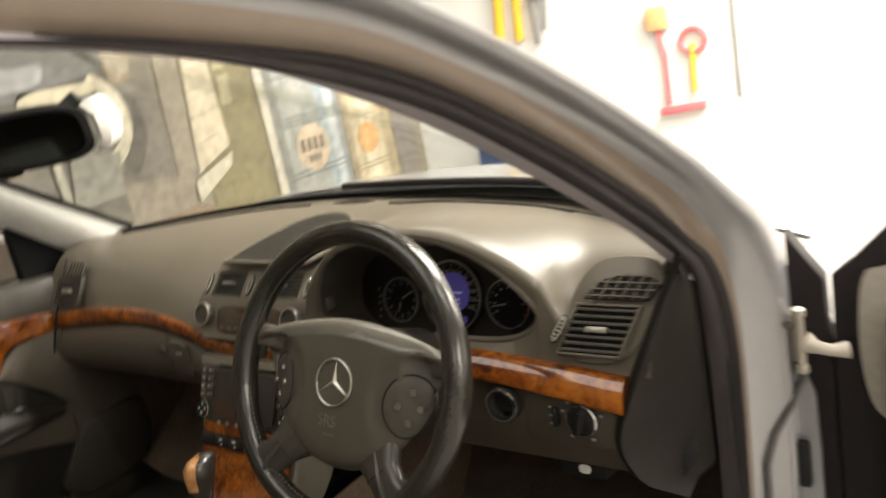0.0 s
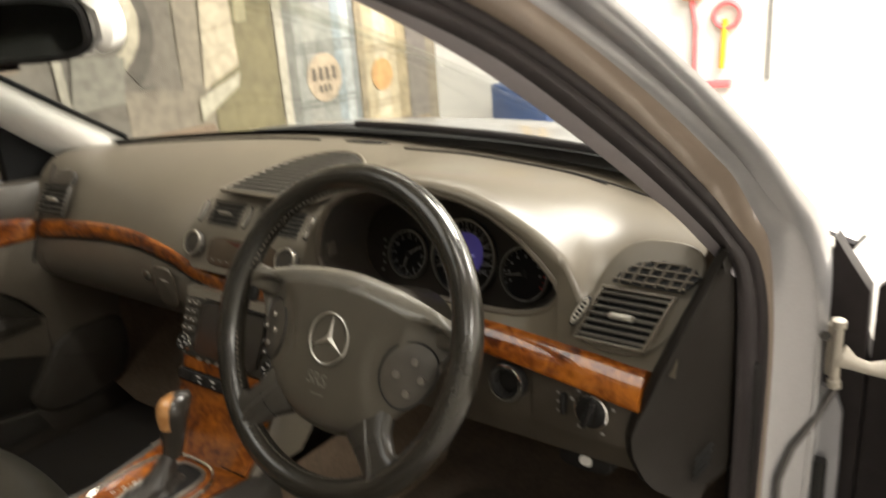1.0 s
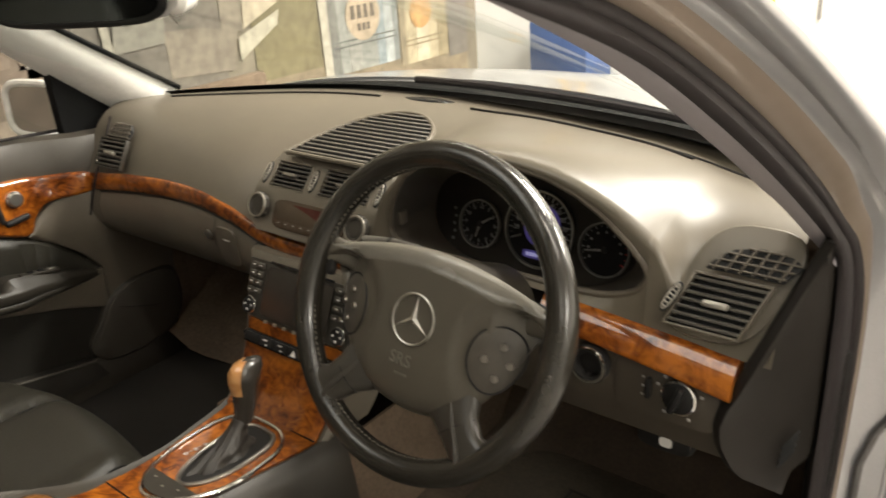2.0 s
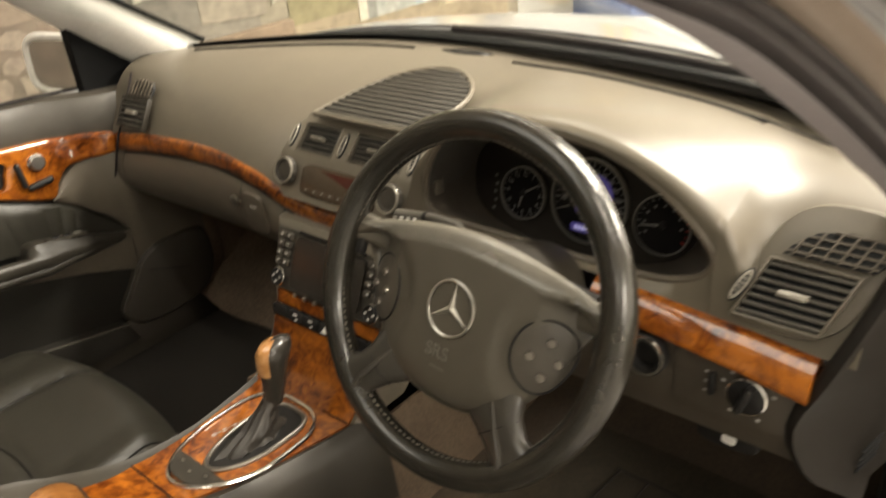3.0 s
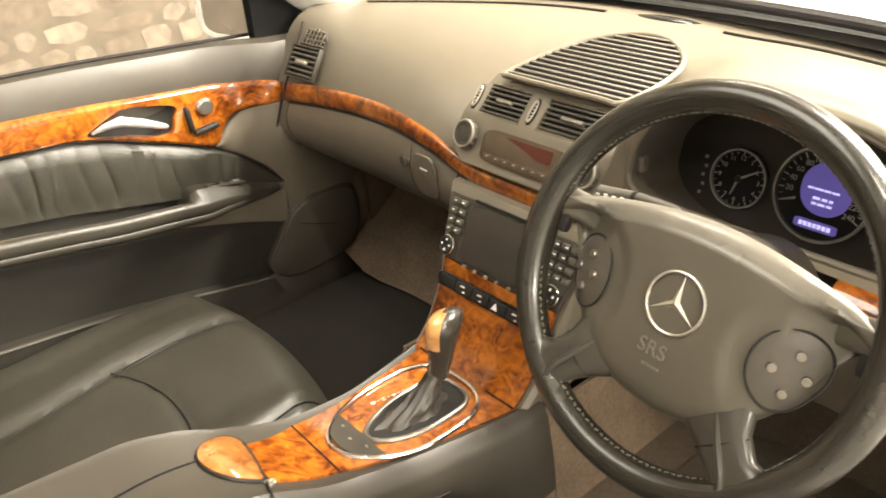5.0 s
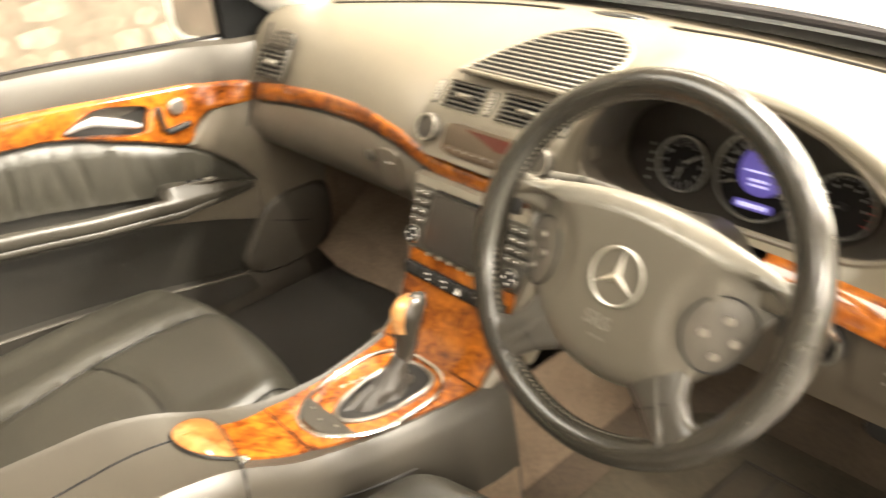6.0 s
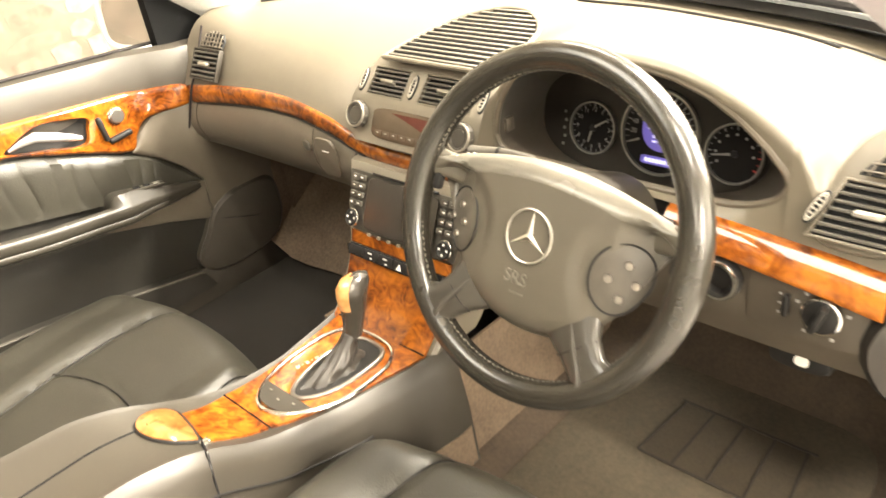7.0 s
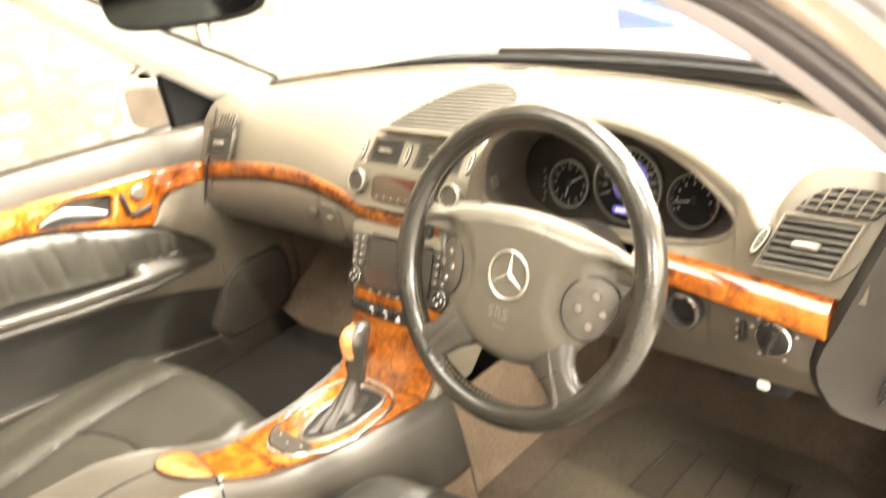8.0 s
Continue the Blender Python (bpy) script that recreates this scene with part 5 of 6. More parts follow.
part("door_handle", tube([(DX + 0.010, -0.182, 0.748), (DX + 0.022, -0.160, 0.757), (DX + 0.032, -0.137, 0.762), (DX + 0.032, -0.10, 0.748), (DX + 0.026, -0.075, 0.736), (DX + 0.010, -0.054, 0.724)], [0.003, 0.0065, 0.0095, 0.0085, 0.0070, 0.005], 12), mat("bright_chrome", (0.86, 0.85, 0.84), 0.22, 0.7, bump=0.0), door, "chrome pull handle")
part("seat_switch", join(box((0.012, 0.050, 0.012), (0, 0, 0), 0.005, Matrix.Translation((DX + 0.021, 0.016, 0.702)) @ Matrix.Rotation(radians(6), 4, "X"), 3), box((0.012, 0.011, 0.050), (0, 0, 0), 0.005, Matrix.Translation((DX + 0.021, -0.013, 0.727)) @ Matrix.Rotation(radians(5), 4, "X"), 3)), BLACK, door, "black seat-shaped adjuster")
part("knob_ring", band([(0.0168, 0), (0.0168, 0.004), (0.0148, 0.006), (0.0145, 0.003)], 28, Matrix.Translation((DX + 0.016, 0.022, 0.742)) @ Matrix.Rotation(radians(90), 4, "Y")), CHROME, door)
part("memory_knob", lathe([(0.0145, 0), (0.0145, 0.006), (0.012, 0.009), (0, 0.009)], 24, Matrix.Translation((DX + 0.016, 0.022, 0.742)) @ Matrix.Rotation(radians(90), 4, "Y")), SATIN, door, "round satin memory knob")


def door_seam_z(y):
    """The seam above the map pocket."""
    return lerp(y, [-0.80, -0.30, -0.057, 0.056, 0.16, 0.254], [0.655, 0.578, 0.517, 0.485, 0.447, 0.411])


def insert_top(y):
    return lerp(y, [-0.75, -0.25, -0.15, 0.03, 0.077, 0.119, 0.152], [0.76, 0.742, 0.722, 0.655, 0.627, 0.592, 0.548])


rows = []
for y in np.linspace(0.030, 0.325, 40):
    hi = lerp(y, [0.03, 0.06, 0.09, 0.13, 0.19, 0.325], [0.660, 0.690, 0.715, 0.724, 0.738, 0.742])
    lo = insert_top(y) if y < 0.152 else lerp(y, [0.152, 0.156, 0.25, 0.325], [0.540, 0.449, 0.44, 0.46])
    rows.append([(DX - 0.002, y, hi + 0.002), (DX + 0.010, y, hi)] + [(DX + 0.012 + 0.004 * math.sin(math.pi * k / 8), y, hi + (lo + 0.004 - hi) * k / 8) for k in range(1, 9)] + [(DX + 0.008, y, lo), (DX - 0.002, y, lo)])
part("front_panel", grid(rows), DASH_LOW, door, "taupe panel ahead of the armrest")
# pleated leather insert
rows = []
for y in np.linspace(-0.75, 0.155, 340):
    top_z, bot_z = insert_top(y), lerp(y, [-0.75, -0.26, 0.155], [0.70, 0.622, 0.538])
    puff = abs(math.sin(y * 92 + 0.9 * math.sin(y * 23))) ** 0.6
    deep = (0.0042 + 0.0022 * math.sin(y * 57)) * min(1, max(0, (0.12 - y) / 0.05))
    row = [(DX + 0.004, y, top_z)]
    for k in range(1, 8):
        f = k / 8
        lean = 0.006 * math.sin(3 * f + y * 40)
        row.append((DX + 0.012 + 0.007 * math.sin(math.pi * f) ** 0.5 - deep * (1 - puff) * min(1, 2.5 * f) * (1 - 0.5 * f), y + lean, top_z + f * (bot_z - top_z)))
    rows.append(row + [(DX + 0.016, y, bot_z), (DX, y, bot_z)])
part("leather_insert", grid(rows), LEATHER, door, "pleated dark leather insert")
# the taupe strip under the armrest, down to the seam
rows = []
for y in np.linspace(-0.80, 0.154, 30):
    z0, z1 = door_seam_z(y), door_seam_z(y) + lerp(y, [-0.8, -0.10, 0.0, 0.154], [0.02, 0.02, 0.055, 0.095])
    rows.append([(DX - 0.004, y, z0), (DX + 0.009, y, z0), (DX + 0.012, y, z0 + 0.004), (DX + 0.013, y, 0.5 * (z0 + z1)), (DX + 0.012, y, z1), (DX, y, z1 + 0.002)])
part("under_panel", grid(rows), DASH_LOW, door, "taupe strip below the armrest")
# armrest: a shelf with a rounded ridge that narrows to a blunt tip; a hollow to pull on behind the switches
ARM = mat("armrest_skin", (0.025, 0.0218, 0.0163), 0.42, scale=40, vary=0.08, bump=0.12, bump_scale=900)
rows = []
for y in list(np.linspace(-0.80, -0.09, 24)) + list(np.linspace(-0.08, -0.04, 6)) + list(np.linspace(-0.03, 0.152, 22)):
    f = min(1, max(0.0, (0.156 - y) / 0.19)) ** 0.75
    zr = lerp(y, [-0.80, -0.286, -0.199, -0.083, 0.018, 0.152], [0.690, 0.615, 0.600, 0.587, 0.573, 0.541])
    zi = zr + (0.003 + 0.019 * min(1, max(0, (y + 0.080) / 0.035))) * f
    zi -= 0.055 * (1 - min(1, max(0, (y + 0.085) / 0.03))) * f
    xr = DX + 0.016 + 0.056 * f
    h = 0.006 + 0.036 * f
    inner = DX + 0.016 + 0.030 * f
    rows.append([(DX + 0.002, y, zi), (inner - 0.012 * f, y, zi), (inner, y, zi + 0.0005), (inner + 0.006 * f, y, max(zi, zr) + 0.002 * f), (xr - 0.008 * f, y, zr + 0.004 * f), (xr - 0.002, y, zr + 0.001), (xr, y, zr - 0.005 * f), (xr - 0.0015, y, zr - 0.48 * h), (xr - 0.0045 * f, y, zr - 0.55 * h), (xr - 0.002, y, zr - 0.60 * h), (xr - 0.004 * f, y, zr - 0.85 * h), (xr - 0.014 * f, y, zr - h), (DX + 0.004, y, zr - h - 0.002)])
arm = part("armrest", grid(rows, closed=True, cap=True), ARM, door, "taupe padded armrest with a rounded ridge", angle=65)
part("window_switch", box((0.018, 0.078, 0.006), (DX + 0.038, 0.020, 0.5925), 0.002, Matrix.Rotation(radians(-9), 4, "X")), CONS, arm, "window switches")
for k in range(3):
    part("rocker", box((0.010, 0.014, 0.005), (DX + 0.039, 0.002 + 0.021 * k, 0.5985 - 0.0034 * k), 0.002, Matrix.Rotation(radians(-9), 4, "X")), SATIN if k == 2 else GLOSSBLACK, arm)
pocket = sheet_x([(y, z) for y, z in spline([(-0.75, 0.455), (-0.336, 0.418), (-0.18, 0.397), (-0.01, 0.366), (0.085, 0.350)], 6, closed=False)] + [(0.11, 0.30), (-0.2, 0.29), (-0.75, 0.29)], DX, 0.032, mat("pocket_plastic", (0.015, 0.0130, 0.0098), 0.5, bump=0.1, bump_scale=900), "map_pocket", door, "dark map pocket")
part("pocket_lip", tube([(DX + 0.030, y, z) for y, z in spline([(-0.75, 0.455), (-0.336, 0.418), (-0.18, 0.397), (-0.01, 0.366), (0.085, 0.350)], 6, closed=False)], 0.004, 8), DOORPAD, pocket, "rounded pocket lip")
SPEAKER = spline([(0.090, 0.371), (0.125, 0.424), (0.158, 0.470), (0.216, 0.494), (0.290, 0.494), (0.324, 0.468), (0.326, 0.39), (0.289, 0.336), (0.197, 0.320), (0.12, 0.328)], 8)
cover = sheet_x(SPEAKER, DX, 0.022, mat("cover_cloth", (0.030, 0.0242, 0.0168), 0.6, scale=60, vary=0.1, bump=0.2, bump_scale=900), "speaker_cover", door, "dark rounded speaker cover", 0.004)
part("cover_edge", tube([(DX + 0.016, y, z) for y, z in SPEAKER[:26]], 0.0018, 6), DOORPAD, cover, "pale edge of the cover")
part("cover_seam", tube([(DX + 0.0265 - 0.012 * abs(y - 0.22) ** 2 / 0.01, y, door_seam_z(y)) for y in np.linspace(0.152, 0.300, 10)], 0.0012, 6), BLACK, cover)
part("sill_edge", tube([(DX - 0.024, y, sill_z(y) + 0.001) for y in np.linspace(-0.95, 0.17, 16)], 0.0035, 8), RUBBER, door, "black window seal")
gl = part("side_glass", thick(grid([[(DX - 0.02 + 0.20 * k / 6, y, sill_z(y) - 0.02 + 0.42 * k / 6) for y in np.linspace(-0.95, 0.18 - 0.66 * k / 6, 10)] for k in range(7)]), 0.004), GLASS, door, "clear side window")
gl.visible_shadow = False
part("mirror_sail", grid([[(DX - 0.01, y, z) for y, z in [(0.150, 0.834), (0.35, 0.834), (0.31, 0.86), (0.150, 1.005)]], [(DX + 0.012, y, z) for y, z in [(0.152, 0.834), (0.35, 0.834), (0.31, 0.858), (0.152, 1.0)]]], closed=True, cap=True), PRINT, door, "black mirror triangle")
# towards the dash the door's panels bend inwards
for o in door.children_recursive:
    if o.name.split(".")[0] in ("upper_panel", "wood_trim", "front_panel", "under_panel"):
        for v in o.data.vertices:
            t = min(1, max(0, (v.co.y - 0.06) / 0.11))
            v.co.x += 0.050 * t * t * (3 - 2 * t) * min(1, max(0, (v.co.z - 0.50) / 0.15))
# wing mirror outside
wing = thing("wing_mirror", "pale wing mirror outside the passenger window", "wing mirror", at=(-0.93, 0.22, 0.86))
WM = facing((-0.945, 0.225, 0.848), 4, 14)
part("housing", pillow(lambda t: 1 / (abs(math.cos(t) / 0.095) ** 4 + abs(math.sin(t) / 0.062) ** 4) ** 0.25, 0.075, 0.0, 8, 40, 2.4, WM @ Matrix.Rotation(radians(180), 4, "Y")), PAINT, wing, "silver mirror housing")
part("housing_rim", tube([WM @ Vector((x, y, 0)) for x, y in sel(0.093, 0.060, 4, 40)], 0.009, 8, closed=True), mat("pale_rim", (0.62, 0.6, 0.55), 0.35, bump=0.02), wing)
part("mirror_face", plate(sel(0.088, 0.055, 4), 0.003, WM), MIRRORGLASS, wing, "mirror glass")
part("mirror_arm", box((0.16, 0.045, 0.03), (-0.80, 0.30, 0.815), 0.01), BLACK, wing)

# ---- car body ----
LINER = mat("headliner_cloth", (0.34, 0.325, 0.30), 0.85, scale=140, vary=0.08, bump=0.3, bump_scale=900)
TRIMGREY = mat("trim_cloth", (0.42, 0.39, 0.415), 0.8, scale=140, vary=0.06, bump=0.3, bump_scale=900)
body = thing("car_body", "silver car body with black door seals and windscreen pillars", "car", at=(0, 0, 0))


def pil(x0, k, c0, c1, c2, rail):
    """A line up the pillar and on along the roof: a curve in y, then the given points."""
    ys, zs = [p[0] for p in rail], [p[1] for p in rail]
    def f(y):
        z = c0 + c1 * y + c2 * y * y if y > ys[-1] else float(np.interp(y, ys, zs))
        return Vector((x0 + k * y, y, z))
    return f


p_glass = pil(0.672, 0.07, 1.036, -0.60, -0.20, [(-0.62, 1.228), (-0.45, 1.219), (-0.31, 1.190), (-0.22, 1.152), (-0.15, 1.1215)])
p_in = pil(0.700, 0.10, 1.020, -0.655, -0.25, [(-0.62, 1.213), (-0.45, 1.204), (-0.38, 1.193), (-0.31, 1.176), (-0.23, 1.146), (-0.13, 1.101)])
p_out = pil(0.700, 0.13, 1.066, -0.597, -0.41, [(-0.62, 1.224), (-0.44, 1.212), (-0.375, 1.203), (-0.28, 1.185), (-0.18, 1.160)])
p_sil = pil(0.745, 0.14, 1.106, -0.548, -0.275, [(-0.62, 1.275), (-0.45, 1.262), (-0.30, 1.236), (-0.20, 1.205)])


def run(pts, n=7):
    """A smooth line through points in space."""
    out = [Vector(p) for p in spline([tuple(p) for p in pts], n, closed=False)]
    for _ in range(10):
        out = [out[0]] + [0.25 * a + 0.5 * b + 0.25 * c for a, b, c in zip(out, out[1:], out[2:])] + [out[-1]]
    return out


PILLAR_Y = (-0.50, -0.44, -0.38, -0.32, -0.26, -0.20, -0.13, -0.05, 0.03, 0.10, 0.15, 0.19)
FOOT_GLASS = [(0.706, 0.220, 0.875), (0.7255, 0.2335, 0.848)]
FOOT_IN = [(0.7265, 0.222, 0.858), (0.7315, 0.237, 0.836), (0.735, 0.248, 0.77), (0.736, 0.251, 0.69), (0.736, 0.246, 0.55), (0.736, 0.225, 0.36)]
FOOT_OUT = [(0.738, 0.248, 0.882), (0.744, 0.280, 0.853), (0.750, 0.310, 0.79), (0.752, 0.320, 0.70), (0.752, 0.308, 0.55), (0.752, 0.280, 0.36)]
FOOT_BROWN = [(0.747, 0.260, 0.898), (0.752, 0.294, 0.866), (0.7535, 0.319, 0.79), (0.7555, 0.328, 0.70), (0.7555, 0.315, 0.55), (0.7555, 0.287, 0.36)]
FOOT_GROOVE = [(0.765, 0.275, 0.905), (0.782, 0.318, 0.868), (0.794, 0.343, 0.80), (0.799, 0.350, 0.72), (0.799, 0.338, 0.55), (0.797, 0.315, 0.36)]
FOOT_SIL = [(0.782, 0.290, 0.925), (0.797, 0.365, 0.868), (0.803, 0.375, 0.80), (0.804, 0.372, 0.72), (0.804, 0.360, 0.55), (0.802, 0.335, 0.36)]
blend = lambda t: (lambda y: p_out(y).lerp(p_sil(y), t))
def ease(f, g, t, k0, k1):
    """Moves line f towards g by t, fading out between two of its points."""
    return [a.lerp(b, t * min(1, max(0, (k1 - k) / (k1 - k0)))) for k, (a, b) in enumerate(zip(f, g))]


L_GLASS = run([p_glass(y) for y in PILLAR_Y] + FOOT_GLASS)
L_IN = run([p_in(y) for y in PILLAR_Y] + FOOT_IN)
L_OUT = run([p_out(y) for y in PILLAR_Y] + FOOT_OUT)
L_IN = ease(L_IN, L_OUT, 0.25, 80, 100)
L_BROWN = run([blend(0.40)(y) for y in PILLAR_Y] + FOOT_BROWN)
L_GROOVE = run([blend(0.62)(y) for y in PILLAR_Y] + FOOT_GROOVE)
L_SIL = run([p_sil(y) for y in PILLAR_Y] + FOOT_SIL)


def rounded_band(f, g, bulge, sink=0.0, cut_at=None, skirt=0.012):
    """A rounded band between two lines that run down the pillar and the doorway."""
    rows = []
    for k, (a, b) in enumerate(list(zip(f, g))[:cut_at]):
        o = Vector((0.55, -0.65, 0.15)).lerp(Vector((0.40, -0.92, 0)), min(1, max(0, (k - 70) / 20))).normalized()
        a, b = a - o * sink, b - o * sink
        rows.append([a - o * skirt, a] + [a.lerp(b, t) + o * bulge * min(1, (b - a).length / 0.02) * math.sin(math.pi * t) for t in (0.12, 0.3, 0.5, 0.7, 0.88)] + [b, b - o * 0.012])
    return grid(rows, closed=True, cap=True)


def between(f, g, t):
    return [a.lerp(b, t) for a, b in zip(f, g)]


# the driver's windscreen pillar and doorway: trim, seal, flange, groove, silver outside
part("pillar_trim", rounded_band(L_GLASS, between(L_IN, L_OUT, 0.06), 0.006, 0.003), TRIMGREY, body, "lilac-grey cloth pillar trim")
part("door_seal", rounded_band(L_IN, between(L_IN, L_OUT, 0.62), 0.010, skirt=0.001), RUBBER, body, "black rubber door seal")
part("inner_seal", rounded_band(between(L_IN, L_OUT, 0.60), L_OUT, 0.006, 0.001), RUBBER, body, "brown-black inner seal")
part("flange", rounded_band(between(L_OUT, L_BROWN, -0.02), L_BROWN, 0.003, 0.002), FLANGE, body, "brownish painted flange")
part("groove", rounded_band(between(L_BROWN, L_GROOVE, -0.02), L_GROOVE, -0.003, 0.002), PAINT, body, "silver grey doorway face")
part("outer_pillar", rounded_band(between(L_GROOVE, L_SIL, -0.02), L_SIL, 0.007), PAINT, body, "silver outer pillar")
def turned(points, depth, y):
    """A plate with an outline in (x, z), from y to y + depth."""
    return plate([(x, -z) for x, z in points], depth, Matrix.Translation((0, y, 0)) @ Matrix.Rotation(radians(-90), 4, "X"), 0.002)


hinge = part("door_hinge", join(lathe([(0.0055, -0.044), (0.0080, -0.042), (0.0080, -0.034), (0.0058, -0.032), (0.0058, 0.032), (0.0080, 0.034), (0.0080, 0.042), (0.0055, 0.044)], 16, Matrix.Translation((0.819, 0.346, 0.722))), box((0.012, 0.030, 0.066), (0.812, 0.364, 0.722), 0.004), tube([(0.823, 0.350, 0.719), (0.837, 0.353, 0.711), (0.852, 0.360, 0.705), (0.868, 0.372, 0.702)], [0.015, 0.0085, 0.0075, 0.011], 10, flat=0.6)), mat("hinge_paint", (0.36, 0.325, 0.27), 0.42, bump=0.03), body, "pale gold painted door hinge")
part("hinge_post", turned([(0.790, 0.672), (0.818, 0.668), (0.828, 0.640), (0.830, 0.56), (0.829, 0.34), (0.790, 0.34)], 0.012, 0.360), PAINT, body, "silver face below the hinge")
part("hinge_bolt", lathe([(0.007, 0), (0.007, 0.007), (0, 0.007)], 6, facing((0.806, 0.352, 0.742), 0)), CHROME, hinge)
part("hinge_well", turned([(0.797, 0.846), (0.815, 0.818), (0.839, 0.783), (0.843, 0.62), (0.843, 0.36), (0.803, 0.36)], 0.03, 0.400), RUBBER, body, "black well behind the hinges")
part("cable_boot", tube([(0.819, 0.356, 0.672), (0.804, 0.347, 0.634), (0.782, 0.334, 0.592), (0.772, 0.322, 0.55), (0.772, 0.312, 0.45)], 0.0045, 10), mat("boot_rubber", (0.10, 0.094, 0.088), 0.5, bump=0.1), body, "grey cable boot")
part("door_switch", box((0.025, 0.016, 0.066), (0.806, 0.353, 0.542), 0.004), BLACK, body, "black door contact switch")

# passenger's pillar
rows = []
for k in range(25):
    y = -0.40 + 0.78 * k / 24
    a = Vector((-0.60 - 0.05 * y, y, 1.146 - 0.69 * y + 0.038 * y * y))
    yb = y - 0.06
    b = Vector((-0.700, yb, 1.083 - 0.858 * yb + 0.05 * yb * yb))
    o = Vector((0.8, -0.5, 0.25)).normalized()
    rows.append([a - o * 0.02, a] + [a.lerp(b, t) + o * 0.034 * math.sin(math.pi * t) for t in (0.2, 0.4, 0.6, 0.8)] + [b, b - o * 0.02])
part("pillar_trim", grid(rows, closed=True, cap=True), PILLAR, body, "pale cloth pillar trim")
part("pillar_edge", tube([Vector(r[1]) + Vector((0.006, 0.004, 0.002)) for r in rows], 0.0055, 8), PRINT, body, "black strip between pillar and glass")


# windscreen, cowl, bonnet, roof
def screen_pt(x, s):
    """s: 0 at the foot, 1 at the header."""
    yw, zw = screen_base(x * 0.98)
    foot = Vector((x, yw + 0.035, zw - 0.004))
    head = Vector((x * 0.88, -0.55 - 0.04 * (x / 0.66) ** 2, 1.345 - 0.10 * (x / 0.66) ** 4))
    p = foot.lerp(head, s)
    p.z += 0.035 * math.sin(math.pi * s)
    return p


ws = part("windscreen", thick(grid([[screen_pt(x, s) for x in np.linspace(-0.64, 0.63, 49)] for s in np.linspace(0, 1, 25)]), 0.005), GLASS, body, "clear laminated windscreen")
ws.visible_shadow = False
part("screen_edge", grid([[screen_pt(x, s * lerp(x, [-0.6, 0.0, 0.3, 0.6], [0.03, 0.035, 0.06, 0.085])) + Vector((0, -0.006, -0.005)) for x in np.linspace(-0.64, 0.63, 25)] for s in (0, 0.4, 1.0)]), PRINT, body, "black printed windscreen edge")
part("cowl", thick(grid([[(x, screen_base(x)[0] + 0.04 + d, screen_base(x)[1] - 0.012 + h) for x in np.linspace(-0.68, 0.68, 25)] for d, h in ((0, 0), (0.03, 0.004), (0.09, 0.0), (0.13, -0.02))]), 0.004), PRINT, body, "black cowl below the windscreen")
part("wiper", tube([(x, screen_base(x)[0] + 0.035, screen_base(x)[1] + 0.016) for x in np.linspace(-0.10, 0.55, 14)], 0.007, 8), RUBBER, body, "black wiper blade")
rows = []
for k in range(17):
    y = k / 16
    row = []
    for x in np.linspace(-0.80, 0.80, 25):
        yw = screen_base(min(0.66, abs(x)))[0] + 0.15
        row.append((x, yw + (1.62 - 0.25 * (x / 0.8) ** 2 - yw) * y, 0.889 - 0.22 * y**1.5 - 0.09 * abs(x / 0.8) ** 3))
    rows.append(row)
part("bonnet", thick(grid(rows), 0.006), PAINT, body, "silver bonnet")
for s in (-1, 1):
    part("front_wing", thick(grid([[(s * (0.80 + 0.09 * math.sin(math.pi / 2 * v)), 0.42 + 1.25 * u, (0.80 - 0.13 * u) - 0.5 * v**1.6) for u in np.linspace(0, 1, 12)] for v in np.linspace(0, 1, 8)]), 0.006), PAINT, body, "silver front wing")
part("headliner", thick(grid([[(x * (0.90 - 0.05 * abs(u)), -0.58 - 0.04 * (x / 0.66) ** 2 - 1.02 * u, 1.335 - 0.10 * (x / 0.66) ** 4 + 0.035 * math.sin(math.pi * u)) for x in np.linspace(-0.66, 0.66, 17)] for u in np.linspace(0, 1, 12)]), 0.02), LINER, body, "pale cloth headliner")
part("roof_skin", thick(grid([[(x * 0.98, -0.55 - 0.04 * (x / 0.66) ** 2 - 1.07 * u, 1.370 - 0.085 * (x / 0.66) ** 4 + 0.04 * math.sin(math.pi * u)) for x in np.linspace(-0.66, 0.66, 17)] for u in np.linspace(0, 1, 12)]), 0.004), PAINT, body, "silver roof")
part("side_wall", box((0.03, 1.7, 0.55), (-0.80, -0.55, 0.55), 0.01), PAINT, body, "silver door skin")
part("side_wall", box((0.03, 0.62, 0.55), (0.80, -1.32, 0.55), 0.01), PAINT, body, "silver rear door skin")
part("boot", grid([[(w * math.copysign(abs(math.cos(t)) ** 0.35, math.cos(t)), y, 0.62 + h * math.copysign(abs(math.sin(t)) ** 0.35, math.sin(t))) for t in (2 * math.pi * k / 32 for k in range(32))] for y, w, h in ((-1.58, 0.83, 0.30), (-1.9, 0.85, 0.33), (-2.3, 0.83, 0.31), (-2.6, 0.78, 0.27), (-2.72, 0.70, 0.20))], closed=True, cap=True), PAINT, body, "silver boot")
part("rear_window", thick(grid([[(x * (0.62 + 0.06 * u), -1.62 - 0.42 * u, 1.30 - 0.36 * u) for x in np.linspace(-1, 1, 7)] for u in np.linspace(0, 1, 5)]), 0.005), GLASS, body, "rear window").visible_shadow = False
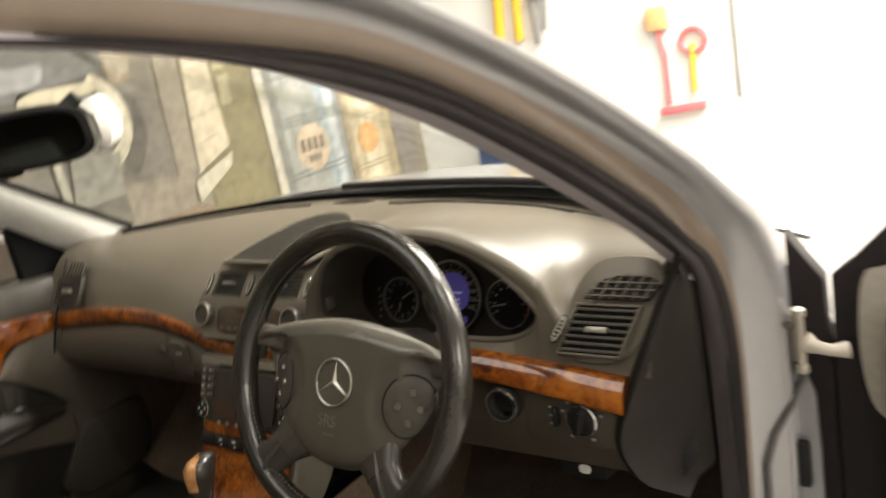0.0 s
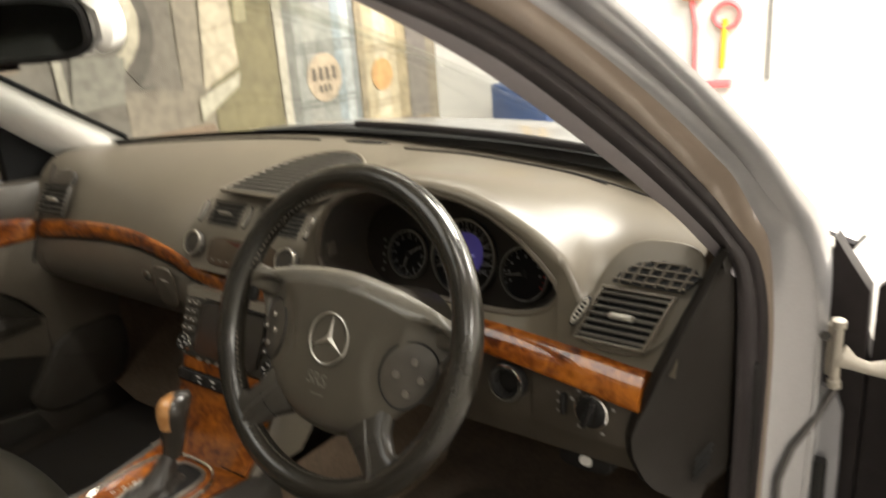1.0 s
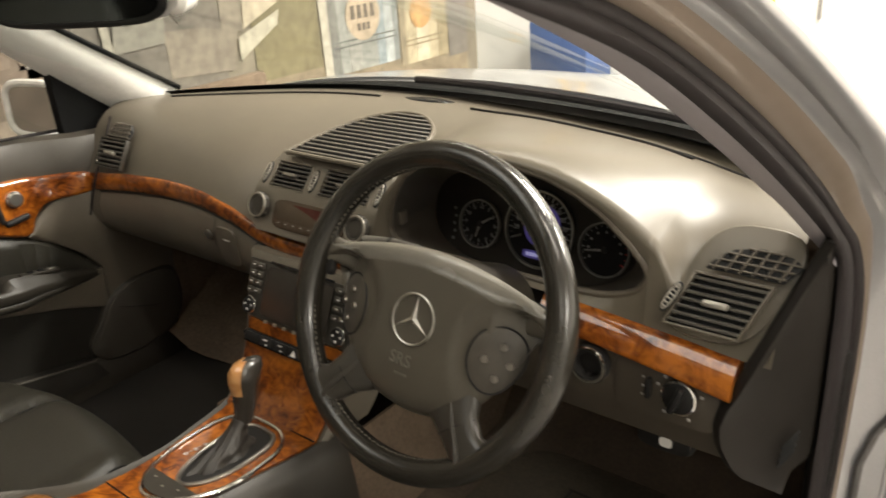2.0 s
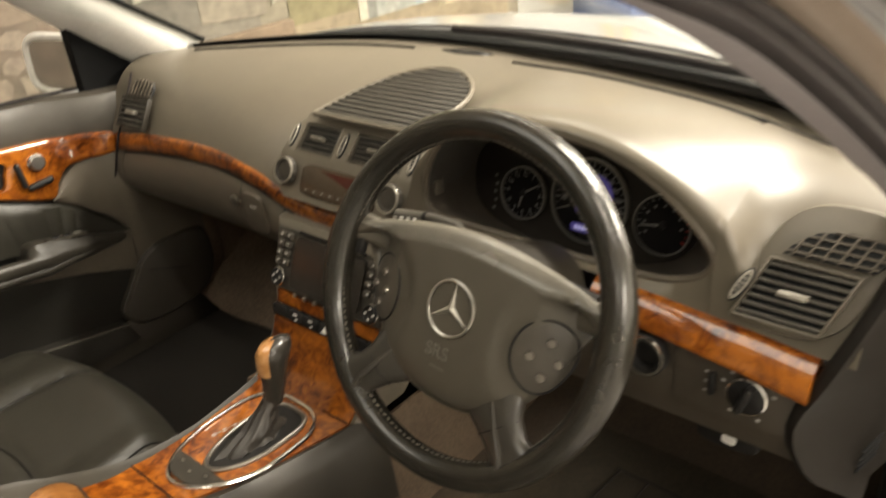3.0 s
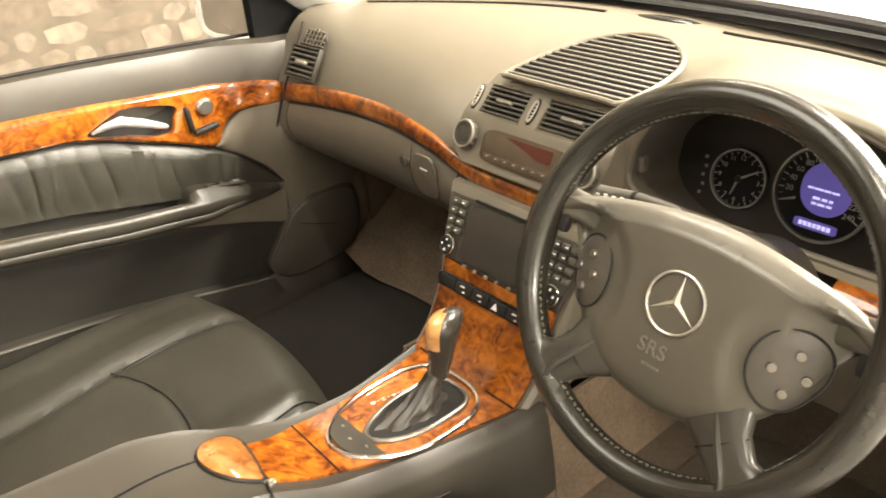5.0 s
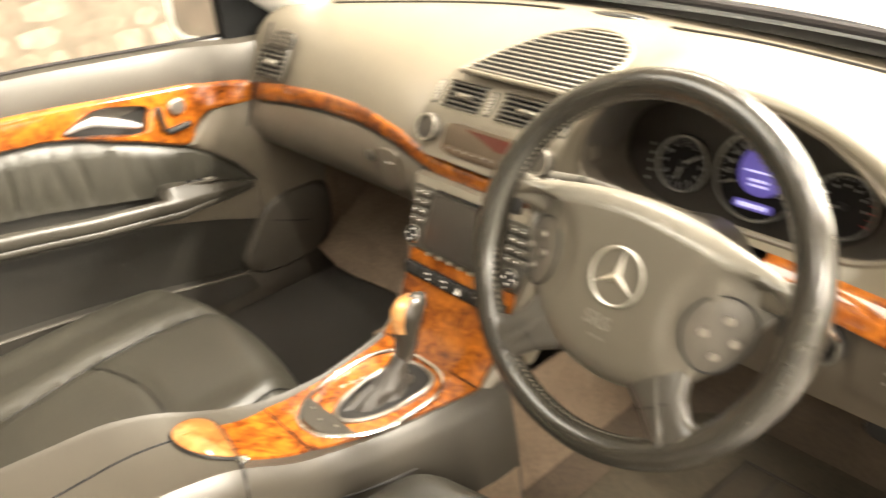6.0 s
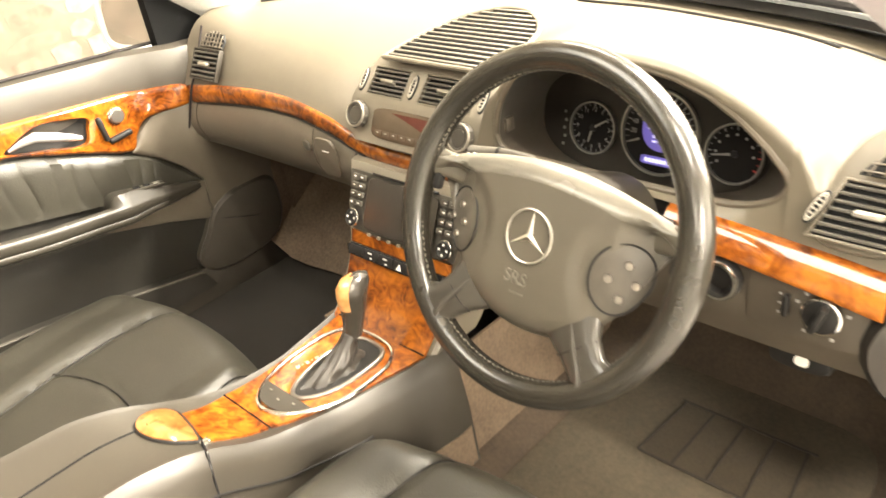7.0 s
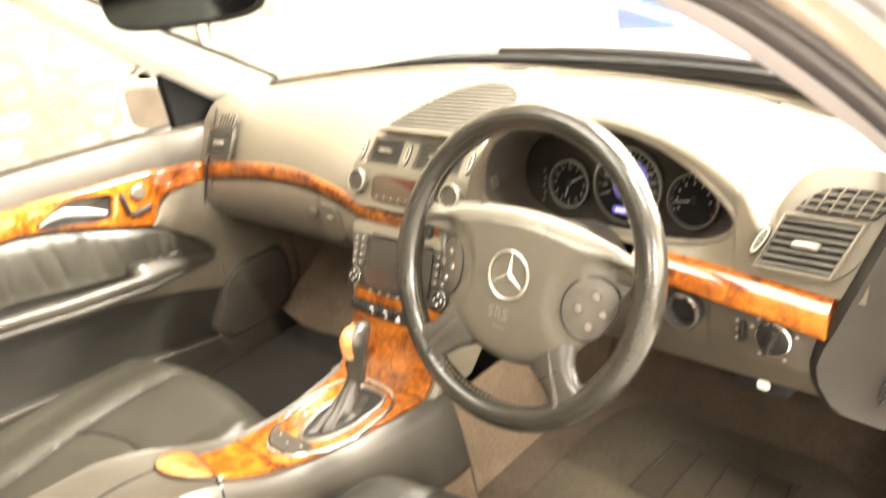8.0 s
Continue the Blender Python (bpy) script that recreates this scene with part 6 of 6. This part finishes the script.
for x in (-0.78, 0.78):
    for y in (1.05, -1.80):
        turn = Matrix.Translation((x, y, 0.315)) @ Matrix.Rotation(radians(90), 4, "Y")
        wheel_part_ = part("wheel", lathe([(0.20, -0.09), (0.29, -0.105), (0.312, -0.085), (0.315, 0.0), (0.312, 0.085), (0.29, 0.105), (0.20, 0.09)], 32, turn), RUBBER, body, "black tyre")
        part("rim", lathe([(0.205, -0.08), (0.19, -0.04), (0.08, -0.06), (0.08, 0.06), (0.19, 0.04), (0.205, 0.08)], 32, turn), SATIN, wheel_part_, "silver rim")
part("centre_post", box((0.06, 0.10, 0.8), (-0.67, -0.95, 0.80), 0.02), PILLAR, body)
part("rear_bulkhead", box((1.36, 0.04, 0.75), (0, -1.55, 0.65), 0.01), BLACK, body)
part("overhead_console", box((0.16, 0.20, 0.03), (0, -0.68, 1.335), 0.01), mat("console_grey", (0.30, 0.285, 0.26), 0.5, bump=0.05), body, "grey overhead console")
for s in (-1, 1):
    part("sun_visor", box((0.38, 0.15, 0.018), (s * 0.30, -0.70, 1.318), 0.008, Matrix.Rotation(radians(-6), 4, "X")), PILLAR, body, "pale folded sun visor")
# floor
rows = []
for y in np.linspace(-1.5, 0.62, 24):
    up = max(0, (y - 0.42) / 0.2) ** 1.5 * 0.26
    rows.append([(x, y, 0.262 + up + 0.12 * math.exp(-(abs(x) / 0.13) ** 4)) for x in np.linspace(-0.74, 0.74, 41)])
# The footwell's shade is put into this near-black pile colour.
part("floor_carpet", thick(grid(rows), 0.01), mat("shaded_floor_pile", (0.015, 0.0115, 0.0078), 0.95, scale=160, vary=0.35, bump=0.8, bump_scale=700), body, "brown carpeted car floor, darkened for the footwell's shade")
# Same carpet again, coloured lighter for the lit driver's side.
part("driver_carpet", thick(grid([[(x, y, 0.272 + max(0, (y - 0.42) / 0.2) ** 1.5 * 0.26 + 0.03 * math.exp(-(x - 0.15) / 0.03)) for x in np.linspace(0.15, 0.72, 12)] for y in np.linspace(-0.30, 0.62, 16)]), 0.004), mat("lit_driver_pile", (0.066, 0.047, 0.031), 0.95, scale=160, vary=0.35, bump=0.8, bump_scale=700), body, "lighter copy of the brown floor carpet, for the lit driver's side")
part("toe_board", thick(grid([[(x, y + 0.05 * (1 - ((x + 0.42) / 0.3) ** 2), 0.270 + 0.30 * ((y - 0.27) / 0.33) ** 1.15 + 0.05 * (max(0, -x - 0.60) / 0.09) ** 2) for x in np.linspace(-0.695, -0.13, 12)] for y in np.linspace(0.27, 0.57, 12)]), 0.006), CARPET, body, "brown carpet rising under the dash")
part("firewall", box((1.42, 0.03, 0.50), (0, 0.63, 0.51), 0.005), CARPET, body)
for s in (-1, 1):
    part("tunnel_side", thick(grid([[(s * (0.160 - 0.022 * k / 5) + 0.022 * (s < 0), y, 0.275 + 0.21 * k / 5) for k in range(6)] for y in np.linspace(0.02, 0.62, 10)]), 0.006), CARPET, body, "brown carpet on the tunnel")
part("kick_panel", box((0.03, 0.36, 0.60), (-0.725, 0.52, 0.56), 0.008), CARPET, body, "dark panel beside the passenger's feet")
part("kick_panel", box((0.03, 0.36, 0.46), (0.735, 0.46, 0.49), 0.008), BLACK, body)
part("kick_trim", thick(grid([[(DX + 0.006 + 0.004 * math.sin(math.pi * k / 4), 0.21 + (y - 0.21) * (1.0 + 0.07 * k), 0.41 + (z - 0.41) * (1.0 + 0.07 * k)) for k in range(5)] for y, z in SPEAKER[30:54]]), 0.003), CARPET, body, "brown trim curving round the door's front edge")
part("kick_carpet", grid([[(-0.700 + 0.03 * math.sin(u * 2), y, 0.27 + 0.34 * u) for u in np.linspace(0, 1, 6)] for y in np.linspace(0.352, 0.62, 8)]), CARPET, body, "brown carpet beside the passenger's feet")
part("rocker", box((0.08, 1.9, 0.10), (-0.73, -0.3, 0.29), 0.01), mat("rocker_trim", (0.030, 0.024, 0.017), 0.6, bump=0.2, bump_scale=600), body)
part("rocker_edge", box((0.006, 1.5, 0.008), (-0.690, -0.1, 0.342), 0.002), DOORPAD, body, "pale sill edge")
part("door_sill", box((0.10, 1.3, 0.06), (0.78, -0.30, 0.335), 0.015), PAINT, body, "silver door sill")
part("sill_trim", box((0.05, 1.2, 0.02), (0.735, -0.30, 0.36), 0.006), BLACK, body)
# driver's floor mat and pedals
mat_thing = thing("floor_mat", "brown carpet floor mat in the driver's footwell", "floor mat", at=(0.42, 0.2, 0.28))
part("carpet", plate(sel(0.22, 0.30, 6), 0.008, Matrix.Translation((0.43, 0.14, 0.276)), 0.003), MAT_RUG, mat_thing)
RIB = mat("mat_rib", (0.030, 0.024, 0.017), 0.9, bump=0.5, bump_scale=700)
part("heel_pad", plate(sel(0.108, 0.070, 8, cx=0.456, cy=0.289), 0.0015, Matrix.Translation((0, 0, 0.2838)), 0.0005), mat("heel_pile", (0.056, 0.043, 0.027), 0.9, scale=200, vary=0.3, bump=0.6, bump_scale=700), mat_thing, "worn heel pad")
for k in range(5):
    part("rib", box((0.0045, 0.136, 0.002), (0.350 + 0.0525 * k, 0.289, 0.2862), 0.0008, Matrix.Rotation(radians(3 * k - 4), 4, "Z")), RIB, mat_thing)
for y in (0.221, 0.357):
    part("rib", box((0.216, 0.0045, 0.002), (0.456, y, 0.2862), 0.0008), RIB, mat_thing)

# rear-view mirror
SHELL = mat("mirror_shell", (0.52, 0.50, 0.46), 0.45, bump=0.05)
rv = thing("rear_view_mirror", "interior rear-view mirror in a pale housing on the windscreen", "mirror", at=(-0.06, -0.05, 1.12))
MV = facing((-0.088, -0.077, 1.140), -6, 25.5)
part("housing", pillow(lambda t: 1 / (abs(math.cos(t) / 0.134) ** 4 + abs(math.sin(t) / 0.038) ** 4) ** 0.25, 0.045, 0.0, 8, 48, 2.6, MV @ Matrix.Translation((0.010, 0, 0)) @ Matrix.Rotation(radians(180), 4, "Y")), SHELL, rv, "pale grey shell")
part("bezel", tube([MV @ Vector((x, y, -0.003)) for x, y in sel(0.122, 0.036, 4, 48)], 0.006, 8, closed=True), BLACK, rv, "thin black bezel")
part("mirror_face", plate(sel(0.12, 0.033, 4), 0.003, MV), mat("dark_mirror", (0.16, 0.17, 0.16), 0.04, 1.0, vary=0.02, bump=0), rv, "dim mirror glass")
part("shell_end", pillow(lambda t: 1 / math.sqrt((math.cos(t) / 0.022) ** 2 + (math.sin(t) / 0.036) ** 2), 0.012, 0.03, 8, 32, 2.2, MV @ Matrix.Translation((0.124, 0, -0.022))), mat("pale_shell", (0.72, 0.70, 0.66), 0.5, bump=0.05), rv, "pale rounded end of the housing")
part("stem", tube([(-0.088, -0.042, 1.148), (-0.068, -0.002, 1.165), (-0.048, 0.020, 1.183)], 0.012, 10), BLACK, rv)

# ---- driver's door, swung open ----
odoor = thing("driver_door", "driver door swung wide open on its hinges", "car door", at=(0.86, 0.40, 0.3))
OD = Matrix.Translation((0.838, 0.415, 0)) @ Matrix.Rotation(radians(66), 4, "Z")
for nm, bm, mt, lb in (("outer_skin", box((0.02, 1.05, 0.50), (0.075, -0.53, 0.54), 0.008), PAINT, "silver door skin"),
                       ("inner_panel", box((0.06, 0.95, 0.42), (0.01, -0.56, 0.55), 0.02), BLACK, "black inner panel"),
                       ("armrest", box((0.07, 0.6, 0.05), (-0.04, -0.55, 0.66), 0.02), DASH_LOW, "")):
    bmesh.ops.transform(bm, matrix=OD, verts=bm.verts)
    part(nm, bm, mt, odoor, lb)

part("front_edge", turned([(0.846, 0.785), (0.872, 0.808), (0.912, 0.850), (0.975, 0.895), (0.975, 0.34), (0.846, 0.34)], 0.016, 0.412), RUBBER, odoor, "black rubber-edged front of the door")
part("edge_plate", turned(spline2([(0.883, 0.785), (0.905, 0.800), (0.945, 0.802), (0.945, 0.700), (0.945, 0.585), (0.910, 0.590), (0.886, 0.62), (0.876, 0.70)], 4), 0.008, 0.400), mat("door_primer", (0.36, 0.33, 0.28), 0.5, bump=0.05), odoor, "grey-beige painted door edge")

# ---- the garage ----
def slab(name, size, at, material, label):
    o = part(name, box(size, at), material, None, label, smooth=False)
    o["kind"] = "structure"
    o["category"] = name.split("_")[0]
    return o


floor = slab("floor", (9.0, 14.0, 0.1), (1.5, 0.0, -0.05), CONCRETE, "grey concrete garage floor")
slab("wall_front", (9.0, 0.15, 3.2), (1.5, 4.3, 1.6), WALLWHITE, "brightly lit white garage wall")
slab("wall_back", (9.0, 0.15, 3.2), (1.5, -6.0, 1.6), WALLWHITE, "white garage back wall")
slab("wall_right", (0.15, 11.4, 3.2), (5.5, -0.4, 1.6), WALLWHITE, "white garage side wall")
PLASTER = mat("mural_ground", (0.17, 0.148, 0.11), 0.8, scale=14, vary=0.35, bump=0.3, bump_scale=60)
mural = slab("wall_left", (0.15, 9.2, 3.2), (-1.975, -1.4, 1.6), PLASTER, "garage wall painted with an old filling-station scene")
slab("wall_recess", (0.15, 1.2, 3.2), (-3.0, 3.7, 1.6), WALLWHITE, "white wall beyond the mural")
slab("wall_return", (1.1, 0.15, 3.2), (-2.5, 3.10, 1.6), WALLWHITE, "short return wall")
# The ceiling is out of view; its grey holds back bounced light.
slab("ceiling", (9.0, 14.0, 0.1), (1.5, 0.0, 3.25), mat("ceiling_paint", (0.26, 0.24, 0.215), 0.8, scale=6, vary=0.1, bump=0.1, bump_scale=60), "unseen garage ceiling, set grey to cut bounced light")

WX = -1.9


def painted(name, outline, color, layer, label="", vary=0.4, scale=24):
    """A painted patch of the mural: outline in (y, z) on the wall."""
    b = bmesh.new()
    f = b.faces.new([b.verts.new((WX + 0.002 * layer, y, z)) for y, z in outline])
    g = bmesh.ops.extrude_face_region(b, geom=[f])
    bmesh.ops.translate(b, vec=(0.0015, 0, 0), verts=[v for v in g["geom"] if isinstance(v, bmesh.types.BMVert)])
    return part(name, b, mat(name + "_paint", tuple(0.60 * c for c in color), 0.75, scale=scale, vary=vary, bump=0.1, bump_scale=80), mural, label, smooth=False)


def rect(y0, z0, y1, z1, lean=0.0):
    return [(y0, z0), (y1, z0), (y1 + lean, z1), (y0 + lean, z1)]


def disc(y, z, r, n=28):
    return [(y + r * math.cos(2 * math.pi * k / n), z + r * math.sin(2 * math.pi * k / n)) for k in range(n)]


painted("painted_ground", rect(-2.0, 0.0, 3.1, 0.60), (0.30, 0.24, 0.16), 1, "brown painted earth")
painted("painted_rubble", rect(-2.0, 0.30, 0.75, 1.06), (0.19, 0.15, 0.108), 2, "painted rubble", 0.45, 9)
rng = random.Random(7)
STONE_TONES = [mat("painted_stone_tone", c, 0.8, scale=30, vary=0.4, bump=0.1, bump_scale=80) for c in ((0.165, 0.132, 0.10), (0.14, 0.11, 0.08), (0.175, 0.143, 0.108), (0.12, 0.092, 0.067))]
for row in range(9):
    y, z = -0.75 + 0.05 * (row % 2), 0.36 + 0.075 * row
    while y < 0.66:
        w, h = rng.uniform(0.05, 0.20), rng.uniform(0.045, 0.068)
        pts = [(y + rng.uniform(0, 0.02), z + rng.uniform(0, 0.012)), (y + w * 0.5, z - rng.uniform(0, 0.008)), (y + w - rng.uniform(0, 0.02), z + rng.uniform(0, 0.012)), (y + w, z + h * 0.6), (y + w - rng.uniform(0.005, 0.03), z + h), (y + w * 0.4, z + h + rng.uniform(-0.006, 0.008)), (y + rng.uniform(0, 0.012), z + h - rng.uniform(0, 0.02))]
        o = painted("painted_stone", pts, (0.3, 0.25, 0.2), 3)
        o.data.materials[0] = rng.choice(STONE_TONES)
        y += w + rng.uniform(0.004, 0.03)
painted("painted_hut", rect(0.62, 0.60, 1.45, 2.2), (0.21, 0.185, 0.15), 2, "dark painted boarding")
for k in range(8):
    painted("painted_board", rect(0.64, 0.66 + 0.105 * k, 1.32, 0.752 + 0.105 * k), (0.19, 0.17, 0.14), 3)
painted("painted_post", rect(1.447, 0.79, 1.553, 2.2, 0.06), (0.30, 0.26, 0.20), 4, "painted timber post")
for k in range(8):
    z0, z1 = 0.796 + 0.118 * k, 0.911 + 0.118 * k
    e = 0.085 / (1 + k)
    painted("painted_plank", [(1.557 + 0.012 * k, z0), (1.755 - 0.003 * k, z0 + e), (1.752 - 0.003 * k, z1 + e / (1 + 1 / (1 + k))), (1.569 + 0.012 * k, z1)], (0.62, 0.54, 0.40), 4, "pale painted plank")
painted("painted_shadow", rect(1.60, 0.56, 1.98, 2.2), (0.22, 0.19, 0.10), 2, "olive painted shade")
for k in range(6):
    painted("painted_stave", rect(1.77, 1.06 + 0.16 * k, 1.83, 1.19 + 0.16 * k, 0.01), (0.40, 0.36, 0.22), 3)
painted("painted_drum", rect(2.02, 0.50, 2.52, 1.20), (0.38, 0.39, 0.36), 3, "grey-blue painted oil drum")
for y0, y1, c in ((2.04, 2.10, (0.24, 0.24, 0.22)), (2.16, 2.24, (0.44, 0.44, 0.40)), (2.36, 2.42, (0.36, 0.42, 0.45)), (2.42, 2.48, (0.56, 0.60, 0.60)), (2.48, 2.52, (0.30, 0.32, 0.32))):
    painted("drum_tone", rect(y0, 0.50, y1, 1.20), c, 4)
painted("drum_edge", rect(1.99, 0.50, 2.04, 1.20), (0.60, 0.56, 0.46), 4)
for z in (0.62, 0.645, 0.88, 0.90, 0.92, 1.12):
    painted("drum_rib", rect(2.05, z, 2.50, z + 0.008), (0.20, 0.21, 0.20), 5)
painted("drum_badge", disc(2.27, 0.755, 0.118), (0.62, 0.50, 0.36), 6, "round beige badge with lettering bars")
for k in range(4):
    painted("badge_bar", rect(2.185 + 0.045 * k, 0.742, 2.212 + 0.045 * k, 0.805), (0.16, 0.13, 0.10), 7)
for k in range(3):
    painted("badge_bar", rect(2.225 + 0.032 * k, 0.685, 2.245 + 0.032 * k, 0.72), (0.16, 0.13, 0.10), 7)
painted("painted_drum", rect(2.53, 0.46, 2.92, 1.15), (0.56, 0.48, 0.32), 3, "cream painted oil drum")
painted("drum_badge", disc(2.70, 0.715, 0.085), (0.62, 0.36, 0.14), 6, "round orange badge")
for y0, y1, c in ((2.53, 2.58, (0.36, 0.30, 0.2)), (2.66, 2.76, (0.68, 0.60, 0.44)), (2.84, 2.92, (0.40, 0.33, 0.2))):
    painted("drum_tone", rect(y0, 0.46, y1, 1.15), c, 4)
for z in (0.55, 0.575, 0.84, 0.86):
    painted("drum_rib", rect(2.55, z, 2.90, z + 0.008), (0.36, 0.29, 0.18), 5)
painted("painted_stack", rect(2.93, 0.44, 3.10, 0.98), (0.20, 0.18, 0.16), 3, "dark painted stack of tyres")
# painted motorcycle: wheel, mudguard and tank
def crescent(y, z, a, b, t0, t1, n=24):
    """An arc of a ring between two radii."""
    ts = [radians(t0 + (t1 - t0) * k / n) for k in range(n + 1)]
    return [(y + a * math.cos(t), z + a * math.sin(t)) for t in ts] + [(y + b * math.cos(t), z + b * math.sin(t)) for t in ts[::-1]]


painted("painted_tyre", crescent(1.09, 1.07, 0.265, 0.195, -52, 60), (0.12, 0.105, 0.085), 5, "painted motorcycle tyre")
painted("painted_mudguard", crescent(1.09, 1.10, 0.205, 0.150, -70, 70), (0.62, 0.56, 0.42), 7, "cream painted mudguard")
painted("painted_fork", [(0.86, 1.212), (1.02, 1.205), (1.20, 1.222), (1.20, 1.262), (0.87, 1.258)], (0.58, 0.52, 0.38), 8)
painted("painted_hub", disc(1.08, 1.11, 0.12), (0.24, 0.22, 0.19), 6)
painted("painted_tank", spline([(0.70, 1.62), (1.02, 1.52), (1.23, 1.42), (1.236, 1.31), (1.10, 1.275), (0.963, 1.262), (0.70, 1.24)], 5), (0.20, 0.19, 0.185), 8, "dark grey painted fuel tank")
painted("painted_cover", spline([(0.70, 1.345), (0.90, 1.35), (0.985, 1.352), (0.968, 1.285), (0.85, 1.268), (0.70, 1.25)], 5), (0.38, 0.37, 0.37), 9, "pale grey painted engine cover")
painted("painted_bag", spline([(1.248, 1.46), (1.35, 1.47), (1.385, 1.40), (1.350, 1.30), (1.335, 1.245), (1.262, 1.237), (1.240, 1.30)], 5), (0.36, 0.28, 0.18), 9, "brown painted saddle bag")
painted("painted_strut", [(1.120, 1.385), (1.145, 1.362), (1.24, 1.300), (1.230, 1.328), (1.16, 1.385)], (0.04, 0.035, 0.03), 10)
painted("painted_panel", [(0.992, 0.995), (1.205, 0.975), (1.172, 0.80), (0.955, 0.79)], (0.27, 0.255, 0.21), 8, "grey painted panel")
painted("painted_stripe", [(0.917, 1.0), (0.949, 0.993), (0.957, 0.79), (0.923, 0.79)], (0.44, 0.41, 0.33), 9)
painted("painted_earth", [(1.18, 0.84), (1.36, 0.83), (1.52, 0.79), (1.48, 0.64), (1.18, 0.66)], (0.28, 0.24, 0.185), 4.5, "pale painted earth")
painted("painted_slab", [(1.523, 0.765), (1.755, 0.849), (1.74, 0.79), (1.52, 0.670)], (0.58, 0.54, 0.42), 5, "pale painted stone slab")

# tools on the front wall, far things
def tool(name, label, at, bm, material):
    t = part(name, bm, material, None)
    return tagged(t, label, name.replace("_", " "))


YEL = mat("yellow_paint", (0.75, 0.45, 0.02), 0.4, vary=0.1, bump=0.03)
REDP = mat("red_paint", (0.62, 0.16, 0.17), 0.4, vary=0.1, bump=0.03)
STEEL = mat("steel", (0.4, 0.4, 0.4), 0.35, 0.9, bump=0.03)
ORANGE = mat("orange_paint", (0.80, 0.45, 0.20), 0.4, vary=0.1, bump=0.03)
tagged(part("tool_stand", join(tube([(-1.86, 4.20, 1.0), (-1.82, 4.20, 1.30), (-1.80, 4.20, 1.62)], 0.035, 10), tube([(-1.70, 4.20, 1.04), (-1.68, 4.20, 1.30), (-1.69, 4.20, 1.62)], 0.03, 10), box((0.30, 0.05, 0.05), (-1.76, 4.20, 1.60), 0.01)), YEL, None), "yellow tool frame hung on the white wall", "tool")
tagged(part("hand_drill", join(tube([(-1.56, 4.20, 1.00), (-1.56, 4.19, 1.32)], 0.022, 10), box((0.10, 0.06, 0.05), (-1.54, 4.19, 1.30), 0.012), tube([(-1.50, 4.19, 1.08), (-1.47, 4.19, 1.30)], 0.016, 8)), STEEL, None), "dark hand tool hung on the white wall", "tool")
jack = thing("trolley_jack", "red and orange trolley jack hung on the white wall", "jack", at=(-0.63, 4.2, 0.46))
part("post", tube([(-0.72, 4.20, 0.50), (-0.72, 4.20, 0.80), (-0.76, 4.20, 1.0)], 0.016, 10), REDP, jack, "red post")
part("head", box((0.14, 0.06, 0.14), (-0.74, 4.19, 1.02), 0.02), ORANGE, jack, "orange head")
part("hose", tube([(-0.54 + 0.075 * math.cos(a), 4.20, 0.86 + 0.07 * math.sin(a)) for a in np.linspace(0, 2 * math.pi, 24)[:-1]], 0.016, 8, closed=True), REDP, jack, "red hose ring")
part("grip", tube([(-0.56, 4.20, 0.56), (-0.55, 4.20, 0.84)], 0.018, 8), YEL, jack, "yellow grip")
part("foot", box((0.28, 0.06, 0.045), (-0.64, 4.20, 0.465), 0.01, Matrix.Rotation(radians(-4), 4, "Y")), REDP, jack, "red foot bar")
tagged(part("wall_pipe", tube([(-0.30, 4.215, 0.5), (-0.30, 4.215, 2.4)], 0.012, 8), STEEL, None), "grey pipe on the white wall", "pipe")
tagged(part("storage_bin", box((0.42, 0.34, 0.50), (-1.74, 4.0, 0.25), 0.02), mat("blue_plastic", (0.05, 0.09, 0.22), 0.45), None), "blue plastic bin at the white wall", "bin")

# ceiling lights, unseen, some only fill: housings with a tube, and their light
def ceiling_light(x, y, power, sx=1.2, sy=0.6, z=3.12):
    c = thing("ceiling_light", "white panel light added on the unseen ceiling", "ceiling light", "garage ceiling lights", at=(x, y, 3.2))
    part("frame", box((sx, sy, 0.05), (x, y, 3.175), 0.01), WALLWHITE, c)
    part("diffuser", box((sx - 0.04, sy - 0.04, 0.02), (x, y, 3.142), 0.005), glow("diffuser_glow", (1.0, 0.93, 0.82), 4.0), c, "glowing diffuser")
    l = bpy.data.lights.new("tube_light", "AREA")
    l.shape, l.size, l.size_y, l.energy, l.color = "RECTANGLE", sx, sy, power, (1.0, 0.90, 0.74)
    o = new("tube_light", l)
    o.matrix_world = pose(x, y, z)
    o.parent = c
    o.matrix_parent_inverse = c.matrix_world.inverted()


for x, y, p, w, l in LIGHTS:
    ceiling_light(x, y, p, l, w)
